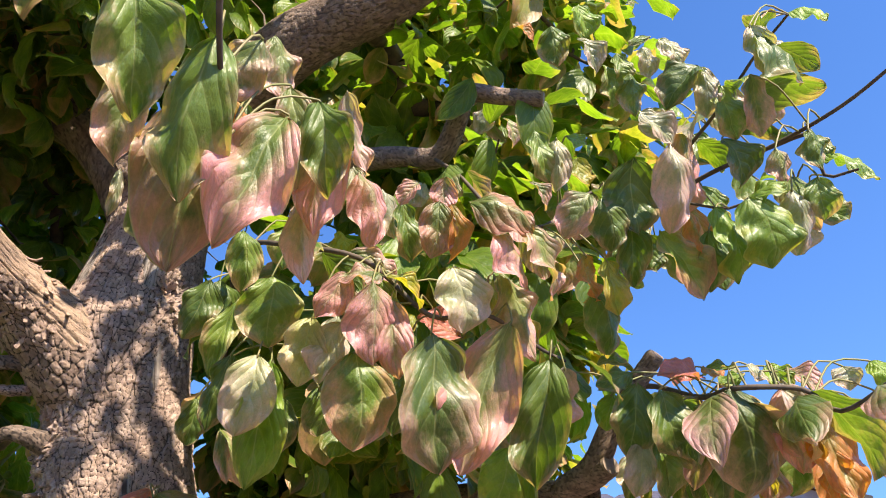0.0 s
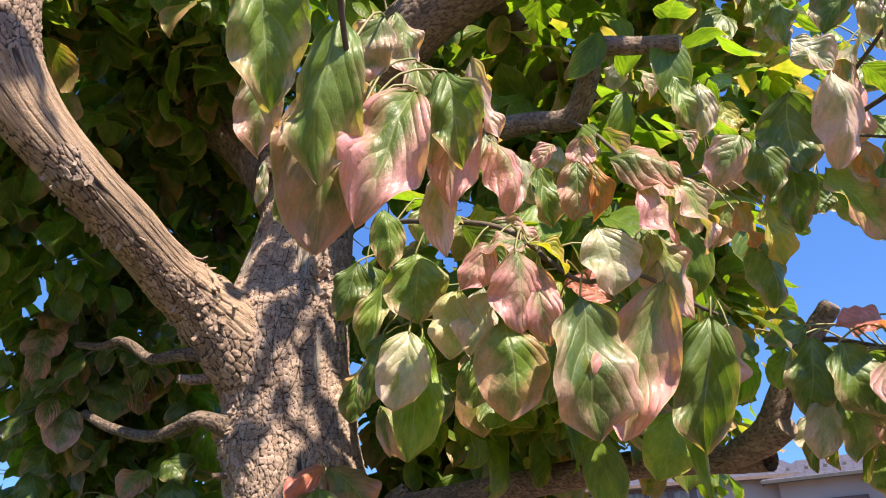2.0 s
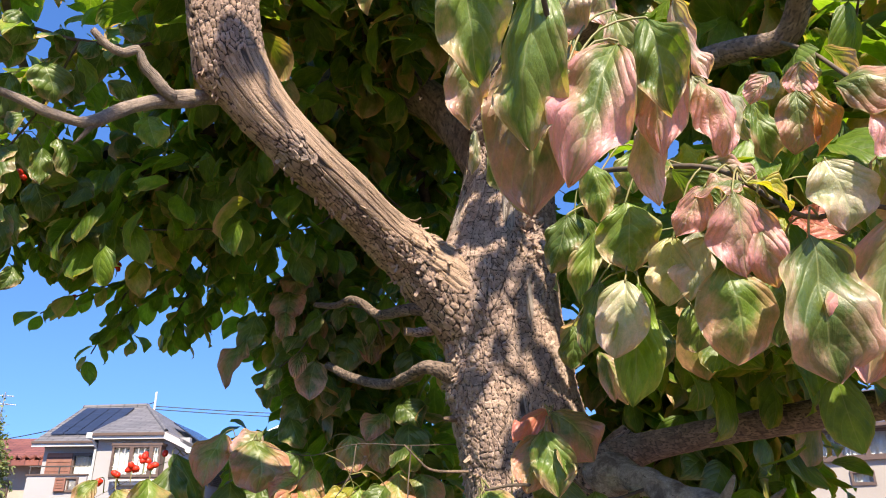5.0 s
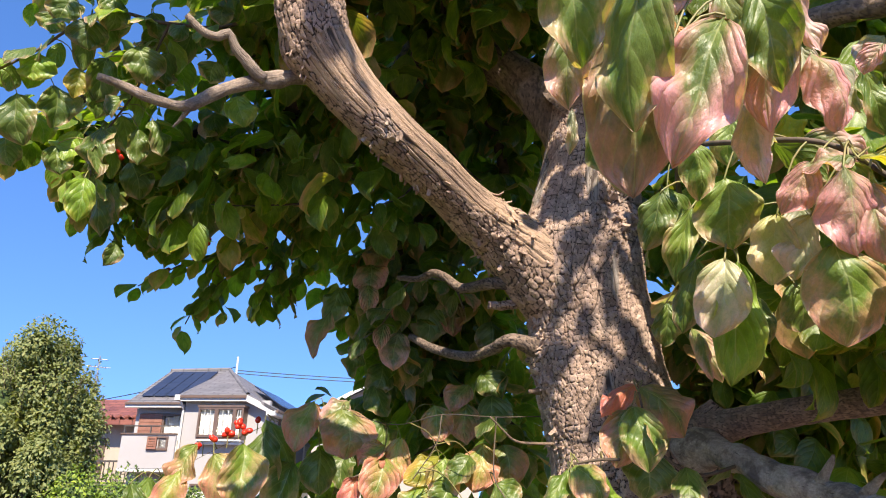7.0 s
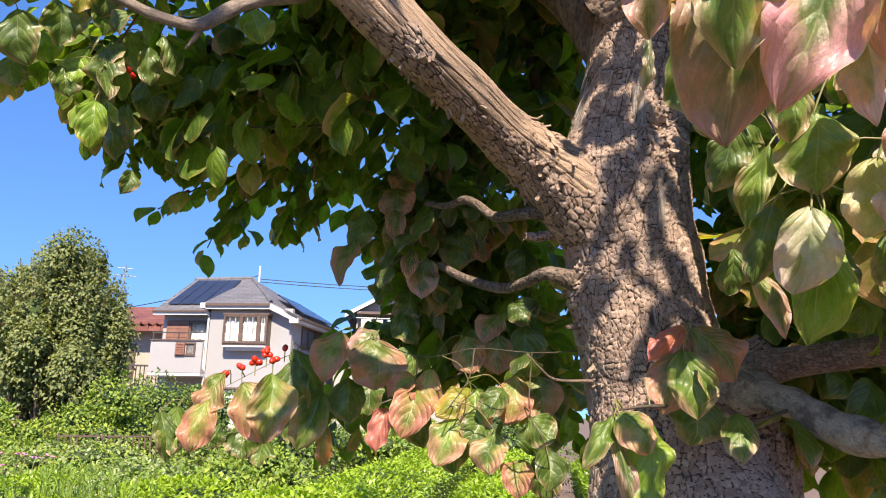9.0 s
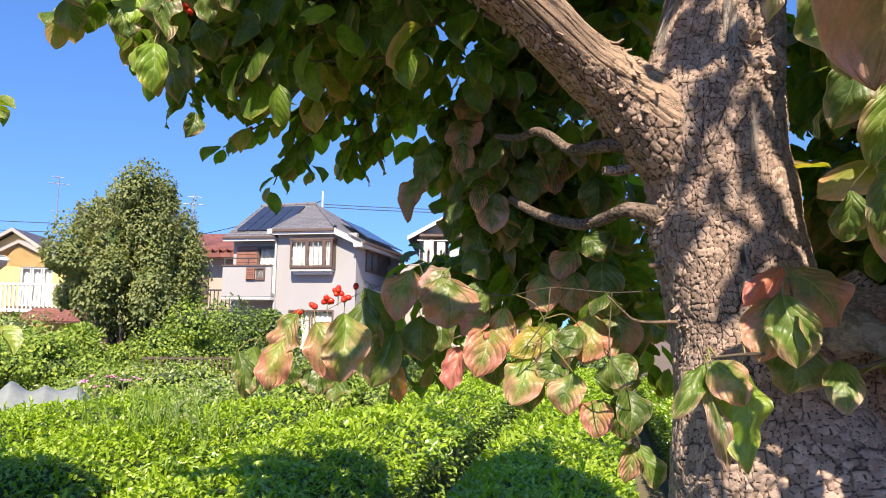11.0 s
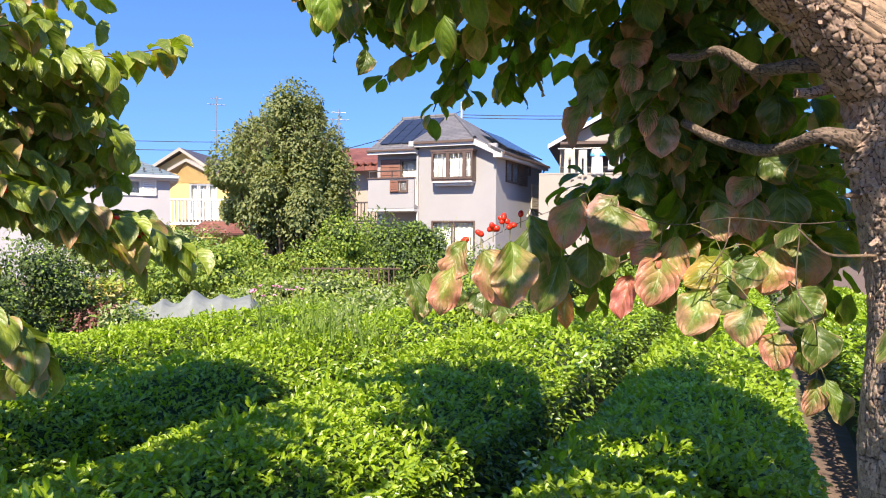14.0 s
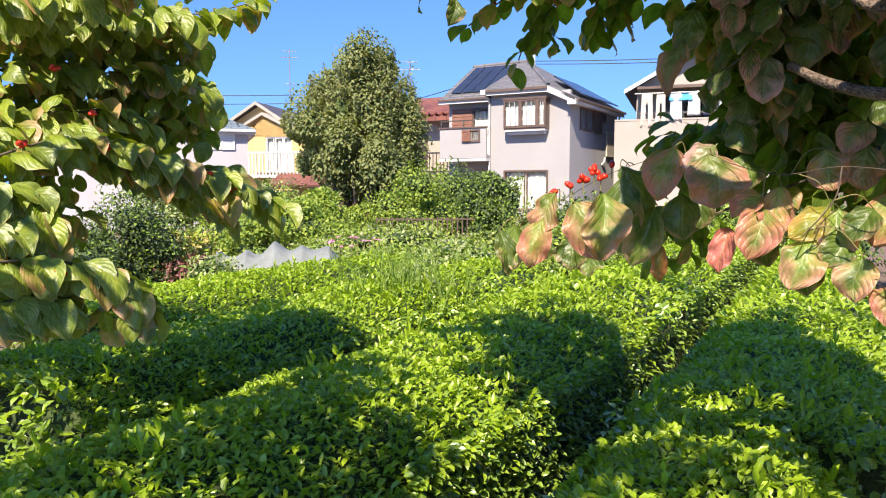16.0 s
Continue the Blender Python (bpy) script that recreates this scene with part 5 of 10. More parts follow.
# ---- far plants ----
def shrub(name, label, centre, radii, n, size, mats, grids=TINY, trunk=0.0, droop=0.3, category="shrub", lobes=9, shoots=0):
    """A bush or small tree: stems and leaves gathered in uneven lobes."""
    t = thing(name, label, category, at=(centre[0], centre[1], 0))
    c, r = np.array((0, 0, centre[2])), np.array(radii, float)
    fol = Foliage(grids)
    lines, core = [], []
    for k in range(lobes):
        turn, lift = 2.4 * k, 1 - 2 * (k + 0.5) / lobes
        flat = math.sqrt(1 - lift * lift)
        d = (np.array((flat * math.cos(turn), flat * math.sin(turn), lift)) + 0.3 * unit(1)[0]) * np.random.uniform(0.42, 0.80 if lobes > 20 else 0.72)
        lc = c + d * r
        lr = r * np.random.uniform(0.22 if lobes > 20 else 0.30, 0.40 if lobes > 20 else 0.55)
        cnt = int(0.95 * n / lobes)
        q = unit(cnt) * (np.random.rand(cnt, 1) ** 0.33)
        base = lc + q * lr
        base = base + 0.18 * r * waves(base, 5 / r.mean(), 30 + k)[:, None] * q
        base[:, 2] = np.maximum(base[:, 2], 0.04)
        ln = 1.12 * size * (0.6 + 0.8 * np.random.rand(cnt))
        fol.add(base, unit(cnt) * 0.9 + q * 0.6 + np.array((0, 0, -droop)), unit(cnt) * 0.5 + q * 0.7 + np.array((0, 0, 0.7)), ln, ln * (0.45 + 0.2 * np.random.rand(cnt)), np.random.choice(len(mats), cnt))
        core.append((lc, lr))
        lines.append(spline([(0.05 * d[0], 0.05 * d[1], 0, max(trunk, 0.02)), (*(lc * 0.5 + np.array((d[0], d[1], 0)) * 0.1), max(trunk, 0.02) * 0.6), (*lc, 0.01)], 0.15))
    # long shoots rising out of the crown
    for k in range(shoots):
        d = unit(1)[0]
        d[2] = abs(d[2]) * 0.9 + 0.25
        foot = c + d * r * 0.72
        way = np.array((d[0] * 0.35, d[1] * 0.35, 1.0)) + unit(1)[0] * 0.2
        reach = np.random.uniform(0.2, 0.6)
        q = np.random.rand(26, 1)
        fol.add(foot + way * reach * q + unit(26) * 0.04, unit(26) + np.array((0, 0, 0.3)), unit(26) + np.array((0, 0, 0.5)), size * 1.1 * (0.6 + 0.6 * np.random.rand(26)), size * 0.5, np.random.choice(len(mats), 26))
        lines.append(spline([(*(foot - d * 0.3), 0.012), (*foot, 0.01), (*(foot + way * reach), 0.004)], 0.15))
    fol.make("leaves", mats, t)
    twigs_mesh("stem", lines, twig_bark, t)
    # dark filler balls in the lobes, for opacity and the shade inside
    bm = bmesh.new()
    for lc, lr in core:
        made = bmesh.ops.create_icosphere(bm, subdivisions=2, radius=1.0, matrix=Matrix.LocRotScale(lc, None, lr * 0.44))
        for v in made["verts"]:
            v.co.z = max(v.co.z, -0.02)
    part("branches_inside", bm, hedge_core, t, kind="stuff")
    return t


def at_yaw(yaw, dist):
    return (-0.19 - dist * math.sin(radians(yaw)), -0.05 + dist * math.cos(radians(yaw)))


shrub("tree", "broad grey-green garden tree with rounded crown beside the houses", (*at_yaw(62.4, 20), 3.0), (1.92, 1.92, 2.25), 90000, 0.092, [far_leaf, far_leaf, far_leaf, far_warm], trunk=0.1, droop=0.7, category="tree", lobes=44, shoots=110)
shrub("shrub", "dense green shrubs below the garden tree", (*at_yaw(66, 18), 0.8), (1.3, 1.3, 0.9), 12250, 0.086, [bush_leaf, lime_leaf])
shrub("shrub", "dark glossy green rounded bush in the garden", (*at_yaw(52.9, 14.5), 1.15), (0.72, 0.72, 0.95), 20000, 0.061, [shade_leaf, bush_leaf], lobes=12)
shrub("shrub", "mid-green hedge shrub in front of the grey house", (*at_yaw(56.5, 18), 1.1), (1.3, 1.3, 1.1), 15750, 0.072, [bush_leaf, shade_leaf])
shrub("shrub", "lime green leafy shrub", (*at_yaw(58.6, 16.5), 0.95), (1.35, 1.35, 1.0), 10500, 0.072, [lime_leaf, bush_leaf])
shrub("shrub", "lime green sprawling climber over the garden bank", (*at_yaw(69.5, 14.5), 0.7), (1.8, 1.8, 0.8), 17500, 0.072, [lime_leaf, bush_leaf], lobes=14)
shrub("shrub", "low leafy weeds on the garden bank", (*at_yaw(63, 13), 0.4), (1.6, 1.6, 0.6), 12250, 0.065, [bush_leaf, grey_leaf, lime_leaf], lobes=14)
shrub("shrub", "dark green clipped evergreen bush", (*at_yaw(80.5, 8.2), 0.85), (0.72, 0.72, 0.68), 24500, 0.036, [shade_leaf, shade_leaf, bush_leaf], lobes=14)
shrub("shrub", "green shrubs by the lilac house", (*at_yaw(74, 20), 1.2), (2.0, 2.0, 0.9), 12250, 0.086, [bush_leaf, grey_leaf], lobes=12)
shrub("shrub", "leafy green vegetable plants beside the tea hedge", (*at_yaw(66, 9.6), 0.4), (0.9, 0.9, 0.42), 7875, 0.065, [bush_leaf, grey_leaf], lobes=10)
shrub("shrub", "leafy green vegetable plants beside the tea hedge", (*at_yaw(61, 9.4), 0.4), (0.8, 0.8, 0.42), 7875, 0.065, [bush_leaf, lime_leaf], lobes=10)
shrub("shrub", "leafy green vegetable plants beside the tea hedge", (*at_yaw(55, 9.2), 0.45), (0.8, 0.8, 0.5), 7875, 0.065, [bush_leaf, grey_leaf], lobes=10)
shrub("shrub", "low green plants behind the dogwood spray", (*at_yaw(48, 10.5), 0.5), (1.2, 1.2, 0.55), 10500, 0.065, [bush_leaf, lime_leaf], lobes=10)
shrub("shrub", "dense green bushes at the far side of the tea field", (*at_yaw(44, 14.5), 0.75), (1.6, 1.6, 0.85), 9000, 0.075, [bush_leaf, shade_leaf], lobes=12)
shrub("shrub", "dense green bushes at the far side of the tea field", (*at_yaw(37, 14.5), 0.7), (1.6, 1.6, 0.8), 9000, 0.075, [bush_leaf, lime_leaf], lobes=12)
shrub("shrub", "dense green bushes at the far side of the tea field", (*at_yaw(30, 15.0), 0.75), (1.7, 1.7, 0.85), 9000, 0.08, [bush_leaf, shade_leaf], lobes=12)
shrub("shrub", "low tangled weeds along the garden fence", (*at_yaw(57.5, 13.3), 0.42), (1.1, 1.1, 0.42), 9000, 0.065, [bush_leaf, grey_leaf, lime_leaf], lobes=12)
shrub("shrub", "silvery grey-green low herb by the hedge", (*at_yaw(58.5, 5.7), 0.62), (0.42, 0.42, 0.3), 5250, 0.040, [grey_leaf], lobes=8)
shrub("shrub", "silvery grey-green low herb by the hedge", (*at_yaw(74.5, 7.3), 0.55), (0.5, 0.5, 0.32), 5250, 0.043, [grey_leaf, bush_leaf], lobes=8)
shrub("shrub", "dark plum-leaved low plant", (*at_yaw(75.5, 8.0), 0.68), (0.26, 0.26, 0.2), 2800, 0.036, [plum_leaf], lobes=7)
shrub("shrub", "straw-yellow variegated grass clump", (*at_yaw(75.8, 8.8), 0.8), (0.4, 0.4, 0.36), 3850, 0.086, [straw_leaf, lime_leaf], lobes=8, droop=0.1)


def tuft(label, centre, radius, height, n, mat):
    """A stand of thin feathery stems."""
    t = thing("weed_tuft", label, "weed", at=(centre[0], centre[1], 0))
    fol = Foliage(TEA)
    foot = np.column_stack([np.random.normal(size=(n, 2)) * radius * 0.5, np.full(n, centre[2])])
    way = unit(n) * 0.28 + np.array((0, 0, 1.0))
    ln = height * (0.5 + 0.5 * np.random.rand(n))
    fol.add(foot, way, unit(n), ln, 0.012)
    for k in range(10):
        along = 0.3 + 0.7 * np.random.rand(n, 1)
        fol.add(foot + way / np.linalg.norm(way, axis=1)[:, None] * ln[:, None] * along, way * 0.6 + unit(n) * 0.7, unit(n), 0.05, 0.008)
    fol.make("leaves", [mat], t)
    return t


tuft("feathery light green weeds rising above the tea hedge", (*at_yaw(59.5, 5.3), 0.5), 0.42, 0.66, 110, bush_leaf)
tuft("feathery light green weeds in the vegetable patch", (*at_yaw(61.5, 7.5), 0.3), 0.5, 0.7, 120, bush_leaf)
tuft("pale wispy weeds in front of the grey house", (*at_yaw(49.8, 15.5), 0.6), 0.35, 1.5, 16, grey_leaf)
tuft("pale wispy weeds in front of the grey house", (*at_yaw(48.2, 15.5), 0.6), 0.3, 1.4, 14, grey_leaf)


def fleece(centre, turn, length, width, height):
    """Crop fleece over hoops, sagging between them."""
    xs, ys = np.linspace(-length / 2, length / 2, 90), np.linspace(-width / 2, width / 2, 30)
    def z(x, y):
        peak = 0.66 + 0.15 * (1 - np.abs(np.sin(x / length * 4.4 * np.pi + 0.6)) ** 1.3) + 0.08 * np.sin(x * 4.1 + 1) + 0.05 * np.sin(x * 13 + 2)
        arch = np.clip(1 - np.abs(2 * y / width) ** 2.6, 0, 1)
        return height * peak * arch + 0.03 * waves(np.stack([x, y, 0 * x], -1), 9, 3) + 0.015 * waves(np.stack([x, y, 0 * x], -1), 24, 4)
    ob = part("garden_fleece", grid_mesh("garden_fleece", xs, ys, z), net_white)
    ob.matrix_world = pose(*centre, 0, 0, turn)
    return tagged(ob, "white garden fleece sagging over low hoops in the vegetable patch", "crop cover")


fleece((*at_yaw(69.0, 8.7), 0.42), 66, 1.4, 0.9, 0.56)


def flowers(centre, n):
    t = thing("flower_clump", "pink garden flowers on thin stems", "flower", at=(*centre[:2], 0))
    fol = Foliage(TINY)
    c = np.column_stack([np.random.normal(size=(n, 2)) * 0.16, centre[2] + 0.08 * np.random.rand(n)])
    for k in range(6):
        a = k * 1.047
        fol.add(c, np.tile((math.cos(a), math.sin(a), 0.25), (n, 1)) + unit(n) * 0.2, np.tile((0, 0, 1.0), (n, 1)), 0.045, 0.035)
    fol.make("petals", [pink_petal], t)
    twigs_mesh("stems", [np.array([(*p, 0.004), (p[0] * 0.8, p[1] * 0.8, 0.0, 0.004)]) for p in c], stalk, t)


flowers((*at_yaw(62.6, 9.0), 0.88), 9)
flowers((*at_yaw(64.5, 9.2), 0.80), 5)


def garden_fence():
    x, y = at_yaw(57.5, 14.2)
    f = thing("garden_fence", "low dark metal garden fence on a concrete footing", "fence", at=(x, y, 0), turn=60)
    part("footing", boxes((-1.0, 1.0, -0.08, 0.08, 0, 0.4), bevel=0.01), concrete, f)
    part("rail", boxes((-1.0, 1.0, -0.02, 0.02, 0.93, 0.955)), brown_frame, f)
    part("rail", boxes((-1.0, 1.0, -0.02, 0.02, 0.6, 0.62)), brown_frame, f)
    for k in range(21):
        part("bar", boxes((-0.99 + k * 0.098, -0.965 + k * 0.098, -0.012, 0.012, 0.4, 0.98)), brown_frame, f)
    return f


garden_fence()


def antenna(yaw, dist, top, low):
    x, y = at_yaw(yaw, dist)
    a = thing("antenna", "thin grey television antenna mast on a roof", "antenna", at=(x, y, 0), turn=yaw)
    part("mast", tube_of([(0, 0, low), (0, 0, top)], 0.035, 6, 1.0), steel, a)
    for z, w in ((top - 0.15, 0.35), (top - 0.5, 0.5), (top - 2.0, 0.3)):
        part("boom", tube_of([(-w, 0, z), (w, 0, z)], 0.02, 5, 0.5), steel, a)
    for k in range(5):
        part("element", tube_of([(-0.3 + k * 0.15, -0.25, top - 0.5), (-0.3 + k * 0.15, 0.25, top - 0.5)], 0.012, 4, 0.3), steel, a)
    return a


antenna(67.95, 44, 9.62, 5.0)
antenna(58.8, 36, 7.8, 5.0)


def cable(a, b, sag):
    pts = [tuple(Vector(a).lerp(Vector(b), k / 8) - Vector((0, 0, sag * 4 * k / 8 * (1 - k / 8)))) for k in range(9)]
    return tagged(part("overhead_cable", tube_of(pts, 0.022, 5, 2.0), cable_black), "thin black overhead power cable", "cable", "overhead cables")


cable((*at_yaw(95, 60), 8.2), (*at_yaw(62, 46), 7.4), 0.4)
cable((*at_yaw(95, 60), 7.6), (*at_yaw(62, 46), 6.9), 0.4)
cable((*at_yaw(62, 44), 6.2), (*at_yaw(49.2, 38), 8.2), 0.3)
cable((*at_yaw(49.2, 38), 8.0), (*at_yaw(25, 40), 8.2), 0.2)
cable((*at_yaw(49.2, 38), 7.85), (*at_yaw(25, 40), 8.0), 0.2)


def veranda_house():
    """Cream house with a row of veranda windows under a low roof."""
    h = thing("house", "cream house with brown veranda windows under a grey roof", "house", at=(-1.49, 27.98, 1.01))
    panes = [(0.6 + k * 0.82, 1.42 + k * 0.82, 3.1, 4.0) for k in range(6)]
    vents = [(1.6, 2.3, 2.25, 2.7), (3.3, 4.0, 2.25, 2.7)]
    part("wall", wall_with_holes("x", 0, 0.2, 0, 8, 0, 4.15, [(0.6, 5.52, 3.1, 4.0), *vents]), render_cream, h)
    part("flank", boxes((0, 0.2, 0.2, 6, 0, 4.15)), render_cream, h)
    part("flank", boxes((7.8, 8, 0.2, 6, 0, 4.15)), render_cream, h)
    part("room_back", boxes((0.2, 7.8, 0.9, 0.95, 0, 4.1)), room_dark, h)
    for a, b, z0, z1 in (*panes, *vents):
        window_x(h, a, b, 0, z0, z1, brown_frame, 1)
    part("sill", boxes((0.5, 5.6, -0.14, 0, 3.02, 3.1)), brown_frame, h)
    part("foundation", boxes((0, 8, 0, 6, -1.11, 0)), concrete, h)
    part("roof", slab([(-0.5, -0.35, 4.15), (8.5, -0.35, 4.15), (8.5, 3, 5.1), (-0.5, 3, 5.1)], 0.14), plum_roof, h)
    part("gutter", boxes((-0.5, 8.5, -0.46, -0.36, 4.0, 4.12), bevel=0.02), brown_frame, h)
    part("upper_wall", boxes((0.8, 4.5, 3.2, 6, 4.6, 5.75)), render_white, h)
    part("upper_roof", slab([(0.4, 2.8, 5.75), (4.9, 2.8, 5.75), (4.9, 6.2, 6.3), (0.4, 6.2, 6.3)], 0.12), plum_roof, h)
    return h


def slate_house():
    """Cream house with a low slate roof, seen past the leaves."""
    h = thing("house", "cream house with a low slate grey hipped roof", "house", at=(5.96, 27.70, 0.93), turn=-17)
    part("wall", boxes((0, 4.0, 0, 0.2, 0, 3.95)), render_cream, h)
    part("foundation", boxes((0, 4.0, 0, 6, -1.03, 0)), concrete, h)
    part("flank", boxes((0, 0.2, 0.2, 6, 0, 3.95)), render_cream, h)
    part("roof", slab([(-0.5, -0.5, 4.0), (4.5, -0.5, 4.0), (2.4, 2.4, 4.95), (0.6, 2.4, 4.95)], 0.12), plum_roof, h)
    part("roof", slab([(-0.5, -0.5, 4.0), (0.6, 2.4, 4.95), (-0.5, 6, 4.0)], 0.12), plum_roof, h)
    part("roof", slab([(4.5, -0.5, 4.0), (4.5, 6, 4.0), (2.4, 2.4, 4.95)], 0.12), plum_roof, h)
    part("gutter", boxes((-0.5, 4.5, -0.62, -0.51, 3.86, 3.98), bevel=0.02), dark_metal, h)
    for k in range(6):
        part("snow_guard", boxes((0.3 + k * 0.6, 0.42 + k * 0.6, 0.6, 0.66, 4.34, 4.46)), dark_metal, h)
    window_x(h, 1.2, 2.6, 0, 2.3, 3.3, brown_frame, 2)
    return h


def brown_house():
    h = gable_house("house", "grey house with a brown gabled roof", (9.08, 26.58, 0.88), -20, 5, 6, 3.7, 4.6, render_lilac, red_roof, dark_metal, 0.4)
    part("foundation", boxes((0, 5, 0, 6, -0.98, 0)), concrete, h)
    return h


veranda_house()
slate_house()
brown_house()


# ---- the dogwood ----
TREE_AXIS = (-0.53, 1.30)
OPEN_SIDE = (0.05, -0.35, 2.1)
HIGH_LIMB = [(-0.576, 1.265, 2.248, 0.075), (-0.391, 1.184, 2.349, 0.066), (-0.259, 1.077, 2.392, 0.06), (-0.143, 1.020, 2.416, 0.056), (-0.034, 0.977, 2.437, 0.052), (0.123, 0.898, 2.499, 0.046)]
BACK_LIMB = [(-0.564, 1.302, 2.125, 0.06), (-0.729, 1.342, 2.401, 0.05), (-0.991, 1.325, 2.576, 0.045), (-1.199, 1.430, 2.529, 0.04), (-1.425, 1.584, 2.467, 0.034), (-1.725, 1.655, 2.394, 0.02)]
BACK_FORK = [(-0.943, 1.258, 2.520, 0.04), (-1.029, 1.212, 2.745, 0.03), (-1.066, 1.146, 2.922, 0.024)]
INNER_LIMB = [(-0.545, 1.340, 2.080, 0.032), (-0.680, 1.420, 2.360, 0.028), (-0.860, 1.450, 2.550, 0.024), (-1.148, 1.500, 2.763, 0.018)]
MAIN_LIMB = [(-0.604, 1.306, 1.829, 0.1000), (-0.678, 1.167, 1.918, 0.0620), (-0.704, 1.073, 1.955, 0.0500), (-0.723, 0.947, 1.999, 0.0465), (-0.743, 0.851, 2.037, 0.0460), (-0.784, 0.762, 2.110, 0.0510), (-0.804, 0.711, 2.192, 0.0570), (-0.787, 0.664, 2.339, 0.0520), (-0.744, 0.614, 2.563, 0.0423)]
LOW_LIMB = [(-0.509, 1.359, 1.499, 0.05), (-0.362, 1.342, 1.549, 0.032), (-0.251, 1.307, 1.565, 0.024), (-0.028, 1.231, 1.578, 0.022), (0.085, 1.160, 1.573, 0.02), (0.174, 1.091, 1.558, 0.018), (0.210, 1.055, 1.551, 0.017)]
TRUNK_LINE = [(-0.470, 1.293, 0.937, 0.172), (-0.502, 1.333, 1.152, 0.155), (-0.523, 1.342, 1.326, 0.142), (-0.544, 1.356, 1.511, 0.130), (-0.568, 1.347, 1.705, 0.128), (-0.584, 1.330, 1.854, 0.122), (-0.574, 1.326, 2.007, 0.11), (-0.542, 1.317, 2.184, 0.095), (-0.497, 1.284, 2.383, 0.08)]
HOOK = [(-0.334, 1.149, 2.146, 0.022), (-0.118, 0.997, 2.078, 0.018), (-0.043, 0.949, 2.052, 0.016), (0.022, 0.918, 2.027, 0.017), (0.052, 0.870, 2.056, 0.014), (0.067, 0.839, 2.079, 0.013), (0.118, 0.831, 2.065, 0.0115), (0.170, 0.822, 2.050, 0.0115)]
STUB = [(0.168, 1.034, 1.555, 0.016), (0.200, 0.984, 1.572, 0.016), (0.226, 0.947, 1.620, 0.0135), (0.252, 0.920, 1.655, 0.0125), (0.279, 0.890, 1.687, 0.0115)]
STUB_LOW = [(0.168, 1.034, 1.555, 0.016), (0.194, 0.998, 1.560, 0.016), (0.216, 0.960, 1.569, 0.0145)]
dogwood = thing("dogwood_tree", "old flowering dogwood with blocky bark and reddening autumn leaves", "tree", at=(0, 0, 0))
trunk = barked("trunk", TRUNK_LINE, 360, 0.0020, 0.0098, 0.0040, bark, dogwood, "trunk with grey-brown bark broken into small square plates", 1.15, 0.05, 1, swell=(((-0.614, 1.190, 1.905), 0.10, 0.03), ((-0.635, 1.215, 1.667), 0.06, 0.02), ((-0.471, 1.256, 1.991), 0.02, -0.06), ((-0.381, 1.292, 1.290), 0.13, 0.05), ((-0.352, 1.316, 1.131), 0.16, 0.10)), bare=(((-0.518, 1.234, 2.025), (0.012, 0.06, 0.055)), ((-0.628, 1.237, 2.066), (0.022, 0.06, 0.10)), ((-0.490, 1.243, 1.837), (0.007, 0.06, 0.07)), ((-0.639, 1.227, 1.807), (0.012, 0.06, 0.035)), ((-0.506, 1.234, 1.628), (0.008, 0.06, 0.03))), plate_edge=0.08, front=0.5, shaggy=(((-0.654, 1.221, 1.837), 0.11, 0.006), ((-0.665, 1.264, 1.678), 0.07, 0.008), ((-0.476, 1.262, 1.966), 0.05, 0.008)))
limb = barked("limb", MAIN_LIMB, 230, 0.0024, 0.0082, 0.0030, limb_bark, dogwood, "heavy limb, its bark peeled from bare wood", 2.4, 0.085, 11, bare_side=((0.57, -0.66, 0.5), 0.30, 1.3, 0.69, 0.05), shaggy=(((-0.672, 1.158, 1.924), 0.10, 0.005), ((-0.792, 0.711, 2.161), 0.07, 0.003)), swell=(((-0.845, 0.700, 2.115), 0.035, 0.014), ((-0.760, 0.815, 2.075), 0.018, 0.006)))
flakes(dogwood, trunk, (((-0.664, 1.230, 1.847), 0.09, 70), ((-0.665, 1.244, 1.688), 0.07, 45), ((-0.476, 1.262, 1.976), 0.045, 26), ((-0.655, 1.246, 1.507), 0.06, 14)), bark, 5)
flakes(dogwood, limb, (((-0.672, 1.158, 1.924), 0.09, 52), ((-0.728, 0.946, 1.968), 0.05, 16), ((-0.752, 0.845, 2.01), 0.05, 12), ((-0.800, 0.711, 2.110), 0.05, 9)), limb_bark, 6)
barked("limb", HIGH_LIMB, 130, 0.004, 0.009, 0.0022, branch_bark, dogwood, "", 1.8, 0.07, 21)
barked("limb", LOW_LIMB, 90, 0.003, 0.0075, 0.0016, branch_bark, dogwood, "", 1.3, 0.06, 31)
smooth_branch("branch", [(-0.814, 0.754, 2.118, 0.0130), (-0.845, 0.729, 2.105, 0.0145), (-0.858, 0.701, 2.089, 0.0150), (-0.875, 0.662, 2.067, 0.0128), (-0.893, 0.625, 2.041, 0.0112), (-0.907, 0.597, 2.013, 0.0103), (-0.915, 0.583, 1.997, 0.0115), (-0.927, 0.565, 1.988, 0.0088), (-0.951, 0.532, 1.993, 0.0079), (-0.968, 0.503, 2.001, 0.0070), (-0.980, 0.480, 2.005, 0.0061), (-0.984, 0.463, 2.005, 0.0049)], 22, 0.008, grey_wood, dogwood, "bare grey dead branch", 0.13, 3, cut_wood)
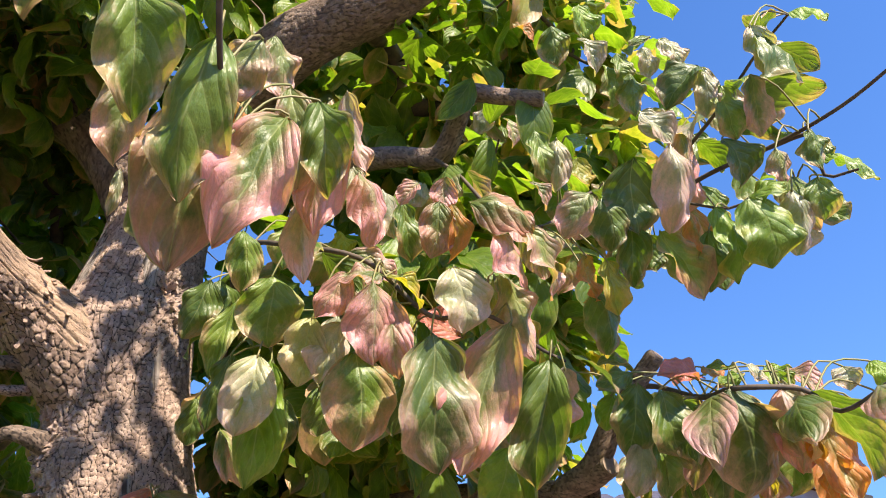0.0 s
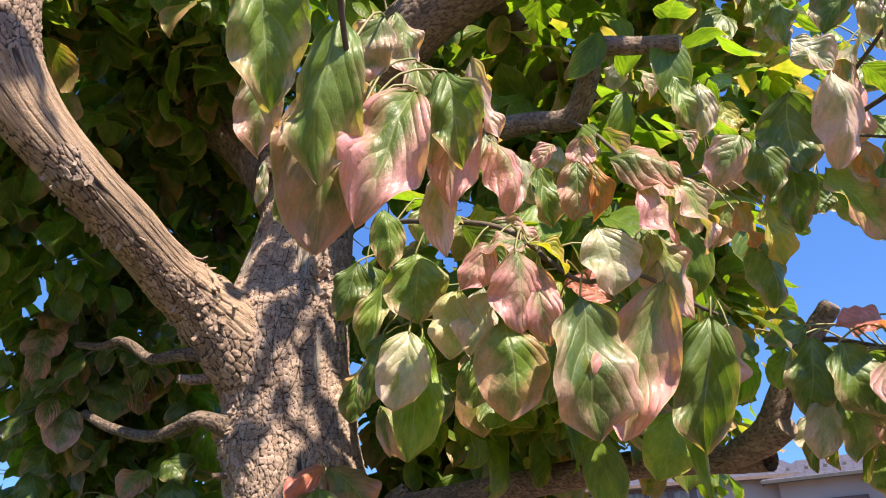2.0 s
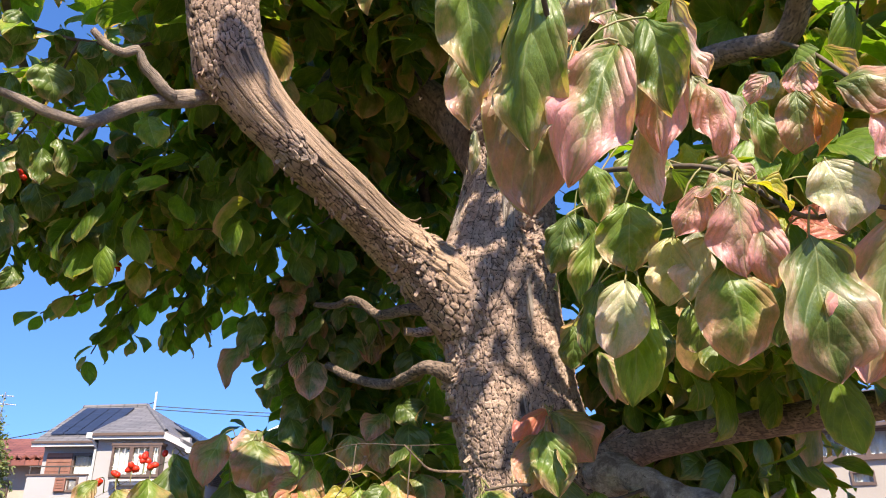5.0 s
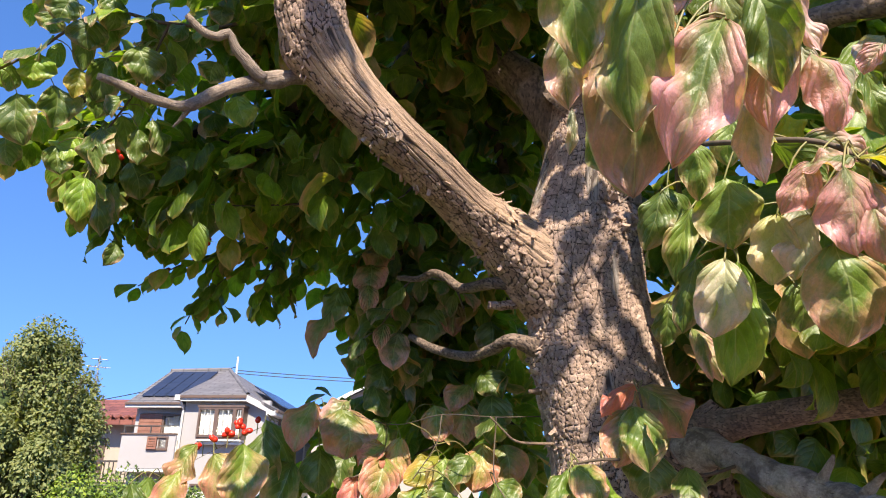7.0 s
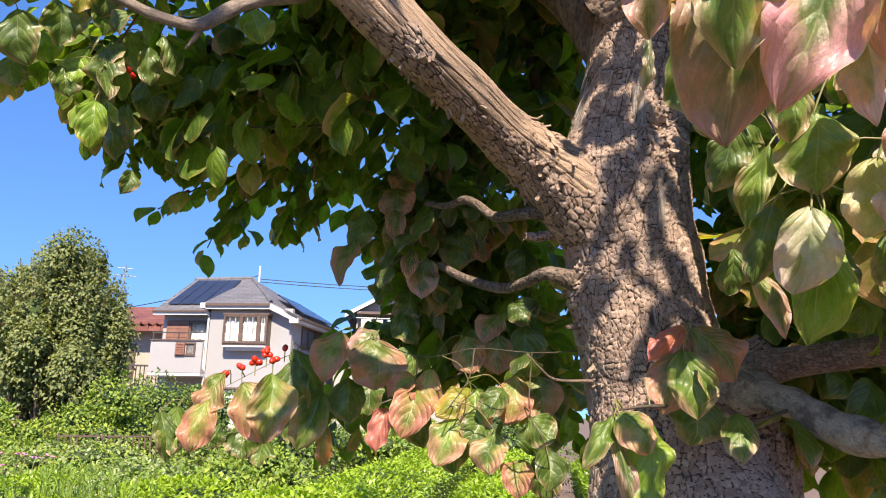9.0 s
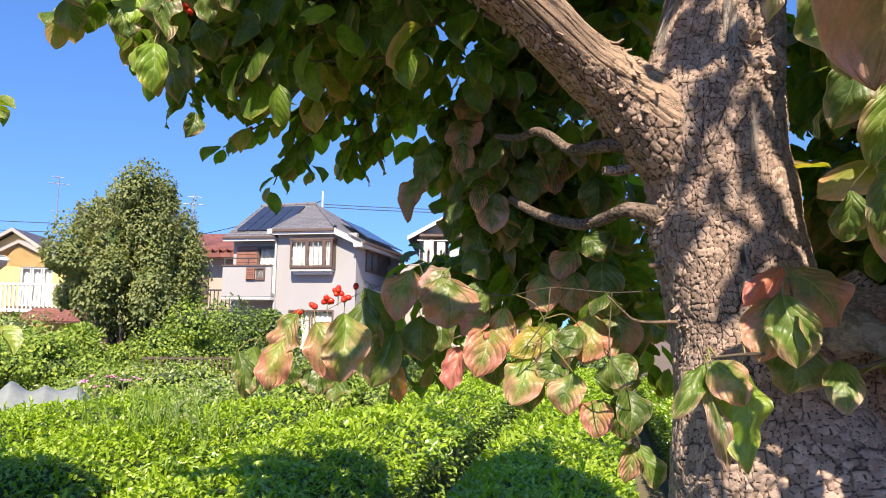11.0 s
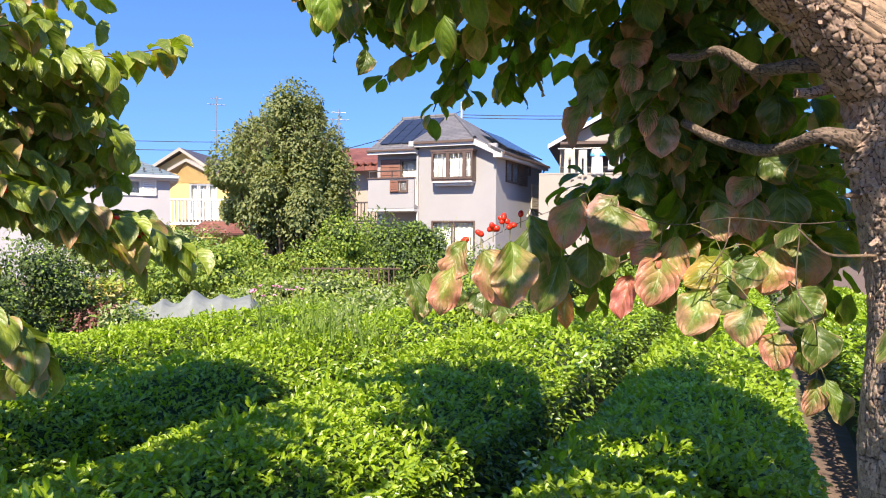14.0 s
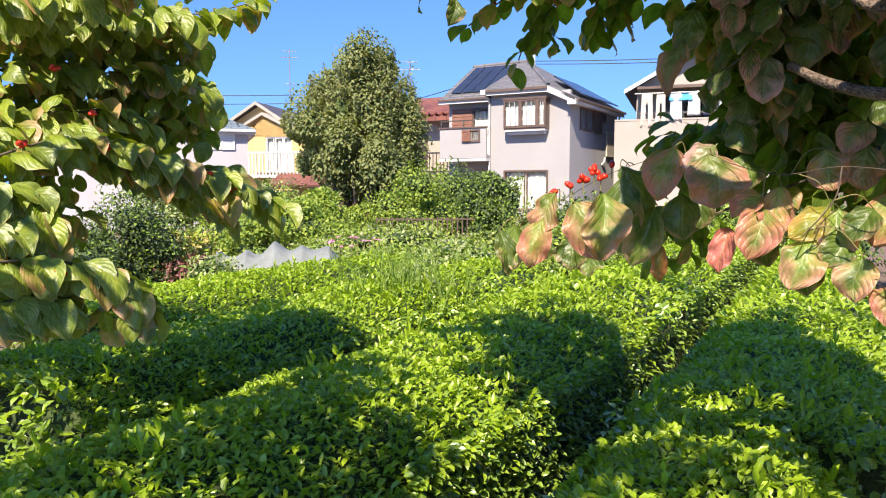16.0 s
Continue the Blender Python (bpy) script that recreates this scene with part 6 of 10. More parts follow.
smooth_branch("branch", [(-0.854, 0.668, 2.070, 0.0107), (-0.861, 0.652, 2.074, 0.0098), (-0.866, 0.631, 2.092, 0.0094), (-0.870, 0.615, 2.102, 0.0089), (-0.871, 0.597, 2.122, 0.0085), (-0.881, 0.584, 2.110, 0.0080), (-0.894, 0.563, 2.115, 0.0076), (-0.904, 0.539, 2.132, 0.0058)], 18, 0.008, grey_wood, dogwood, "bare grey dead branch", 0.13, 4, cut_wood)
smooth_branch("spur", [(-0.916, 0.579, 1.989, 0.0051), (-0.928, 0.576, 1.973, 0.0038), (-0.942, 0.572, 1.958, 0.0017)], 10, 0.006, grey_wood, dogwood, "bare grey dead branch", 0.13, 9)
barked("branch", HOOK, 44, 0.003, 0.006, 0.0008, branch_bark, dogwood, "brown branch with a sawn end", 2.0, 0.14, 5)
cut_end(dogwood, HOOK)
barked("twig", [(-0.645, 1.252, 1.706, 0.02), (-0.689, 1.203, 1.720, 0.012), (-0.748, 1.229, 1.713, 0.0105), (-0.824, 1.267, 1.713, 0.0105), (-0.943, 1.313, 1.750, 0.0095), (-1.042, 1.357, 1.798, 0.008)], 40, 0.003, 0.006, 0.0012, twig_dark, dogwood, "", 1.8, 0.09, 6)
barked("twig", [(-0.653, 1.248, 1.833, 0.018), (-0.708, 1.182, 1.834, 0.0115), (-0.818, 1.231, 1.853, 0.0105), (-0.871, 1.246, 1.889, 0.01), (-0.914, 1.260, 1.911, 0.0095), (-0.967, 1.274, 1.909, 0.008), (-1.038, 1.292, 1.928, 0.006)], 40, 0.003, 0.006, 0.0012, twig_dark, dogwood, "", 1.8, 0.09, 7)
smooth_branch("branch", [(-0.489, 1.378, 1.498, 0.042), (-0.390, 1.324, 1.514, 0.034), (-0.310, 1.254, 1.496, 0.027), (-0.236, 1.192, 1.458, 0.024), (-0.158, 1.134, 1.434, 0.021), (-0.097, 1.081, 1.418, 0.017)], 30, 0.006, pale_wood, dogwood, "bleached dead branch with a jagged end", 0.16, 8, cut_wood)
for rows in ([(-0.180, 1.150, 1.447, 0.010), (-0.160, 1.120, 1.470, 0.006), (-0.150, 1.105, 1.485, 0.002)], [(-0.125, 1.105, 1.430, 0.009), (-0.100, 1.075, 1.452, 0.005), (-0.085, 1.058, 1.462, 0.0015)]):
    smooth_branch("spur", rows, 10, 0.006, pale_wood, dogwood, "", 0.15, 18)
barked("branch", STUB, 44, 0.003, 0.006, 0.0008, branch_bark, dogwood, "sawn branch stub", 1.6, 0.12, 9)
cut_end(dogwood, STUB)
barked("branch", STUB_LOW, 44, 0.003, 0.006, 0.0008, branch_bark, dogwood, "sawn branch stub", 1.6, 0.12, 10)
cut_end(dogwood, STUB_LOW)
smooth_branch("peg", [(-0.708, 0.990, 1.988, 0.014), (-0.750, 0.925, 1.980, 0.008), (-0.769, 0.880, 1.984, 0.003)], 10, 0.012, grey_wood, dogwood, "", 0.1, 12)
barked("limb", BACK_LIMB, 70, 0.008, 0.012, 0.0025, branch_bark, dogwood, "", 1.8, 0.07, 41)
smooth_branch("limb", BACK_FORK, 16, 0.03, twig_bark, dogwood)
smooth_branch("limb", INNER_LIMB, 16, 0.03, twig_bark, dogwood)
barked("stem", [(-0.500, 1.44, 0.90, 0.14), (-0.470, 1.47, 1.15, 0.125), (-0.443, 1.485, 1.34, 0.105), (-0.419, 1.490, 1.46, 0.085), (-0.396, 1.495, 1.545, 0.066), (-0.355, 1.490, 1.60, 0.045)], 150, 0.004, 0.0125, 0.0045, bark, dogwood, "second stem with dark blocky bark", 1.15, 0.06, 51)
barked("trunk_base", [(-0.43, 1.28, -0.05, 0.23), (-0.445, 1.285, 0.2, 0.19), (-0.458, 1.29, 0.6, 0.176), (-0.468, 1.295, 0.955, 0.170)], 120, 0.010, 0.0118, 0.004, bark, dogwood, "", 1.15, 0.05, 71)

barked("snag", [(-0.692, 1.233, 1.801, 0.01), (-0.711, 1.202, 1.792, 0.008), (-0.727, 1.183, 1.792, 0.006)], 30, 0.002, 0.006, 0.003, bark, dogwood, "short broken snag", 1.6, 0.25, 14)
smooth_branch("snag", [(-0.638, 1.269, 1.633, 0.008), (-0.650, 1.243, 1.625, 0.007), (-0.659, 1.217, 1.621, 0.004)], 12, 0.006, bare_wood, dogwood, "short broken snag", 0.12, 14)
smooth_branch("twig", [(-0.622, 1.241, 1.526, 0.003), (-0.666, 1.185, 1.526, 0.0025), (-0.680, 1.156, 1.543, 0.002), (-0.696, 1.134, 1.567, 0.0015)], 8, 0.008, bare_wood, dogwood, "thin pale dead twig", 0.1, 15)
# the boughs that carry the crown
roots = np.vstack([spline(rows, 0.12)[1:, :3] for rows in (HIGH_LIMB, BACK_LIMB, BACK_FORK, INNER_LIMB, MAIN_LIMB[4:], LOW_LIMB[:4], TRUNK_LINE[6:])])

TWIGS = {}
TWIGS['fore'] = spline([(-0.084, 0.417, 2.006, 0.0035), (-0.115, 0.387, 1.887, 0.00315), (-0.136, 0.373, 1.815, 0.0028), (-0.146, 0.404, 1.783, 0.00245), (-0.154, 0.453, 1.756, 0.0021), (-0.160, 0.490, 1.739, 0.00175)], 0.012)
TWIGS['main'] = spline([(-0.306, 1.031, 1.764, 0.004), (-0.279, 0.951, 1.817, 0.003733), (-0.240, 0.835, 1.842, 0.003467), (-0.142, 0.750, 1.791, 0.0032), (-0.068, 0.722, 1.754, 0.002933), (-0.003, 0.733, 1.692, 0.002667), (0.056, 0.722, 1.685, 0.0024), (0.119, 0.777, 1.663, 0.002133), (0.148, 0.805, 1.658, 0.001867)], 0.012)
TWIGS['main2'] = spline([(-0.240, 0.835, 1.842, 0.003), (-0.222, 0.826, 1.758, 0.0024), (-0.197, 0.821, 1.704, 0.0018)], 0.012)
TWIGS['upper'] = spline([(0.017, 0.888, 2.001, 0.003), (0.045, 0.835, 1.938, 0.0028), (0.089, 0.810, 1.859, 0.0026), (0.142, 0.796, 1.830, 0.0024), (0.227, 0.846, 1.908, 0.0022), (0.298, 0.818, 1.878, 0.002), (0.373, 0.786, 1.837, 0.0018), (0.401, 0.755, 1.843, 0.0016), (0.432, 0.729, 1.835, 0.0014)], 0.012)
TWIGS['upper2'] = spline([(0.269, 0.888, 1.877, 0.0035), (0.357, 0.788, 1.888, 0.00308), (0.414, 0.732, 1.887, 0.00266), (0.467, 0.656, 1.887, 0.00224), (0.506, 0.584, 1.898, 0.00182)], 0.012)
TWIGS['upper3'] = spline([(0.329, 0.890, 1.940, 0.003), (0.387, 0.832, 1.989, 0.00264), (0.400, 0.757, 1.990, 0.00228), (0.420, 0.701, 2.009, 0.00192), (0.436, 0.642, 2.014, 0.00156)], 0.012)
TWIGS['upper4'] = spline([(0.414, 0.732, 1.887, 0.003), (0.452, 0.699, 1.880, 0.00255), (0.463, 0.721, 1.838, 0.0021), (0.487, 0.696, 1.828, 0.00165)], 0.012)
TWIGS['lower'] = spline([(0.216, 0.976, 1.591, 0.004), (0.261, 0.928, 1.657, 0.003657), (0.298, 0.820, 1.612, 0.003314), (0.303, 0.735, 1.596, 0.002971), (0.359, 0.712, 1.585, 0.002629), (0.367, 0.670, 1.551, 0.002286), (0.391, 0.604, 1.564, 0.001943)], 0.012)
TWIGS['lower2'] = spline([(0.315, 0.865, 1.624, 0.003), (0.312, 0.911, 1.571, 0.0024), (0.272, 0.963, 1.585, 0.0018)], 0.012)
TWIGS['trunkside'] = spline([(-0.295, 1.229, 1.483, 0.003), (-0.347, 1.157, 1.465, 0.00255), (-0.392, 1.104, 1.506, 0.0021), (-0.401, 1.077, 1.583, 0.00165)], 0.012)
TWIGS['trunkside2'] = spline([(-0.401, 1.164, 1.478, 0.003), (-0.435, 1.038, 1.481, 0.0024), (-0.491, 1.016, 1.474, 0.0018)], 0.012)
TWIGS['rosy'] = spline([(-0.664, 1.316, 1.587, 0.0011), (-0.729, 1.215, 1.577, 0.0010), (-0.859, 1.222, 1.589, 0.0010), (-1.004, 1.247, 1.579, 0.0009), (-1.225, 1.273, 1.627, 0.0008), (-1.406, 1.258, 1.594, 0.0007), (-1.493, 1.194, 1.538, 0.0007), (-1.574, 1.109, 1.468, 0.0005)], 0.012)
TWIGS['rosy2'] = spline([(-0.729, 1.215, 1.577, 0.0015), (-0.729, 1.206, 1.470, 0.0013), (-0.696, 1.200, 1.415, 0.0010), (-0.747, 1.332, 1.315, 0.0008)], 0.012)
TWIGS['rosy3'] = spline([(-0.859, 1.222, 1.589, 0.0015), (-0.867, 1.216, 1.531, 0.0012), (-0.918, 1.211, 1.465, 0.0009)], 0.012)
TWIGS['crownleft'] = spline([(-0.953, 0.917, 2.530, 0.005), (-1.206, 0.866, 2.449, 0.0045), (-1.306, 0.762, 2.421, 0.004), (-1.406, 0.661, 2.426, 0.0035), (-1.524, 0.595, 2.328, 0.003), (-1.599, 0.531, 2.249, 0.0025)], 0.012)
TWIGS['crownleft2'] = spline([(-1.306, 0.762, 2.421, 0.003), (-1.389, 0.760, 2.274, 0.00255), (-1.449, 0.737, 2.154, 0.0021), (-1.451, 0.730, 2.057, 0.00165)], 0.012)
TWIGS['twigleaves'] = spline([(-0.973, 1.486, 1.890, 0.003), (-1.001, 1.460, 1.955, 0.00264), (-1.092, 1.411, 1.958, 0.00228), (-1.159, 1.393, 1.854, 0.00192), (-1.217, 1.361, 1.800, 0.00156)], 0.012)
for rows in TWIGS.values():
    co, quads, uv = tube_arrays(rows, 8)
    part("twig", arrays("twig", co, quads, uv), twig_bark, dogwood)
hung = np.vstack([TWIGS['fore']])
leaf(dogwood, hung, (-0.208, 0.382, 1.821), (-0.212, 0.435, 1.730), 0.053, 'green', 5)
leaf(dogwood, hung, (-0.236, 0.463, 1.801), (-0.248, 0.491, 1.732), 0.039, 'blush', 5)
leaf(dogwood, hung, (-0.198, 0.474, 1.785), (-0.207, 0.522, 1.651), 0.076, 'rosy dark', 5)
leaf(dogwood, hung, (-0.151, 0.421, 1.799), (-0.186, 0.469, 1.682), 0.055, 'green', 7)
leaf(dogwood, hung, (-0.133, 0.472, 1.841), (-0.167, 0.484, 1.787), 0.044, 'blush', -12)
leaf(dogwood, hung, (-0.115, 0.505, 1.786), (-0.170, 0.507, 1.665), 0.063, 'rosy top', -9)
leaf(dogwood, hung, (-0.092, 0.515, 1.809), (-0.086, 0.545, 1.727), 0.043, 'green', 14)
leaf(dogwood, hung, (-0.079, 0.551, 1.817), (-0.105, 0.580, 1.711), 0.045, 'rosy', 6)
leaf(dogwood, hung, (-0.118, 0.518, 1.830), (-0.118, 0.561, 1.741), 0.041, 'blush', 4)
leaf(dogwood, hung, (-0.069, 0.526, 1.829), (-0.054, 0.565, 1.761), 0.025, 'pale rose', 9)
leaf(dogwood, hung, (-0.064, 0.586, 1.781), (-0.054, 0.611, 1.713), 0.037, 'rosy', -11)
leaf(dogwood, hung, (-0.071, 0.600, 1.797), (-0.065, 0.617, 1.741), 0.027, 'pale', 6)
leaf(dogwood, hung, (-0.123, 0.598, 1.758), (-0.119, 0.624, 1.684), 0.032, 'pale rose', 2)
leaf(dogwood, hung, (-0.262, 0.532, 1.759), (-0.273, 0.546, 1.719), 0.011, 'pale', -13)
leaf(dogwood, hung, (-0.237, 0.532, 1.753), (-0.226, 0.563, 1.674), 0.041, 'green', -7)
leaf(dogwood, hung, (-0.170, 0.504, 1.817), (-0.162, 0.525, 1.780), 0.019, 'orange', -1)
leaf(dogwood, hung, (-0.159, 0.529, 1.824), (-0.186, 0.557, 1.695), 0.023, 'dark', -10)
leaf(dogwood, hung, (-0.182, 0.636, 1.753), (-0.184, 0.652, 1.693), 0.034, 'green', 0)
leaf(dogwood, hung, (-0.207, 0.456, 1.862), (-0.239, 0.469, 1.810), 0.039, 'yellow', 5)
leaf(dogwood, hung, (-0.135, 0.518, 1.891), (-0.129, 0.547, 1.834), 0.041, 'blush', -8)
hung = np.vstack([TWIGS['main'], TWIGS['main2']])
leaf(dogwood, hung, (-0.083, 0.683, 1.724), (-0.118, 0.686, 1.676), 0.037, 'rosy', -9)
leaf(dogwood, hung, (-0.047, 0.692, 1.722), (-0.094, 0.673, 1.710), 0.029, 'blush', 8)
leaf(dogwood, hung, (-0.059, 0.671, 1.707), (-0.062, 0.707, 1.630), 0.054, 'rosy', -10)
leaf(dogwood, hung, (-0.055, 0.692, 1.721), (-0.052, 0.721, 1.657), 0.041, 'green', 11)
leaf(dogwood, hung, (-0.042, 0.694, 1.697), (-0.038, 0.726, 1.621), 0.039, 'rosy', 13)
leaf(dogwood, hung, (-0.047, 0.682, 1.717), (-0.013, 0.709, 1.690), 0.025, 'yellow', -7)
leaf(dogwood, hung, (0.032, 0.777, 1.682), (-0.014, 0.745, 1.700), 0.033, 'crimson', -9)
leaf(dogwood, hung, (0.023, 0.682, 1.725), (0.029, 0.705, 1.658), 0.059, 'pale', 2)
leaf(dogwood, hung, (0.073, 0.711, 1.730), (0.107, 0.755, 1.642), 0.049, 'blush', 10)
leaf(dogwood, hung, (-0.003, 0.693, 1.658), (-0.003, 0.738, 1.528), 0.085, 'dark blush', -11)
leaf(dogwood, hung, (0.080, 0.707, 1.672), (0.017, 0.735, 1.526), 0.072, 'rosy leaf', -1)
leaf(dogwood, hung, (0.127, 0.780, 1.655), (0.101, 0.823, 1.521), 0.063, 'dark', 14)
leaf(dogwood, hung, (0.141, 0.779, 1.644), (0.141, 0.810, 1.580), 0.049, 'pale rose', -11)
leaf(dogwood, hung, (-0.079, 0.704, 1.648), (-0.086, 0.734, 1.554), 0.071, 'green blush', 3)
leaf(dogwood, hung, (-0.183, 0.733, 1.660), (-0.207, 0.751, 1.579), 0.054, 'pale', 1)
leaf(dogwood, hung, (-0.176, 0.763, 1.665), (-0.206, 0.802, 1.535), 0.051, 'bright', -9)
leaf(dogwood, hung, (-0.174, 0.735, 1.750), (-0.179, 0.757, 1.674), 0.069, 'green', 0)
leaf(dogwood, hung, (-0.125, 0.717, 1.692), (-0.143, 0.737, 1.623), 0.047, 'yellow pale', 10)
leaf(dogwood, hung, (-0.094, 0.715, 1.684), (-0.121, 0.728, 1.623), 0.040, 'pale', 15)
leaf(dogwood, hung, (-0.222, 0.774, 1.678), (-0.252, 0.800, 1.599), 0.037, 'dark', 10)
leaf(dogwood, hung, (-0.232, 0.786, 1.596), (-0.227, 0.813, 1.544), 0.016, 'blush', 10)
leaf(dogwood, hung, (0.091, 0.968, 1.602), (0.061, 0.983, 1.522), 0.063, 'bright', -3)
leaf(dogwood, hung, (0.099, 0.853, 1.628), (0.110, 0.914, 1.486), 0.023, 'bright', 11)
leaf(dogwood, hung, (-0.251, 0.768, 1.766), (-0.284, 0.786, 1.701), 0.044, 'dark', 3)
leaf(dogwood, hung, (-0.222, 0.779, 1.742), (-0.256, 0.805, 1.660), 0.034, 'green', 3)
leaf(dogwood, hung, (-0.283, 0.856, 1.655), (-0.297, 0.875, 1.604), 0.035, 'dark', -15)
leaf(dogwood, hung, (-0.037, 0.763, 1.654), (-0.049, 0.794, 1.581), 0.052, 'dark', 0)
leaf(dogwood, hung, (-0.128, 0.783, 1.637), (-0.131, 0.806, 1.588), 0.048, 'dark', 5)
leaf(dogwood, hung, (-0.178, 0.810, 1.640), (-0.181, 0.840, 1.576), 0.038, 'dark', 7)
leaf(dogwood, hung, (0.010, 0.742, 1.737), (0.032, 0.756, 1.726), 0.023, 'bright', 0)
leaf(dogwood, hung, (-0.103, 0.787, 1.798), (-0.039, 0.799, 1.763), 0.040, 'blush')
leaf(dogwood, hung, (-0.042, 0.798, 1.740), (-0.042, 0.819, 1.655), 0.042, 'blush')
leaf(dogwood, hung, (0.074, 0.785, 1.762), (0.119, 0.806, 1.673), 0.042, 'yellow')
leaf(dogwood, hung, (-0.118, 0.857, 1.751), (-0.136, 0.871, 1.675), 0.045, 'pale')
leaf(dogwood, hung, (-0.271, 0.864, 1.814), (-0.266, 0.887, 1.738), 0.048, 'dark')
leaf(dogwood, hung, (0.000, 0.822, 1.740), (0.019, 0.826, 1.699), 0.041, 'crimson')
leaf(dogwood, hung, (0.151, 0.848, 1.856), (0.163, 0.874, 1.770), 0.047, 'blush')
leaf(dogwood, hung, (0.040, 0.867, 1.931), (0.038, 0.900, 1.847), 0.034, 'yellow')
leaf(dogwood, hung, (0.039, 0.892, 1.971), (0.027, 0.900, 1.934), 0.035, 'pale')
leaf(dogwood, hung, (0.002, 0.915, 1.978), (-0.032, 0.917, 1.947), 0.042, 'pale')
leaf(dogwood, hung, (-0.174, 0.835, 1.872), (-0.188, 0.849, 1.814), 0.043, 'green')
leaf(dogwood, hung, (-0.123, 0.894, 1.894), (-0.109, 0.907, 1.847), 0.046, 'yellow')
leaf(dogwood, hung, (-0.053, 0.934, 1.943), (-0.079, 0.945, 1.893), 0.044, 'green')
leaf(dogwood, hung, (-0.021, 0.845, 1.740), (-0.053, 0.844, 1.713), 0.034, 'yellow')
leaf(dogwood, hung, (-0.283, 0.960, 1.645), (-0.252, 0.972, 1.570), 0.031, 'blush')
hung = np.vstack([TWIGS['upper'], TWIGS['upper2'], TWIGS['upper3'], TWIGS['upper4']])
leaf(dogwood, hung, (0.234, 0.688, 1.853), (0.233, 0.721, 1.771), 0.064, 'dark', 13)
leaf(dogwood, hung, (0.270, 0.666, 1.854), (0.265, 0.708, 1.764), 0.043, 'pale rose', -4)
leaf(dogwood, hung, (0.239, 0.656, 1.892), (0.275, 0.671, 1.856), 0.038, 'pale', 13)
leaf(dogwood, hung, (0.282, 0.700, 1.791), (0.298, 0.720, 1.744), 0.019, 'orange', 9)
leaf(dogwood, hung, (0.316, 0.700, 1.792), (0.337, 0.737, 1.712), 0.040, 'bright', 1)
leaf(dogwood, hung, (0.316, 0.729, 1.779), (0.313, 0.759, 1.713), 0.032, 'dark', 4)
leaf(dogwood, hung, (0.340, 0.670, 1.784), (0.361, 0.703, 1.713), 0.065, 'bright', 13)
leaf(dogwood, hung, (0.344, 0.677, 1.782), (0.383, 0.664, 1.797), 0.035, 'bright', -9)
leaf(dogwood, hung, (0.393, 0.676, 1.796), (0.395, 0.707, 1.729), 0.034, 'pale', -4)
leaf(dogwood, hung, (0.336, 0.681, 1.869), (0.352, 0.705, 1.815), 0.052, 'dark', -7)
leaf(dogwood, hung, (0.362, 0.604, 1.951), (0.414, 0.628, 1.898), 0.067, 'dark', -13)
leaf(dogwood, hung, (0.362, 0.603, 1.963), (0.373, 0.626, 1.911), 0.032, 'pale', 14)
leaf(dogwood, hung, (0.334, 0.653, 1.922), (0.352, 0.679, 1.864), 0.041, 'green', 3)
leaf(dogwood, hung, (0.367, 0.641, 1.924), (0.375, 0.670, 1.860), 0.033, 'blush', 3)
leaf(dogwood, hung, (0.320, 0.657, 1.956), (0.278, 0.676, 1.909), 0.051, 'dark', 16)
leaf(dogwood, hung, (0.321, 0.650, 1.948), (0.322, 0.675, 1.892), 0.030, 'pale', 15)
leaf(dogwood, hung, (0.282, 0.656, 1.998), (0.308, 0.676, 1.964), 0.031, 'pale', 12)
leaf(dogwood, hung, (0.263, 0.660, 1.991), (0.270, 0.679, 1.957), 0.026, 'pale', 2)
leaf(dogwood, hung, (0.236, 0.678, 1.998), (0.248, 0.696, 1.966), 0.031, 'green', -6)
leaf(dogwood, hung, (0.162, 0.675, 2.044), (0.169, 0.699, 1.999), 0.040, 'green', 16)
leaf(dogwood, hung, (0.195, 0.683, 2.031), (0.214, 0.707, 1.987), 0.036, 'pale', -5)
leaf(dogwood, hung, (0.218, 0.684, 1.987), (0.228, 0.710, 1.940), 0.037, 'green', -16)
leaf(dogwood, hung, (0.248, 0.682, 1.970), (0.254, 0.708, 1.924), 0.034, 'green', -7)
leaf(dogwood, hung, (0.387, 0.672, 1.846), (0.395, 0.688, 1.807), 0.030, 'blush', -4)
leaf(dogwood, hung, (0.414, 0.647, 1.852), (0.425, 0.664, 1.809), 0.034, 'green', -7)
leaf(dogwood, hung, (0.422, 0.671, 1.806), (0.425, 0.690, 1.761), 0.036, 'green', 13)
leaf(dogwood, hung, (0.259, 0.728, 1.780), (0.304, 0.758, 1.704), 0.052, 'green blush', 11)
leaf(dogwood, hung, (0.174, 0.671, 1.798), (0.141, 0.689, 1.754), 0.041, 'blush', 1)
leaf(dogwood, hung, (0.193, 0.700, 1.809), (0.200, 0.724, 1.753), 0.043, 'dark', 12)
leaf(dogwood, hung, (0.227, 0.730, 1.796), (0.229, 0.762, 1.726), 0.035, 'dark', 12)
leaf(dogwood, hung, (0.042, 0.654, 1.784), (0.107, 0.662, 1.750), 0.046, 'ripe', 13)
leaf(dogwood, hung, (0.066, 0.667, 1.761), (0.099, 0.695, 1.699), 0.049, 'rosy', -16)
leaf(dogwood, hung, (0.097, 0.671, 1.764), (0.123, 0.706, 1.690), 0.038, 'blush', -11)
leaf(dogwood, hung, (0.013, 0.669, 1.796), (0.000, 0.694, 1.740), 0.041, 'rosy dark', -3)
leaf(dogwood, hung, (0.026, 0.675, 1.796), (0.019, 0.701, 1.737), 0.025, 'orange', -16)
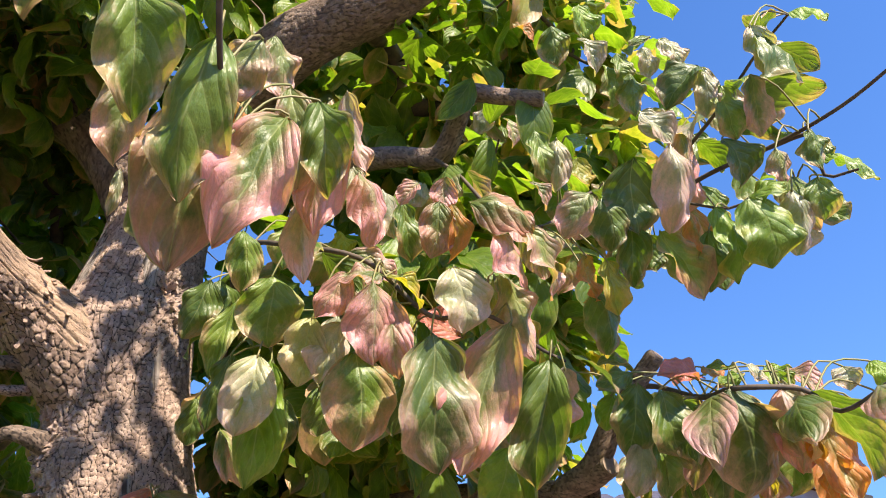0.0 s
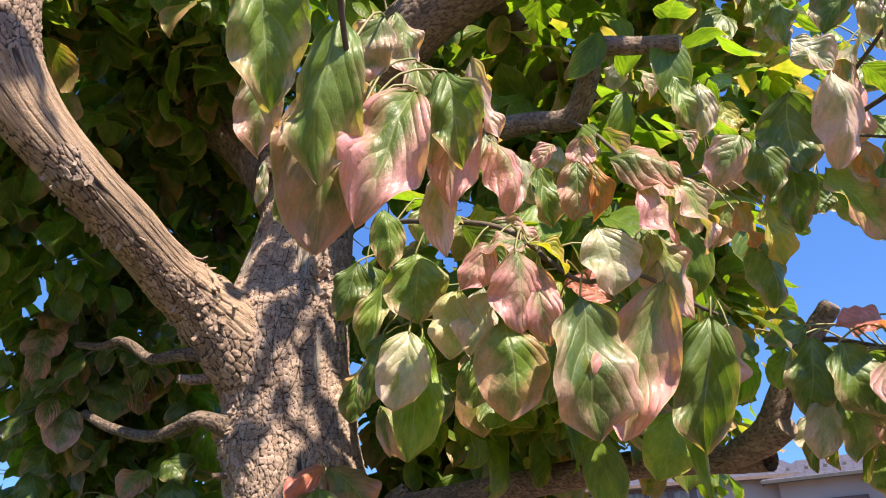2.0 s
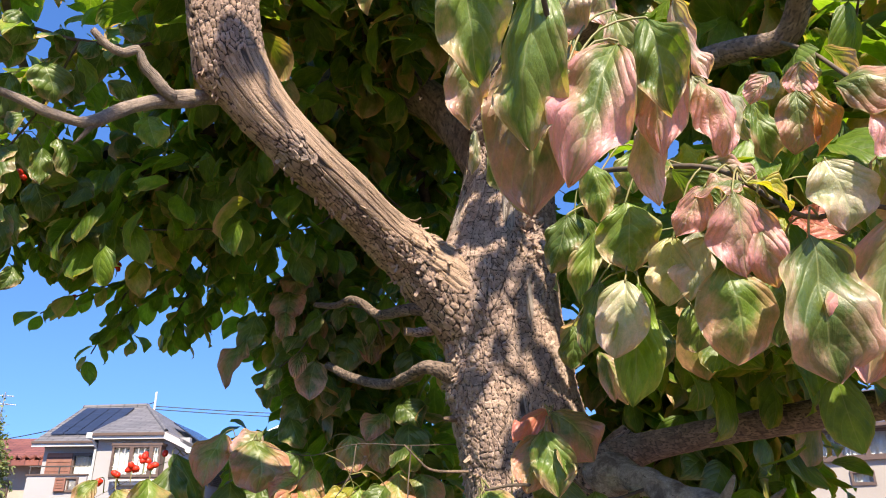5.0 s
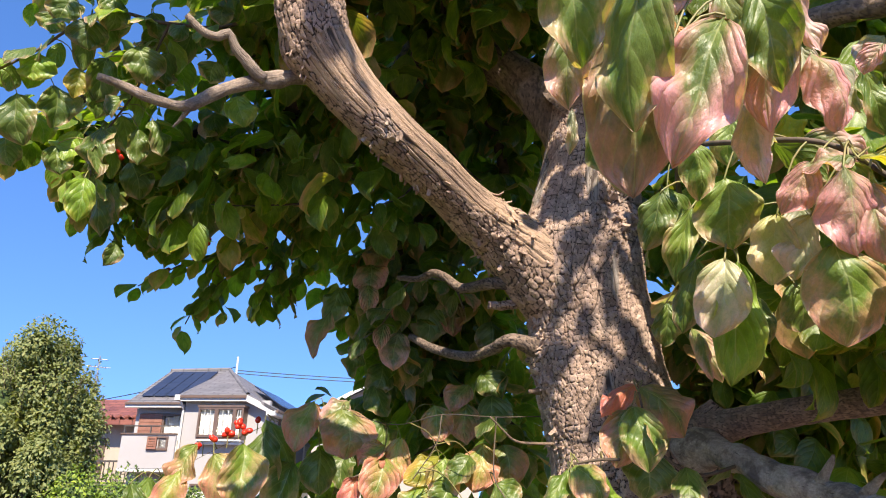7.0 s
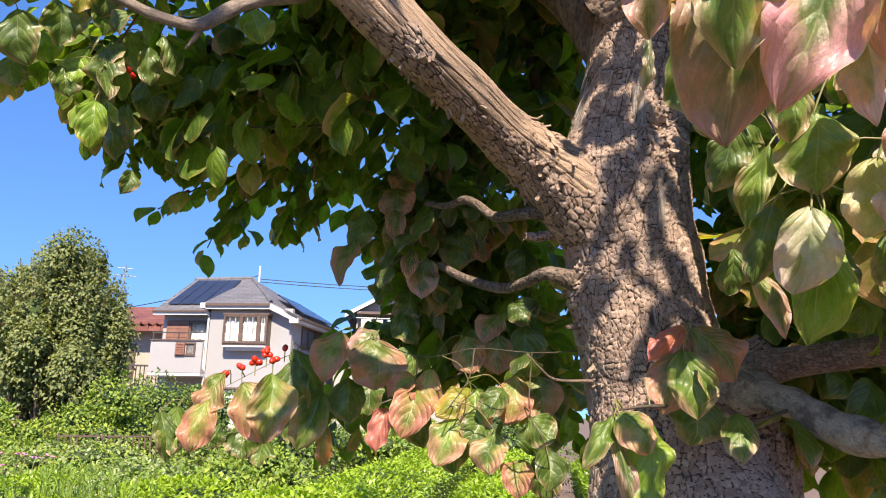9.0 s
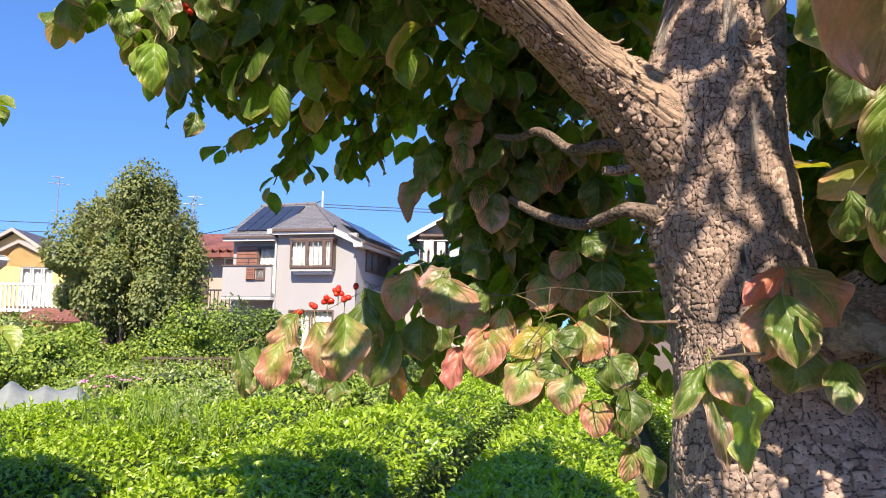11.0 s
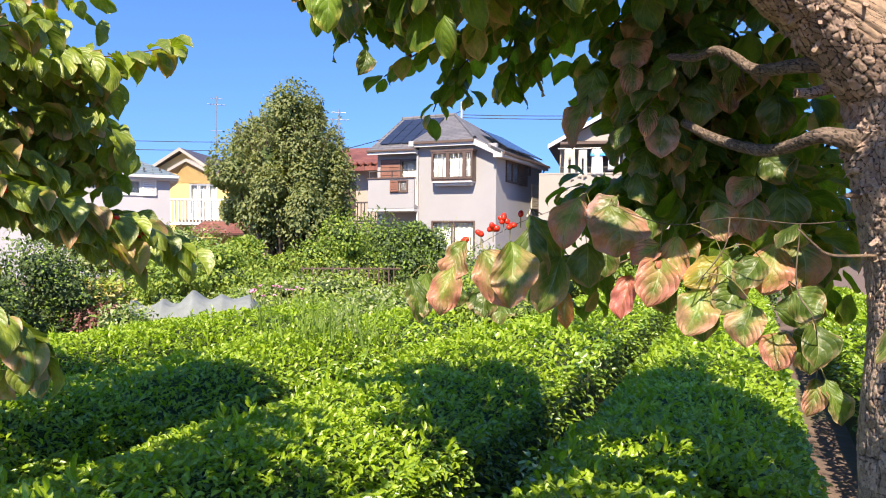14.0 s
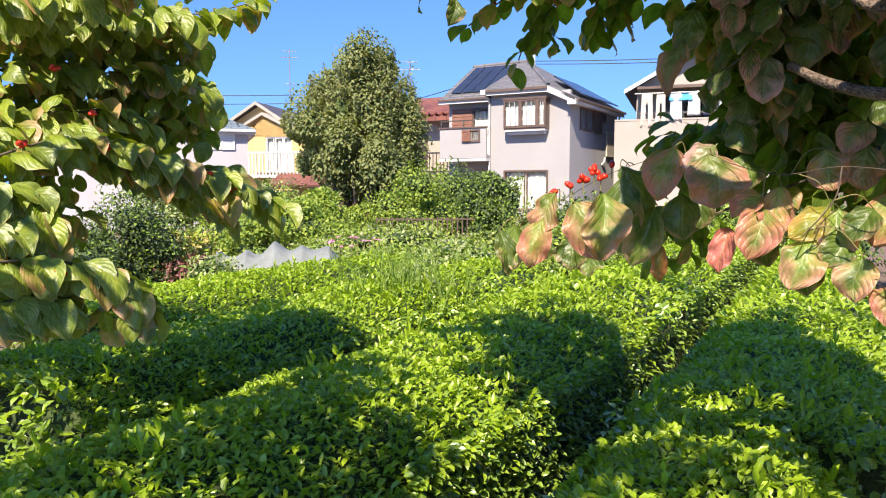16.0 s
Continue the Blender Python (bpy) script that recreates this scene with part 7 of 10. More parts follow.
leaf(dogwood, hung, (-0.008, 0.668, 1.819), (-0.030, 0.674, 1.796), 0.025, 'rosy', 4)
leaf(dogwood, hung, (0.021, 0.666, 1.824), (0.018, 0.679, 1.788), 0.030, 'rosy', 11)
leaf(dogwood, hung, (0.196, 0.741, 1.754), (0.208, 0.767, 1.695), 0.033, 'yellow', -1)
leaf(dogwood, hung, (0.175, 0.746, 1.764), (0.188, 0.768, 1.714), 0.031, 'orange', -9)
leaf(dogwood, hung, (0.187, 0.774, 1.734), (0.198, 0.807, 1.663), 0.039, 'dark', 3)
leaf(dogwood, hung, (0.132, 0.719, 1.919), (0.148, 0.745, 1.860), 0.040, 'green', -2)
leaf(dogwood, hung, (0.172, 0.732, 1.918), (0.200, 0.741, 1.891), 0.032, 'bright', -9)
leaf(dogwood, hung, (0.159, 0.724, 1.910), (0.154, 0.751, 1.850), 0.033, 'pale', 14)
leaf(dogwood, hung, (0.112, 0.680, 1.822), (0.128, 0.696, 1.793), 0.022, 'blush', -5)
leaf(dogwood, hung, (0.261, 0.765, 1.796), (0.268, 0.787, 1.755), 0.039, 'dark', 5)
leaf(dogwood, hung, (0.117, 0.687, 2.062), (0.144, 0.699, 2.042), 0.021, 'orange', -6)
leaf(dogwood, hung, (0.193, 0.649, 2.051), (0.201, 0.669, 2.015), 0.040, 'bright', -15)
leaf(dogwood, hung, (0.261, 0.670, 2.016), (0.265, 0.675, 2.006), 0.033, 'green', 1)
leaf(dogwood, hung, (-0.050, 0.695, 1.831), (-0.038, 0.722, 1.781), 0.037, 'pale', -11)
leaf(dogwood, hung, (-0.029, 0.702, 1.818), (-0.021, 0.735, 1.758), 0.034, 'green', -5)
leaf(dogwood, hung, (0.245, 0.906, 1.938), (0.205, 0.934, 1.882), 0.053, 'rosy')
leaf(dogwood, hung, (0.340, 0.787, 1.963), (0.323, 0.852, 1.849), 0.050, 'rosy')
leaf(dogwood, hung, (0.348, 0.806, 1.992), (0.293, 0.813, 1.988), 0.041, 'pale')
leaf(dogwood, hung, (0.357, 0.868, 1.892), (0.375, 0.880, 1.829), 0.030, 'orange')
leaf(dogwood, hung, (0.391, 0.859, 1.883), (0.408, 0.887, 1.781), 0.043, 'yellow')
leaf(dogwood, hung, (0.338, 0.909, 1.878), (0.375, 0.928, 1.780), 0.053, 'green')
leaf(dogwood, hung, (0.409, 0.916, 1.860), (0.409, 0.933, 1.791), 0.048, 'dark')
leaf(dogwood, hung, (0.472, 0.811, 1.868), (0.475, 0.834, 1.792), 0.052, 'pale')
leaf(dogwood, hung, (0.442, 0.823, 1.899), (0.469, 0.804, 1.878), 0.041, 'bright')
leaf(dogwood, hung, (0.472, 0.698, 2.071), (0.510, 0.678, 2.042), 0.042, 'bright')
leaf(dogwood, hung, (0.457, 0.737, 2.077), (0.469, 0.748, 2.035), 0.043, 'pale')
leaf(dogwood, hung, (0.470, 0.762, 2.040), (0.459, 0.807, 1.968), 0.038, 'blush')
leaf(dogwood, hung, (0.496, 0.762, 1.898), (0.544, 0.744, 1.844), 0.037, 'bright')
leaf(dogwood, hung, (0.494, 0.760, 1.924), (0.501, 0.766, 1.883), 0.025, 'green')
leaf(dogwood, hung, (0.391, 0.883, 1.934), (0.399, 0.900, 1.868), 0.049, 'green')
leaf(dogwood, hung, (0.293, 0.973, 1.906), (0.302, 0.990, 1.838), 0.046, 'dark')
leaf(dogwood, hung, (0.300, 0.981, 1.890), (0.326, 0.977, 1.849), 0.046, 'green')
leaf(dogwood, hung, (0.340, 0.967, 1.890), (0.373, 0.971, 1.825), 0.051, 'dark')
leaf(dogwood, hung, (0.344, 0.811, 2.024), (0.362, 0.815, 1.986), 0.036, 'bright')
leaf(dogwood, hung, (0.389, 0.872, 2.013), (0.412, 0.876, 1.965), 0.051, 'green')
leaf(dogwood, hung, (0.255, 1.009, 2.078), (0.268, 1.020, 2.029), 0.051, 'yellow')
leaf(dogwood, hung, (0.429, 0.881, 2.071), (0.458, 0.881, 2.027), 0.053, 'green')
leaf(dogwood, hung, (0.449, 0.836, 2.076), (0.431, 0.862, 2.031), 0.052, 'blush')
leaf(dogwood, hung, (0.198, 0.899, 1.861), (0.177, 0.921, 1.794), 0.046, 'blush')
leaf(dogwood, hung, (0.495, 0.803, 1.859), (0.521, 0.792, 1.817), 0.047, 'dark')
leaf(dogwood, hung, (0.473, 0.776, 1.941), (0.454, 0.780, 1.928), 0.033, 'green')
leaf(dogwood, hung, (0.445, 0.882, 1.958), (0.472, 0.894, 1.888), 0.051, 'green')
leaf(dogwood, hung, (0.144, 1.026, 2.180), (0.155, 1.044, 2.127), 0.039, 'blush')
leaf(dogwood, hung, (0.115, 1.015, 2.198), (0.097, 1.033, 2.152), 0.043, 'pale')
leaf(dogwood, hung, (0.208, 1.002, 2.009), (0.220, 1.015, 1.953), 0.053, 'dark')
leaf(dogwood, hung, (0.305, 0.957, 1.996), (0.267, 0.974, 1.958), 0.052, 'dark')
hung = np.vstack([TWIGS['lower'], TWIGS['lower2']])
leaf(dogwood, hung, (0.238, 0.773, 1.610), (0.258, 0.803, 1.544), 0.054, 'green', 12)
leaf(dogwood, hung, (0.297, 0.735, 1.599), (0.310, 0.784, 1.498), 0.077, 'dark blush', 15)
leaf(dogwood, hung, (0.343, 0.724, 1.600), (0.369, 0.765, 1.514), 0.046, 'pale rose', -6)
leaf(dogwood, hung, (0.288, 0.780, 1.620), (0.239, 0.770, 1.627), 0.036, 'crimson', 10)
leaf(dogwood, hung, (0.227, 0.808, 1.631), (0.210, 0.843, 1.554), 0.051, 'dark', 14)
leaf(dogwood, hung, (0.228, 0.822, 1.646), (0.182, 0.822, 1.633), 0.030, 'dark', -9)
leaf(dogwood, hung, (0.230, 0.827, 1.574), (0.214, 0.853, 1.513), 0.034, 'pale', 9)
leaf(dogwood, hung, (0.237, 0.820, 1.566), (0.246, 0.847, 1.506), 0.040, 'green', 6)
leaf(dogwood, hung, (0.293, 0.803, 1.578), (0.272, 0.831, 1.514), 0.030, 'blush', 3)
leaf(dogwood, hung, (0.296, 0.803, 1.558), (0.296, 0.831, 1.494), 0.034, 'dark', 12)
leaf(dogwood, hung, (0.322, 0.750, 1.614), (0.293, 0.748, 1.606), 0.025, 'bright', 10)
leaf(dogwood, hung, (0.320, 0.735, 1.621), (0.343, 0.739, 1.603), 0.021, 'pale', -6)
leaf(dogwood, hung, (0.348, 0.738, 1.617), (0.364, 0.749, 1.586), 0.016, 'bright', -14)
leaf(dogwood, hung, (0.355, 0.790, 1.562), (0.354, 0.823, 1.490), 0.044, 'rosy dark', -12)
leaf(dogwood, hung, (0.378, 0.744, 1.544), (0.382, 0.774, 1.487), 0.025, 'orange', -14)
leaf(dogwood, hung, (0.344, 0.816, 1.534), (0.345, 0.832, 1.495), 0.020, 'yellow', 6)
leaf(dogwood, hung, (0.376, 0.773, 1.595), (0.420, 0.794, 1.557), 0.035, 'ripe', 7)
leaf(dogwood, hung, (0.295, 0.793, 1.639), (0.322, 0.800, 1.616), 0.024, 'orange', -16)
leaf(dogwood, hung, (0.208, 0.852, 1.632), (0.198, 0.873, 1.592), 0.033, 'bright', 10)
leaf(dogwood, hung, (0.281, 0.869, 1.560), (0.284, 0.888, 1.526), 0.032, 'green', 2)
leaf(dogwood, hung, (0.373, 0.758, 1.606), (0.365, 0.770, 1.514), 0.055, 'rosy')
leaf(dogwood, hung, (0.384, 0.735, 1.574), (0.395, 0.736, 1.479), 0.047, 'orange')
leaf(dogwood, hung, (0.299, 0.943, 1.691), (0.348, 0.920, 1.664), 0.038, 'crimson')
leaf(dogwood, hung, (0.387, 0.837, 1.650), (0.408, 0.824, 1.616), 0.031, 'bright')
leaf(dogwood, hung, (0.329, 0.884, 1.657), (0.368, 0.857, 1.649), 0.033, 'green')
leaf(dogwood, hung, (0.350, 0.953, 1.587), (0.343, 0.954, 1.521), 0.050, 'dark')
leaf(dogwood, hung, (0.336, 0.949, 1.622), (0.331, 0.954, 1.551), 0.035, 'pale')
leaf(dogwood, hung, (0.417, 0.731, 1.612), (0.414, 0.727, 1.585), 0.028, 'pale')
leaf(dogwood, hung, (0.438, 0.718, 1.612), (0.446, 0.710, 1.583), 0.026, 'bright')
leaf(dogwood, hung, (0.283, 1.086, 1.606), (0.272, 1.083, 1.551), 0.047, 'pale')
leaf(dogwood, hung, (0.228, 1.013, 1.717), (0.279, 0.992, 1.698), 0.040, 'dark')
leaf(dogwood, hung, (0.177, 0.920, 1.681), (0.158, 0.917, 1.659), 0.029, 'yellow')
leaf(dogwood, hung, (0.411, 0.789, 1.599), (0.413, 0.787, 1.550), 0.041, 'rosy')
leaf(dogwood, hung, (0.413, 0.846, 1.563), (0.387, 0.856, 1.505), 0.050, 'green')
leaf(dogwood, hung, (0.439, 0.735, 1.548), (0.436, 0.735, 1.494), 0.039, 'blush')
leaf(dogwood, hung, (0.388, 0.804, 1.632), (0.420, 0.786, 1.595), 0.031, 'rosy')
leaf(dogwood, hung, (0.379, 0.882, 1.582), (0.374, 0.886, 1.504), 0.043, 'yellow')
leaf(dogwood, hung, (0.312, 0.977, 1.529), (0.316, 0.969, 1.475), 0.046, 'green')
leaf(dogwood, hung, (0.416, 0.812, 1.544), (0.413, 0.811, 1.474), 0.048, 'orange')
leaf(dogwood, hung, (0.444, 0.724, 1.579), (0.451, 0.713, 1.552), 0.032, 'green')
hung = np.vstack([TWIGS['trunkside'], TWIGS['trunkside2']])
leaf(dogwood, hung, (-0.410, 1.100, 1.598), (-0.448, 1.037, 1.545), 0.037, 'crimson', -4)
leaf(dogwood, hung, (-0.411, 1.113, 1.597), (-0.356, 1.144, 1.519), 0.076, 'rosy dark', 1)
leaf(dogwood, hung, (-0.407, 1.069, 1.562), (-0.392, 1.069, 1.463), 0.064, 'green', 10)
leaf(dogwood, hung, (-0.413, 1.077, 1.563), (-0.433, 1.047, 1.469), 0.065, 'ripe', -15)
leaf(dogwood, hung, (-0.412, 1.126, 1.502), (-0.419, 1.118, 1.425), 0.083, 'dark', -15)
leaf(dogwood, hung, (-0.451, 1.033, 1.469), (-0.443, 1.021, 1.328), 0.059, 'bright', -16)
leaf(dogwood, hung, (-0.479, 0.996, 1.472), (-0.441, 1.010, 1.416), 0.053, 'green blush', -2)
leaf(dogwood, hung, (-0.490, 1.013, 1.471), (-0.522, 0.971, 1.395), 0.033, 'green', 6)
leaf(dogwood, hung, (-0.489, 1.005, 1.443), (-0.466, 1.015, 1.327), 0.028, 'blush', 6)
hung = np.vstack([TWIGS['rosy'], TWIGS['rosy2'], TWIGS['rosy3']])
leaf(dogwood, hung, (-1.556, 1.019, 1.455), (-1.536, 1.030, 1.344), 0.051, 'dark', -11)
leaf(dogwood, hung, (-1.523, 1.041, 1.469), (-1.521, 1.031, 1.358), 0.058, 'green', 5)
leaf(dogwood, hung, (-1.472, 1.081, 1.483), (-1.480, 1.046, 1.366), 0.076, 'autumn', -1)
leaf(dogwood, hung, (-1.467, 1.114, 1.544), (-1.489, 1.079, 1.437), 0.064, 'ripe', 14)
leaf(dogwood, hung, (-1.418, 1.124, 1.523), (-1.366, 1.156, 1.389), 0.115, 'autumn', 15)
leaf(dogwood, hung, (-1.353, 1.150, 1.544), (-1.342, 1.137, 1.389), 0.097, 'green blush', -15)
leaf(dogwood, hung, (-1.349, 1.211, 1.579), (-1.322, 1.215, 1.438), 0.084, 'dark', 15)
leaf(dogwood, hung, (-1.367, 1.222, 1.604), (-1.308, 1.276, 1.490), 0.083, 'green', -14)
leaf(dogwood, hung, (-1.295, 1.256, 1.511), (-1.323, 1.216, 1.375), 0.081, 'green', -1)
leaf(dogwood, hung, (-1.228, 1.239, 1.642), (-1.241, 1.202, 1.524), 0.081, 'autumn', 0)
leaf(dogwood, hung, (-1.153, 1.250, 1.624), (-1.131, 1.250, 1.509), 0.127, 'ripe', -8)
leaf(dogwood, hung, (-1.154, 1.279, 1.643), (-1.194, 1.223, 1.592), 0.064, 'blush', -3)
leaf(dogwood, hung, (-1.099, 1.255, 1.474), (-1.101, 1.227, 1.377), 0.055, 'crimson', 12)
leaf(dogwood, hung, (-1.036, 1.267, 1.517), (-1.038, 1.227, 1.411), 0.083, 'autumn', -1)
leaf(dogwood, hung, (-1.046, 1.282, 1.539), (-1.080, 1.233, 1.492), 0.056, 'autumn', 3)
leaf(dogwood, hung, (-1.008, 1.285, 1.558), (-1.005, 1.264, 1.453), 0.062, 'autumn', 5)
leaf(dogwood, hung, (-0.924, 1.313, 1.517), (-0.965, 1.244, 1.459), 0.058, 'yellow', -7)
leaf(dogwood, hung, (-0.911, 1.317, 1.515), (-0.904, 1.303, 1.412), 0.069, 'green blush', 1)
leaf(dogwood, hung, (-0.944, 1.280, 1.462), (-0.954, 1.233, 1.362), 0.082, 'green blush', 12)
leaf(dogwood, hung, (-0.844, 1.361, 1.546), (-0.850, 1.332, 1.443), 0.077, 'autumn', 2)
leaf(dogwood, hung, (-0.822, 1.411, 1.547), (-0.804, 1.406, 1.452), 0.087, 'ripe', 14)
leaf(dogwood, hung, (-0.947, 1.322, 1.627), (-0.926, 1.321, 1.546), 0.073, 'ripe', 10)
leaf(dogwood, hung, (-0.846, 1.407, 1.655), (-0.843, 1.387, 1.566), 0.084, 'dark', 16)
leaf(dogwood, hung, (-0.846, 1.284, 1.429), (-0.846, 1.260, 1.350), 0.070, 'green blush', 12)
leaf(dogwood, hung, (-0.802, 1.321, 1.380), (-0.807, 1.291, 1.309), 0.065, 'autumn', 9)
leaf(dogwood, hung, (-0.778, 1.359, 1.398), (-0.771, 1.357, 1.300), 0.066, 'dark', -10)
leaf(dogwood, hung, (-0.828, 1.330, 1.421), (-0.759, 1.393, 1.407), 0.064, 'dark', 16)
leaf(dogwood, hung, (-0.744, 1.321, 1.304), (-0.752, 1.302, 1.233), 0.040, 'ripe', -6)
leaf(dogwood, hung, (-0.730, 1.323, 1.304), (-0.706, 1.339, 1.220), 0.045, 'green', -16)
leaf(dogwood, hung, (-1.270, 1.248, 1.429), (-1.264, 1.244, 1.342), 0.036, 'orange', 11)
leaf(dogwood, hung, (-1.250, 1.293, 1.541), (-1.239, 1.294, 1.435), 0.086, 'dark', -12)
leaf(dogwood, hung, (-1.367, 1.285, 1.494), (-1.358, 1.283, 1.404), 0.076, 'dark', 9)
leaf(dogwood, hung, (-1.140, 1.434, 1.838), (-1.140, 1.423, 1.736), 0.079, 'blush', -9)
leaf(dogwood, hung, (-1.103, 1.531, 1.932), (-1.108, 1.515, 1.809), 0.089, 'dark', 10)
leaf(dogwood, hung, (-1.218, 1.401, 2.025), (-1.206, 1.403, 1.935), 0.092, 'ripe', 7)
leaf(dogwood, hung, (-1.196, 1.368, 1.956), (-1.186, 1.368, 1.871), 0.050, 'ripe', 6)
leaf(dogwood, hung, (-1.297, 1.349, 1.893), (-1.310, 1.309, 1.761), 0.060, 'ripe', 15)
leaf(dogwood, hung, (-1.296, 1.377, 1.967), (-1.311, 1.349, 1.861), 0.074, 'dark', 12)
leaf(dogwood, hung, (-1.050, 1.558, 1.949), (-1.047, 1.550, 1.839), 0.075, 'ripe', -15)
leaf(dogwood, hung, (-1.167, 1.489, 1.963), (-1.170, 1.475, 1.865), 0.074, 'dark', -2)
leaf(dogwood, hung, (-0.903, 1.396, 1.679), (-0.927, 1.359, 1.615), 0.062, 'ripe', -2)
leaf(dogwood, hung, (-0.897, 1.378, 1.636), (-0.893, 1.372, 1.546), 0.069, 'ripe', 4)
leaf(dogwood, hung, (-1.211, 1.436, 2.107), (-1.218, 1.418, 1.994), 0.082, 'ripe', 13)
leaf(dogwood, hung, (-0.817, 1.443, 1.539), (-0.792, 1.459, 1.454), 0.056, 'dark', -3)
leaf(dogwood, hung, (-0.772, 1.282, 1.458), (-0.722, 1.289, 1.416), 0.067, 'dark')
leaf(dogwood, hung, (-0.732, 1.270, 1.406), (-0.717, 1.251, 1.329), 0.062, 'dark')
leaf(dogwood, hung, (-1.406, 1.428, 1.508), (-1.411, 1.390, 1.444), 0.065, 'dark')
leaf(dogwood, hung, (-1.357, 1.443, 1.524), (-1.350, 1.418, 1.432), 0.087, 'dark')
leaf(dogwood, hung, (-1.304, 1.458, 1.547), (-1.305, 1.430, 1.454), 0.078, 'dark')
leaf(dogwood, hung, (-1.595, 1.289, 1.423), (-1.571, 1.273, 1.339), 0.087, 'dark')
leaf(dogwood, hung, (-1.555, 1.331, 1.395), (-1.547, 1.298, 1.323), 0.072, 'dark')
leaf(dogwood, hung, (-1.514, 1.380, 1.453), (-1.498, 1.358, 1.382), 0.072, 'dark')
leaf(dogwood, hung, (-0.996, 1.323, 1.430), (-0.962, 1.314, 1.342), 0.070, 'dark')
leaf(dogwood, hung, (-1.085, 1.346, 1.498), (-1.061, 1.335, 1.389), 0.073, 'dark')
leaf(dogwood, hung, (-0.900, 1.317, 1.458), (-0.916, 1.281, 1.404), 0.062, 'dark')
leaf(dogwood, hung, (-1.632, 1.244, 1.422), (-1.626, 1.208, 1.365), 0.058, 'dark')
leaf(dogwood, hung, (-0.854, 1.324, 1.517), (-0.872, 1.291, 1.451), 0.062, 'dark')
leaf(dogwood, hung, (-1.222, 1.465, 1.631), (-1.194, 1.465, 1.548), 0.081, 'dark')
leaf(dogwood, hung, (-1.242, 1.466, 1.715), (-1.200, 1.482, 1.631), 0.075, 'dark')
hung = np.vstack([TWIGS['twigleaves']])
leaf(dogwood, hung, (-1.160, 1.468, 1.960), (-1.259, 1.403, 1.819), 0.060, 'dark')
leaf(dogwood, hung, (-1.264, 1.426, 1.828), (-1.271, 1.412, 1.728), 0.047, 'dark')
leaf(dogwood, hung, (-1.144, 1.493, 1.815), (-1.128, 1.496, 1.730), 0.073, 'dark')
leaf(dogwood, hung, (-1.051, 1.544, 1.952), (-1.070, 1.527, 1.880), 0.068, 'dark')
leaf(dogwood, hung, (-0.967, 1.614, 1.885), (-0.978, 1.606, 1.787), 0.082, 'dark')
leaf(dogwood, hung, (-1.113, 1.546, 1.789), (-1.120, 1.531, 1.704), 0.082, 'dark')
leaf(dogwood, hung, (-1.229, 1.492, 1.777), (-1.243, 1.468, 1.688), 0.076, 'dark')
leaf(dogwood, hung, (-0.982, 1.587, 1.744), (-0.931, 1.601, 1.676), 0.080, 'dark')
leaf(dogwood, hung, (-1.215, 1.533, 2.201), (-1.254, 1.514, 2.111), 0.089, 'dark')
hung = np.vstack([TWIGS['crownleft'], TWIGS['crownleft2']])
leaf(dogwood, hung, (-1.501, 0.596, 2.314), (-1.509, 0.602, 2.252), 0.084, 'bright')
leaf(dogwood, hung, (-1.415, 0.643, 2.403), (-1.427, 0.659, 2.333), 0.084, 'dark')
leaf(dogwood, hung, (-1.503, 0.607, 2.431), (-1.509, 0.609, 2.380), 0.062, 'green')
leaf(dogwood, hung, (-1.331, 0.733, 2.443), (-1.329, 0.761, 2.385), 0.060, 'dark')
leaf(dogwood, hung, (-1.328, 0.712, 2.341), (-1.332, 0.750, 2.261), 0.083, 'dark')
leaf(dogwood, hung, (-1.313, 0.775, 2.357), (-1.327, 0.794, 2.281), 0.058, 'dark')
leaf(dogwood, hung, (-1.552, 0.592, 2.232), (-1.561, 0.634, 2.126), 0.090, 'dark')
leaf(dogwood, hung, (-1.509, 0.642, 2.265), (-1.521, 0.667, 2.174), 0.084, 'dark')
leaf(dogwood, hung, (-1.512, 0.718, 2.190), (-1.530, 0.706, 2.114), 0.072, 'bright')
leaf(dogwood, hung, (-1.430, 0.722, 2.176), (-1.450, 0.735, 2.071), 0.081, 'dark')
leaf(dogwood, hung, (-1.421, 0.705, 2.047), (-1.432, 0.712, 1.950), 0.060, 'bright')
leaf(dogwood, hung, (-1.449, 0.815, 1.940), (-1.454, 0.798, 1.884), 0.039, 'dark')
leaf(dogwood, hung, (-1.546, 0.692, 2.152), (-1.540, 0.713, 2.085), 0.066, 'dark')
leaf(dogwood, hung, (-1.412, 0.772, 2.302), (-1.420, 0.775, 2.240), 0.066, 'bright')
leaf(dogwood, hung, (-1.363, 0.796, 2.212), (-1.358, 0.831, 2.132), 0.052, 'dark')
leaf(dogwood, hung, (-1.387, 0.780, 2.190), (-1.393, 0.799, 2.107), 0.046, 'dark')
leaf(dogwood, hung, (-1.501, 0.816, 2.101), (-1.500, 0.838, 2.008), 0.053, 'dark')
leaf(dogwood, hung, (-1.517, 0.793, 2.096), (-1.525, 0.821, 1.970), 0.060, 'dark')
leaf(dogwood, hung, (-1.136, 0.836, 2.219), (-1.132, 0.861, 2.154), 0.064, 'bright')
leaf(dogwood, hung, (-1.187, 0.813, 2.307), (-1.198, 0.809, 2.257), 0.061, 'green')
leaf(dogwood, hung, (-1.649, 0.631, 2.173), (-1.642, 0.652, 2.106), 0.062, 'dark')
leaf(dogwood, hung, (-1.605, 0.659, 2.231), (-1.596, 0.689, 2.166), 0.062, 'bright')
leaf(dogwood, hung, (-1.521, 0.935, 2.076), (-1.515, 0.960, 1.978), 0.050, 'dark')
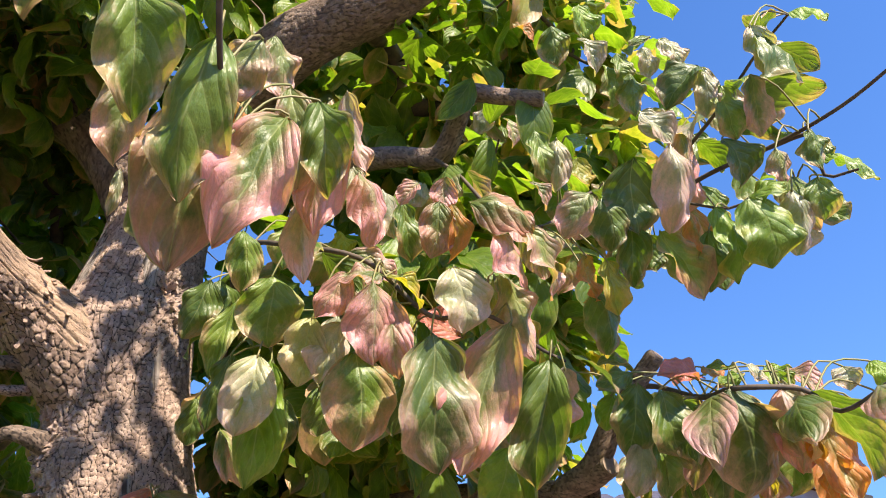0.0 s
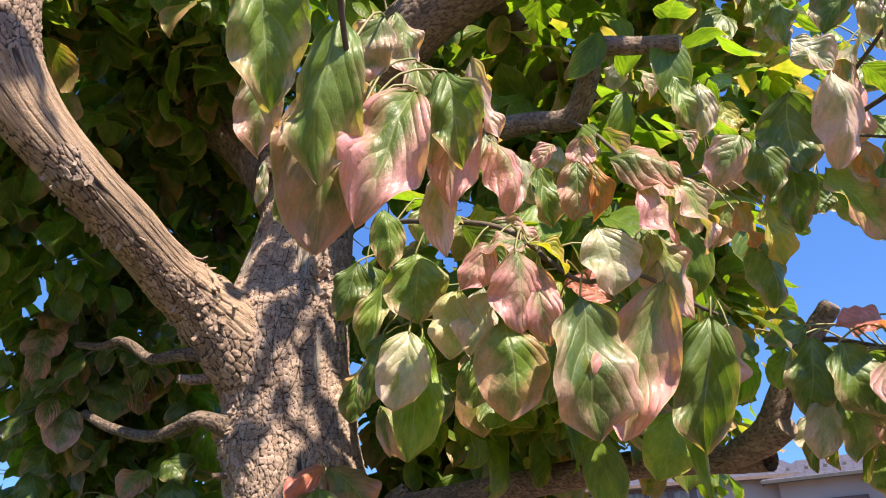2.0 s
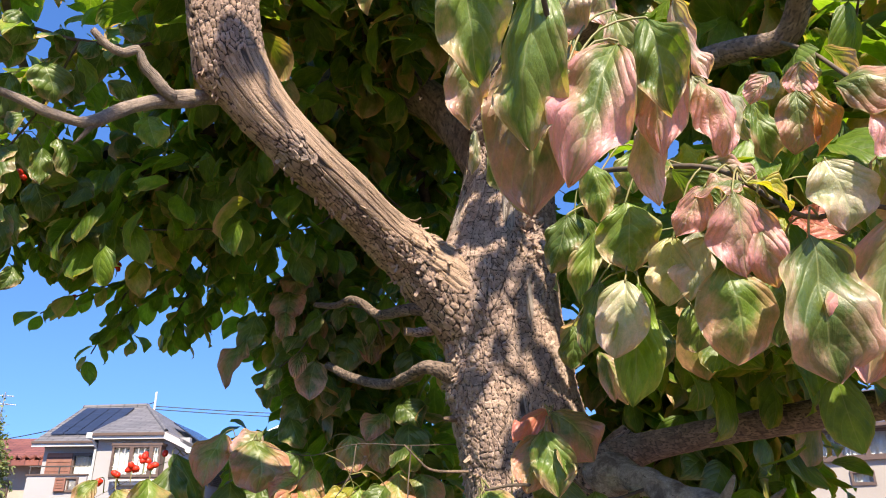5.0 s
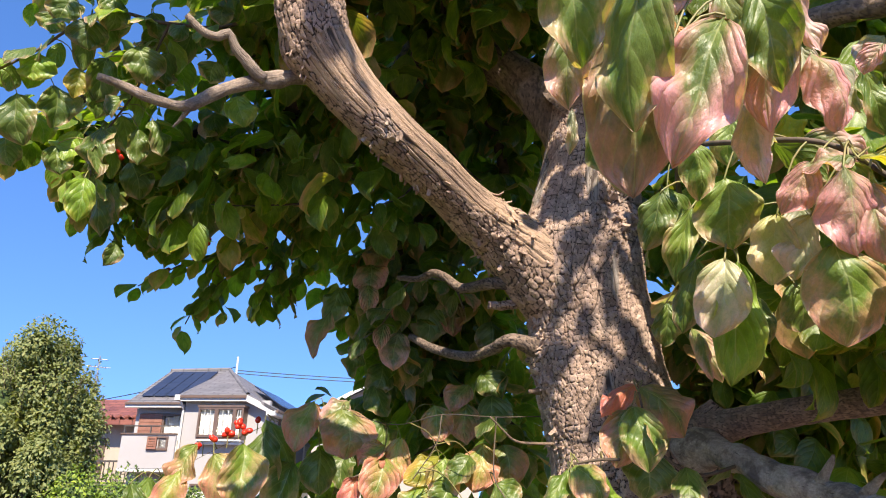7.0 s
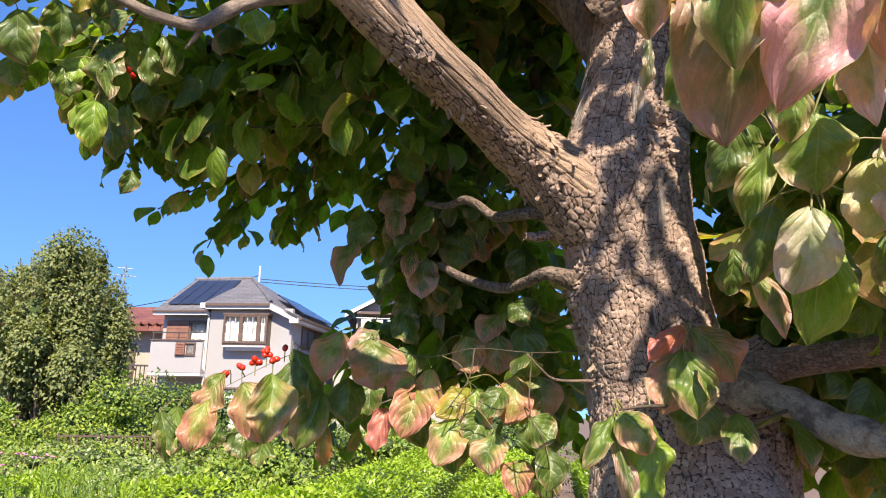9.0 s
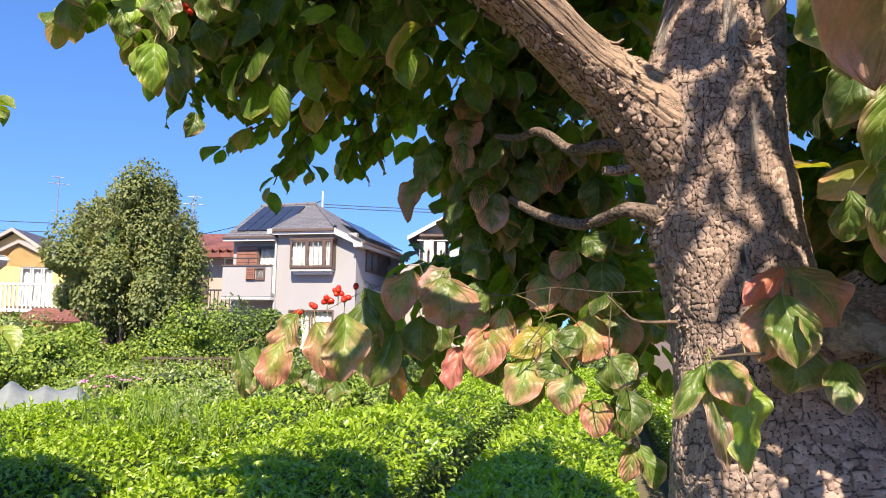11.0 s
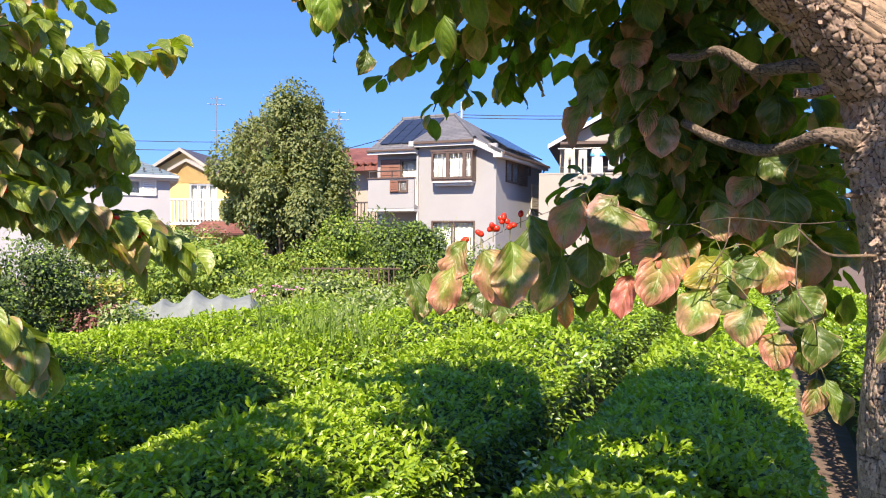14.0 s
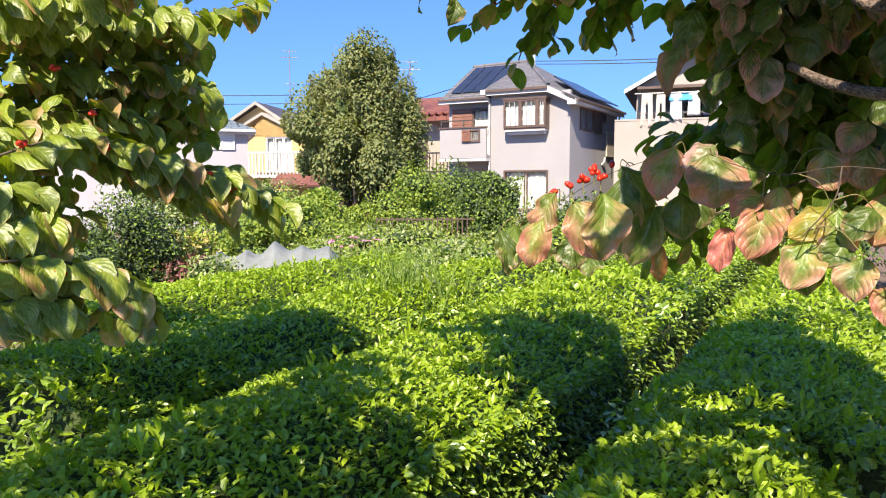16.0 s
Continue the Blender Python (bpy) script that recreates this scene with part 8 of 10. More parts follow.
leaf(dogwood, hung, (-1.489, 0.952, 2.120), (-1.489, 0.986, 1.998), 0.099, 'dark')
leaf(dogwood, hung, (-1.447, 1.002, 2.129), (-1.453, 1.034, 1.994), 0.099, 'dark')
leaf(dogwood, hung, (-1.426, 0.703, 2.342), (-1.459, 0.712, 2.240), 0.072, 'dark')
leaf(dogwood, hung, (-1.469, 0.668, 2.308), (-1.479, 0.676, 2.239), 0.054, 'yellow')
leaf(dogwood, hung, (-1.472, 0.705, 2.271), (-1.468, 0.725, 2.209), 0.066, 'dark')
leaf(dogwood, hung, (-1.088, 0.741, 2.364), (-1.097, 0.743, 2.320), 0.053, 'dark')
leaf(dogwood, hung, (-1.603, 0.554, 2.319), (-1.598, 0.585, 2.257), 0.074, 'bright')
leaf(dogwood, hung, (-1.472, 0.615, 2.467), (-1.491, 0.615, 2.401), 0.074, 'dark')
leaf(dogwood, hung, (-1.367, 0.657, 2.453), (-1.388, 0.672, 2.377), 0.072, 'dark')
leaf(dogwood, hung, (-1.477, 0.944, 2.220), (-1.486, 0.948, 2.142), 0.076, 'dark')
leaf(dogwood, hung, (-1.544, 0.870, 2.190), (-1.536, 0.907, 2.096), 0.076, 'dark')
stalks(dogwood)
more = Foliage([leaf_grid(12, 6, f, a, 0.06, 80 + k) for k, (f, a) in enumerate(((-0.3, 0.12), (0.3, 0.08), (0.12, 0.14), (-0.15, 0.1)))])
TONE_ORDER = list(TONES)
for name, n, tones in (("upper", 5, ("green", "dark", "blush")), ("upper3", 5, ("green", "dark", "pale", "bright")), ("lower", 6, ("dark", "green", "blush")), ("lower2", 5, ("dark", "green")), ("main", 3, ("dark", "green")), ("rosy", 3, ("dark",)), ("crownleft", 14, ("green", "dark", "bright", "dark")), ("crownleft2", 9, ("green", "dark", "bright")), ("twigleaves", 7, ("dark", "ripe", "dark")), ("trunkside", 3, ("dark", "green"))):
    spray(more, TWIGS[name][::4], n, 0.08, [TONE_ORDER.index(k) for k in tones])
more.make("foliage", [TONES[k] for k in TONE_ORDER], dogwood, kind="stuff")

# ---- the rest of its crown ----
COOL, WARM = (0, 0, 0, 0, 0, 1), (0, 0, 1)
crown, crown_twigs = Foliage(SMALL), []
clump(crown, (-0.988, 1.660, 2.250), 0.16, 34, COOL)
clump(crown, (-1.103, 2.124, 2.794), 0.16, 34, COOL)
clump(crown, (-0.939, 1.709, 2.262), 0.07, 9, COOL)
clump(crown, (-0.746, 2.004, 2.441), 0.07, 9, COOL)
clump(crown, (-0.999, 1.953, 2.877), 0.12, 19, COOL)
clump(crown, (-1.263, 2.069, 2.392), 0.16, 34, COOL)
clump(crown, (-1.090, 1.537, 2.834), 0.17, 35, WARM)
clump(crown, (-1.151, 2.063, 2.822), 0.12, 20, COOL)
clump(crown, (-0.902, 1.679, 3.095), 0.17, 35, COOL)
clump(crown, (-0.806, 1.611, 2.556), 0.11, 18, COOL)
clump(crown, (-0.941, 1.859, 2.506), 0.09, 14, COOL)
clump(crown, (-1.383, 1.916, 3.206), 0.17, 36, COOL)
clump(crown, (-0.957, 1.662, 2.459), 0.14, 27, COOL)
clump(crown, (-0.989, 1.863, 2.645), 0.09, 13, COOL)
clump(crown, (-1.175, 2.211, 2.568), 0.11, 17, COOL)
clump(crown, (-0.844, 1.722, 3.027), 0.16, 32, COOL)
clump(crown, (-1.383, 2.202, 2.526), 0.16, 32, COOL)
clump(crown, (-1.009, 1.393, 2.739), 0.15, 30, COOL)
clump(crown, (-0.607, 1.546, 2.543), 0.14, 27, COOL)
clump(crown, (-0.853, 1.590, 2.854), 0.11, 18, COOL)
clump(crown, (-0.812, 1.722, 3.314), 0.10, 15, COOL)
clump(crown, (-0.960, 1.434, 2.720), 0.15, 29, WARM)
clump(crown, (-1.120, 1.773, 3.398), 0.13, 22, COOL)
clump(crown, (-0.972, 1.687, 3.126), 0.13, 24, COOL)
clump(crown, (-0.851, 1.373, 2.539), 0.09, 14, COOL)
clump(crown, (-1.086, 1.915, 3.065), 0.09, 14, COOL)
clump(crown, (-0.959, 1.765, 2.363), 0.12, 19, COOL)
clump(crown, (-1.158, 1.880, 2.686), 0.15, 30, COOL)
clump(crown, (-0.865, 1.484, 2.214), 0.10, 14, COOL)
clump(crown, (-1.018, 1.735, 2.362), 0.10, 16, COOL)
clump(crown, (-0.847, 1.978, 3.353), 0.10, 16, WARM)
clump(crown, (-0.836, 1.694, 2.728), 0.17, 36, COOL)
clump(crown, (-1.245, 1.811, 2.893), 0.17, 35, COOL)
clump(crown, (-1.200, 1.909, 2.437), 0.09, 14, COOL)
clump(crown, (-1.294, 2.155, 2.455), 0.17, 36, COOL)
clump(crown, (-1.039, 1.585, 3.172), 0.17, 35, COOL)
clump(crown, (-0.684, 1.500, 2.681), 0.15, 28, COOL)
clump(crown, (-0.821, 1.869, 2.565), 0.14, 26, COOL)
clump(crown, (-1.274, 1.773, 2.842), 0.15, 31, COOL)
clump(crown, (-0.393, 1.784, 2.669), 0.09, 13, COOL)
clump(crown, (-0.036, 1.352, 2.809), 0.15, 31, COOL)
clump(crown, (-0.102, 1.667, 2.821), 0.14, 27, COOL)
clump(crown, (-0.648, 1.681, 2.627), 0.09, 14, COOL)
clump(crown, (-0.475, 1.558, 2.849), 0.11, 17, WARM)
clump(crown, (-0.339, 1.105, 2.574), 0.15, 29, COOL)
clump(crown, (-0.168, 1.392, 2.444), 0.10, 15, COOL)
clump(crown, (-0.223, 1.646, 2.484), 0.15, 31, COOL)
clump(crown, (-0.617, 1.637, 2.774), 0.13, 23, WARM)
clump(crown, (-0.425, 1.555, 2.958), 0.11, 19, COOL)
clump(crown, (-0.379, 1.478, 2.380), 0.14, 27, COOL)
clump(crown, (-0.160, 1.543, 2.658), 0.16, 34, COOL)
clump(crown, (-0.043, 1.234, 2.765), 0.15, 28, COOL)
clump(crown, (-0.136, 1.802, 2.628), 0.16, 31, COOL)
clump(crown, (-0.344, 1.325, 2.513), 0.09, 14, COOL)
clump(crown, (-0.088, 1.873, 2.610), 0.16, 32, COOL)
clump(crown, (-0.455, 1.511, 2.798), 0.13, 22, COOL)
clump(crown, (-0.368, 1.539, 2.620), 0.17, 36, COOL)
clump(crown, (-0.286, 1.331, 2.404), 0.16, 33, WARM)
clump(crown, (-0.334, 1.388, 2.693), 0.13, 22, COOL)
clump(crown, (-0.142, 1.241, 2.795), 0.12, 20, WARM)
clump(crown, (-0.032, 1.686, 2.870), 0.10, 15, COOL)
clump(crown, (-0.203, 1.738, 2.715), 0.14, 27, COOL)
clump(crown, (-0.287, 1.370, 2.415), 0.10, 15, COOL)
clump(crown, (-0.348, 1.621, 2.831), 0.16, 35, COOL)
clump(crown, (-0.032, 1.503, 2.467), 0.16, 33, COOL)
clump(crown, (-0.332, 1.270, 2.689), 0.11, 17, COOL)
clump(crown, (-0.093, 1.571, 2.460), 0.16, 32, COOL)
clump(crown, (-0.122, 1.204, 2.715), 0.13, 24, COOL)
clump(crown, (-0.332, 1.643, 2.505), 0.11, 18, COOL)
clump(crown, (-0.420, 1.646, 2.634), 0.14, 28, COOL)
clump(crown, (-0.186, 1.338, 2.542), 0.15, 31, COOL)
clump(crown, (-0.387, 1.453, 2.508), 0.12, 20, COOL)
clump(crown, (-0.290, 1.573, 2.551), 0.14, 26, COOL)
clump(crown, (0.216, 1.033, 2.488), 0.14, 27, WARM)
clump(crown, (0.151, 1.396, 2.799), 0.12, 22, COOL)
clump(crown, (0.504, 1.437, 2.451), 0.10, 14, COOL)
clump(crown, (0.255, 1.591, 2.676), 0.16, 32, WARM)
clump(crown, (0.126, 1.109, 2.511), 0.12, 21, COOL)
clump(crown, (-0.034, 1.301, 2.836), 0.17, 35, COOL)
clump(crown, (0.242, 1.695, 2.532), 0.11, 18, WARM)
clump(crown, (0.228, 1.528, 2.773), 0.12, 20, COOL)
clump(crown, (0.104, 1.673, 2.502), 0.11, 18, WARM)
clump(crown, (0.041, 1.481, 2.833), 0.12, 20, WARM)
clump(crown, (0.391, 1.121, 2.341), 0.07, 9, WARM)
clump(crown, (0.208, 1.392, 2.402), 0.13, 22, WARM)
clump(crown, (-0.017, 1.357, 2.680), 0.12, 21, COOL)
clump(crown, (0.369, 1.429, 2.848), 0.14, 25, COOL)
clump(crown, (0.158, 1.337, 2.252), 0.13, 23, COOL)
clump(crown, (0.358, 1.215, 2.186), 0.10, 14, WARM)
clump(crown, (0.194, 1.643, 2.570), 0.13, 23, COOL)
clump(crown, (-0.094, 1.685, 2.583), 0.17, 35, COOL)
clump(crown, (0.426, 1.393, 2.509), 0.10, 16, WARM)
clump(crown, (0.329, 1.224, 2.207), 0.15, 28, COOL)
clump(crown, (0.159, 1.459, 2.722), 0.12, 19, COOL)
clump(crown, (0.290, 1.400, 2.788), 0.16, 31, WARM)
clump(crown, (-0.016, 1.325, 2.738), 0.11, 18, COOL)
clump(crown, (0.111, 1.463, 2.841), 0.12, 20, WARM)
clump(crown, (0.196, 1.463, 2.345), 0.14, 25, COOL)
clump(crown, (0.393, 1.114, 2.549), 0.09, 13, WARM)
clump(crown, (0.073, 1.183, 2.336), 0.10, 16, WARM)
clump(crown, (0.090, 1.304, 2.301), 0.11, 17, COOL)
clump(crown, (-0.010, 1.395, 2.463), 0.15, 30, COOL)
clump(crown, (0.440, 1.353, 2.815), 0.15, 31, COOL)
clump(crown, (0.311, 1.314, 2.696), 0.12, 21, WARM)
clump(crown, (0.484, 1.458, 2.402), 0.11, 19, COOL)
clump(crown, (0.186, 1.489, 2.435), 0.15, 29, COOL)
clump(crown, (-0.046, 1.209, 2.358), 0.10, 15, COOL)
clump(crown, (-0.048, 1.471, 2.793), 0.09, 13, COOL)
clump(crown, (-0.044, 1.128, 2.414), 0.12, 21, WARM)
clump(crown, (0.506, 1.394, 2.529), 0.13, 23, WARM)
clump(crown, (-0.058, 1.253, 2.250), 0.15, 30, COOL)
clump(crown, (0.293, 1.088, 2.380), 0.07, 9, COOL)
clump(crown, (-0.019, 1.437, 2.663), 0.10, 16, WARM)
clump(crown, (-0.001, 1.447, 2.396), 0.15, 31, COOL)
clump(crown, (0.257, 1.529, 2.753), 0.12, 21, WARM)
clump(crown, (0.036, 1.667, 2.641), 0.15, 28, WARM)
clump(crown, (0.303, 1.098, 2.381), 0.10, 16, WARM)
clump(crown, (0.248, 1.274, 2.130), 0.17, 36, COOL)
clump(crown, (-0.181, 1.840, 2.104), 0.13, 24, COOL)
clump(crown, (0.175, 1.379, 1.926), 0.12, 21, COOL)
clump(crown, (-0.065, 1.597, 2.322), 0.16, 32, COOL)
clump(crown, (0.218, 1.675, 1.996), 0.11, 18, COOL)
clump(crown, (0.222, 1.515, 2.030), 0.12, 22, COOL)
clump(crown, (0.103, 1.496, 1.941), 0.10, 15, WARM)
clump(crown, (0.127, 1.408, 2.195), 0.10, 16, WARM)
clump(crown, (0.129, 1.281, 2.131), 0.09, 13, WARM)
clump(crown, (0.037, 1.353, 1.996), 0.16, 34, COOL)
clump(crown, (0.316, 1.791, 2.118), 0.15, 31, COOL)
clump(crown, (0.345, 1.400, 2.262), 0.17, 35, WARM)
clump(crown, (0.234, 1.409, 1.957), 0.14, 28, WARM)
clump(crown, (-0.032, 1.341, 2.015), 0.11, 19, COOL)
clump(crown, (0.236, 1.355, 2.073), 0.13, 23, COOL)
clump(crown, (-0.096, 1.640, 2.205), 0.12, 21, COOL)
clump(crown, (-0.036, 1.520, 1.982), 0.16, 32, COOL)
clump(crown, (-0.182, 1.361, 1.908), 0.11, 18, COOL)
clump(crown, (0.185, 1.470, 2.167), 0.15, 30, COOL)
clump(crown, (0.382, 1.585, 2.378), 0.15, 31, COOL)
clump(crown, (0.193, 1.504, 2.030), 0.09, 13, COOL)
clump(crown, (-0.042, 1.314, 1.935), 0.16, 32, COOL)
clump(crown, (-0.031, 1.774, 2.091), 0.15, 28, COOL)
clump(crown, (0.260, 1.539, 1.931), 0.17, 36, COOL)
clump(crown, (0.018, 1.324, 1.965), 0.13, 22, COOL)
clump(crown, (0.383, 1.488, 2.325), 0.10, 16, COOL)
clump(crown, (-0.044, 1.403, 1.939), 0.10, 15, COOL)
clump(crown, (-0.150, 1.817, 2.192), 0.15, 31, COOL)
clump(crown, (0.275, 1.412, 2.174), 0.09, 13, COOL)
clump(crown, (-0.106, 1.649, 2.216), 0.12, 20, COOL)
clump(crown, (0.056, 1.475, 2.208), 0.11, 17, WARM)
clump(crown, (0.074, 1.446, 1.919), 0.17, 36, COOL)
clump(crown, (0.131, 1.665, 2.214), 0.10, 16, COOL)
clump(crown, (0.152, 1.642, 2.312), 0.10, 16, COOL)
clump(crown, (0.259, 1.196, 2.107), 0.10, 16, COOL)
clump(crown, (0.213, 1.459, 1.939), 0.16, 33, COOL)
clump(crown, (0.090, 1.240, 2.140), 0.09, 13, COOL)
clump(crown, (0.113, 1.530, 2.091), 0.14, 26, COOL)
clump(crown, (-0.171, 1.474, 2.348), 0.15, 31, COOL)
clump(crown, (-0.099, 1.760, 2.170), 0.10, 16, WARM)
clump(crown, (-0.129, 1.751, 2.130), 0.12, 21, COOL)
clump(crown, (0.297, 1.294, 2.160), 0.14, 26, COOL)
clump(crown, (0.127, 1.324, 2.033), 0.16, 34, WARM)
clump(crown, (-0.204, 1.953, 1.960), 0.15, 28, COOL)
clump(crown, (0.140, 2.026, 1.811), 0.07, 9, COOL)
clump(crown, (-0.451, 2.020, 2.142), 0.15, 30, COOL)
clump(crown, (-0.163, 2.288, 1.763), 0.12, 20, COOL)
clump(crown, (-0.093, 2.313, 1.942), 0.14, 27, COOL)
clump(crown, (-0.449, 1.797, 1.717), 0.11, 18, COOL)
clump(crown, (-0.507, 2.218, 1.831), 0.10, 15, COOL)
clump(crown, (-0.237, 1.729, 2.120), 0.16, 34, COOL)
clump(crown, (0.118, 1.658, 1.838), 0.15, 31, WARM)
clump(crown, (-0.160, 2.213, 1.939), 0.11, 19, COOL)
clump(crown, (-0.316, 1.572, 1.708), 0.11, 18, WARM)
clump(crown, (0.112, 2.029, 1.990), 0.12, 19, COOL)
clump(crown, (0.168, 1.625, 1.697), 0.11, 19, COOL)
clump(crown, (-0.248, 2.105, 1.836), 0.13, 23, COOL)
clump(crown, (-0.006, 1.504, 1.922), 0.14, 27, COOL)
clump(crown, (0.222, 1.526, 2.000), 0.15, 30, COOL)
clump(crown, (-0.404, 2.049, 1.924), 0.12, 20, COOL)
clump(crown, (0.146, 1.730, 1.781), 0.07, 9, COOL)
clump(crown, (0.208, 1.613, 1.776), 0.16, 34, COOL)
clump(crown, (-0.449, 1.919, 2.218), 0.11, 17, COOL)
clump(crown, (-0.104, 2.338, 1.804), 0.07, 9, COOL)
clump(crown, (0.152, 1.555, 1.982), 0.14, 25, COOL)
clump(crown, (-0.150, 1.637, 1.690), 0.17, 35, WARM)
clump(crown, (-0.037, 1.572, 1.935), 0.15, 30, WARM)
clump(crown, (0.144, 1.883, 1.945), 0.10, 15, COOL)
clump(crown, (0.207, 1.790, 2.080), 0.16, 33, COOL)
clump(crown, (-0.106, 2.025, 1.971), 0.10, 14, COOL)
clump(crown, (-0.247, 2.122, 1.926), 0.16, 32, WARM)
clump(crown, (-0.047, 1.562, 1.925), 0.16, 33, COOL)
clump(crown, (-0.359, 2.220, 1.881), 0.17, 36, COOL)
clump(crown, (0.138, 1.686, 1.908), 0.11, 18, COOL)
clump(crown, (-0.040, 1.745, 2.080), 0.12, 21, COOL)
clump(crown, (-0.377, 1.638, 1.771), 0.12, 20, WARM)
clump(crown, (0.096, 1.858, 2.053), 0.14, 27, WARM)
clump(crown, (-0.053, 1.909, 2.185), 0.16, 33, COOL)
clump(crown, (0.159, 2.209, 2.244), 0.16, 34, COOL)
clump(crown, (-0.285, 1.521, 1.786), 0.16, 32, COOL)
clump(crown, (-0.133, 1.877, 1.917), 0.11, 17, COOL)
clump(crown, (-0.283, 1.861, 1.699), 0.13, 22, COOL)
clump(crown, (0.119, 2.111, 1.923), 0.16, 32, COOL)
clump(crown, (0.116, 1.840, 2.023), 0.16, 34, COOL)
clump(crown, (-0.229, 2.201, 1.949), 0.14, 27, COOL)
clump(crown, (-0.353, 1.533, 1.975), 0.12, 19, COOL)
clump(crown, (0.223, 1.842, 1.764), 0.15, 29, COOL)
clump(crown, (-1.337, 1.837, 2.465), 0.12, 21, COOL)
clump(crown, (-0.867, 1.708, 2.610), 0.12, 22, COOL)
clump(crown, (-1.076, 1.087, 2.402), 0.17, 36, COOL)
clump(crown, (-1.376, 1.965, 2.988), 0.15, 29, COOL)
clump(crown, (-1.201, 2.007, 2.471), 0.10, 15, COOL)
clump(crown, (-1.068, 1.951, 2.917), 0.12, 21, COOL)
clump(crown, (-0.749, 1.265, 2.564), 0.10, 16, COOL)
clump(crown, (-1.186, 2.180, 2.346), 0.07, 9, COOL)
clump(crown, (-1.338, 1.954, 2.779), 0.13, 25, COOL)
clump(crown, (-1.172, 1.464, 2.384), 0.13, 24, COOL)
clump(crown, (-1.873, 1.575, 2.617), 0.15, 29, COOL)
clump(crown, (-0.820, 1.333, 2.557), 0.13, 23, COOL)
clump(crown, (-1.101, 0.894, 2.526), 0.16, 32, COOL)
clump(crown, (-1.218, 1.318, 2.569), 0.10, 17, COOL)
clump(crown, (-1.323, 2.090, 2.352), 0.11, 18, COOL)
clump(crown, (-1.130, 1.445, 2.642), 0.16, 32, COOL)
clump(crown, (-1.445, 1.798, 2.694), 0.12, 20, COOL)
clump(crown, (-1.368, 1.203, 2.447), 0.14, 28, COOL)
clump(crown, (-1.405, 1.689, 2.460), 0.11, 17, COOL)
clump(crown, (-1.334, 1.493, 2.103), 0.07, 9, COOL)
clump(crown, (-1.964, 1.250, 3.060), 0.10, 15, COOL)
clump(crown, (-1.051, 1.575, 2.894), 0.12, 21, COOL)
clump(crown, (-0.858, 1.216, 2.504), 0.13, 23, COOL)
clump(crown, (-0.824, 1.513, 2.533), 0.13, 24, COOL)
clump(crown, (-1.461, 1.289, 2.239), 0.10, 15, COOL)
clump(crown, (-1.013, 1.429, 2.302), 0.14, 28, COOL)
clump(crown, (-1.077, 1.890, 2.955), 0.13, 24, COOL)
clump(crown, (-1.819, 1.371, 2.752), 0.09, 14, COOL)
clump(crown, (-1.304, 1.846, 3.004), 0.14, 27, COOL)
clump(crown, (-1.636, 1.403, 2.912), 0.09, 13, COOL)
clump(crown, (-1.016, 1.714, 2.650), 0.12, 20, COOL)
clump(crown, (-1.207, 1.406, 2.870), 0.09, 13, COOL)
clump(crown, (-1.122, 1.324, 2.150), 0.13, 23, COOL)
clump(crown, (-0.985, 1.158, 2.661), 0.14, 25, COOL)
clump(crown, (-1.054, 0.978, 2.409), 0.14, 27, WARM)
clump(crown, (-1.071, 1.849, 2.186), 0.10, 15, COOL)
clump(crown, (-0.918, 1.269, 2.635), 0.14, 28, COOL)
clump(crown, (-1.167, 1.793, 2.614), 0.15, 31, COOL)
clump(crown, (-1.268, 1.821, 2.374), 0.12, 21, COOL)
clump(crown, (-0.985, 1.590, 2.517), 0.16, 33, COOL)
clump(crown, (-1.157, 1.369, 2.819), 0.11, 17, WARM)
clump(crown, (-1.449, 1.168, 2.307), 0.09, 13, COOL)
clump(crown, (-1.377, 1.765, 2.272), 0.13, 23, COOL)
clump(crown, (-1.178, 1.204, 2.436), 0.12, 21, COOL)
clump(crown, (-1.161, 1.468, 2.553), 0.15, 30, COOL)
clump(crown, (-1.797, 0.919, 2.624), 0.11, 17, COOL)
clump(crown, (-1.122, 1.617, 2.827), 0.17, 36, COOL)
clump(crown, (-0.806, 1.116, 2.539), 0.16, 33, COOL)
clump(crown, (-1.002, 1.489, 2.573), 0.09, 13, WARM)
clump(crown, (-1.452, 1.358, 2.281), 0.11, 19, COOL)
clump(crown, (-1.038, 1.823, 2.634), 0.14, 25, COOL)
clump(crown, (-1.223, 1.087, 2.642), 0.12, 20, COOL)
clump(crown, (-1.344, 1.609, 2.468), 0.09, 14, COOL)
clump(crown, (-1.161, 1.533, 2.665), 0.16, 32, COOL)
clump(crown, (-1.314, 1.049, 2.602), 0.12, 21, COOL)
clump(crown, (-1.625, 1.700, 2.419), 0.10, 16, COOL)
clump(crown, (-1.379, 1.178, 2.297), 0.14, 28, COOL)
clump(crown, (-1.208, 1.437, 2.821), 0.10, 14, COOL)
clump(crown, (-0.960, 1.354, 2.489), 0.12, 21, COOL)
clump(crown, (-1.275, 1.688, 2.490), 0.15, 30, WARM)
clump(crown, (-1.121, 1.394, 2.411), 0.17, 36, COOL)
clump(crown, (-0.983, 1.681, 3.007), 0.12, 21, COOL)
clump(crown, (-1.014, 1.687, 2.838), 0.14, 25, COOL)
clump(crown, (-1.371, 1.298, 2.289), 0.12, 21, WARM)
clump(crown, (-1.265, 1.514, 2.064), 0.13, 23, COOL)
clump(crown, (-1.227, 1.213, 2.476), 0.10, 15, WARM)
clump(crown, (-1.511, 1.238, 2.288), 0.09, 14, COOL)
clump(crown, (-1.008, 1.336, 2.668), 0.11, 18, COOL)
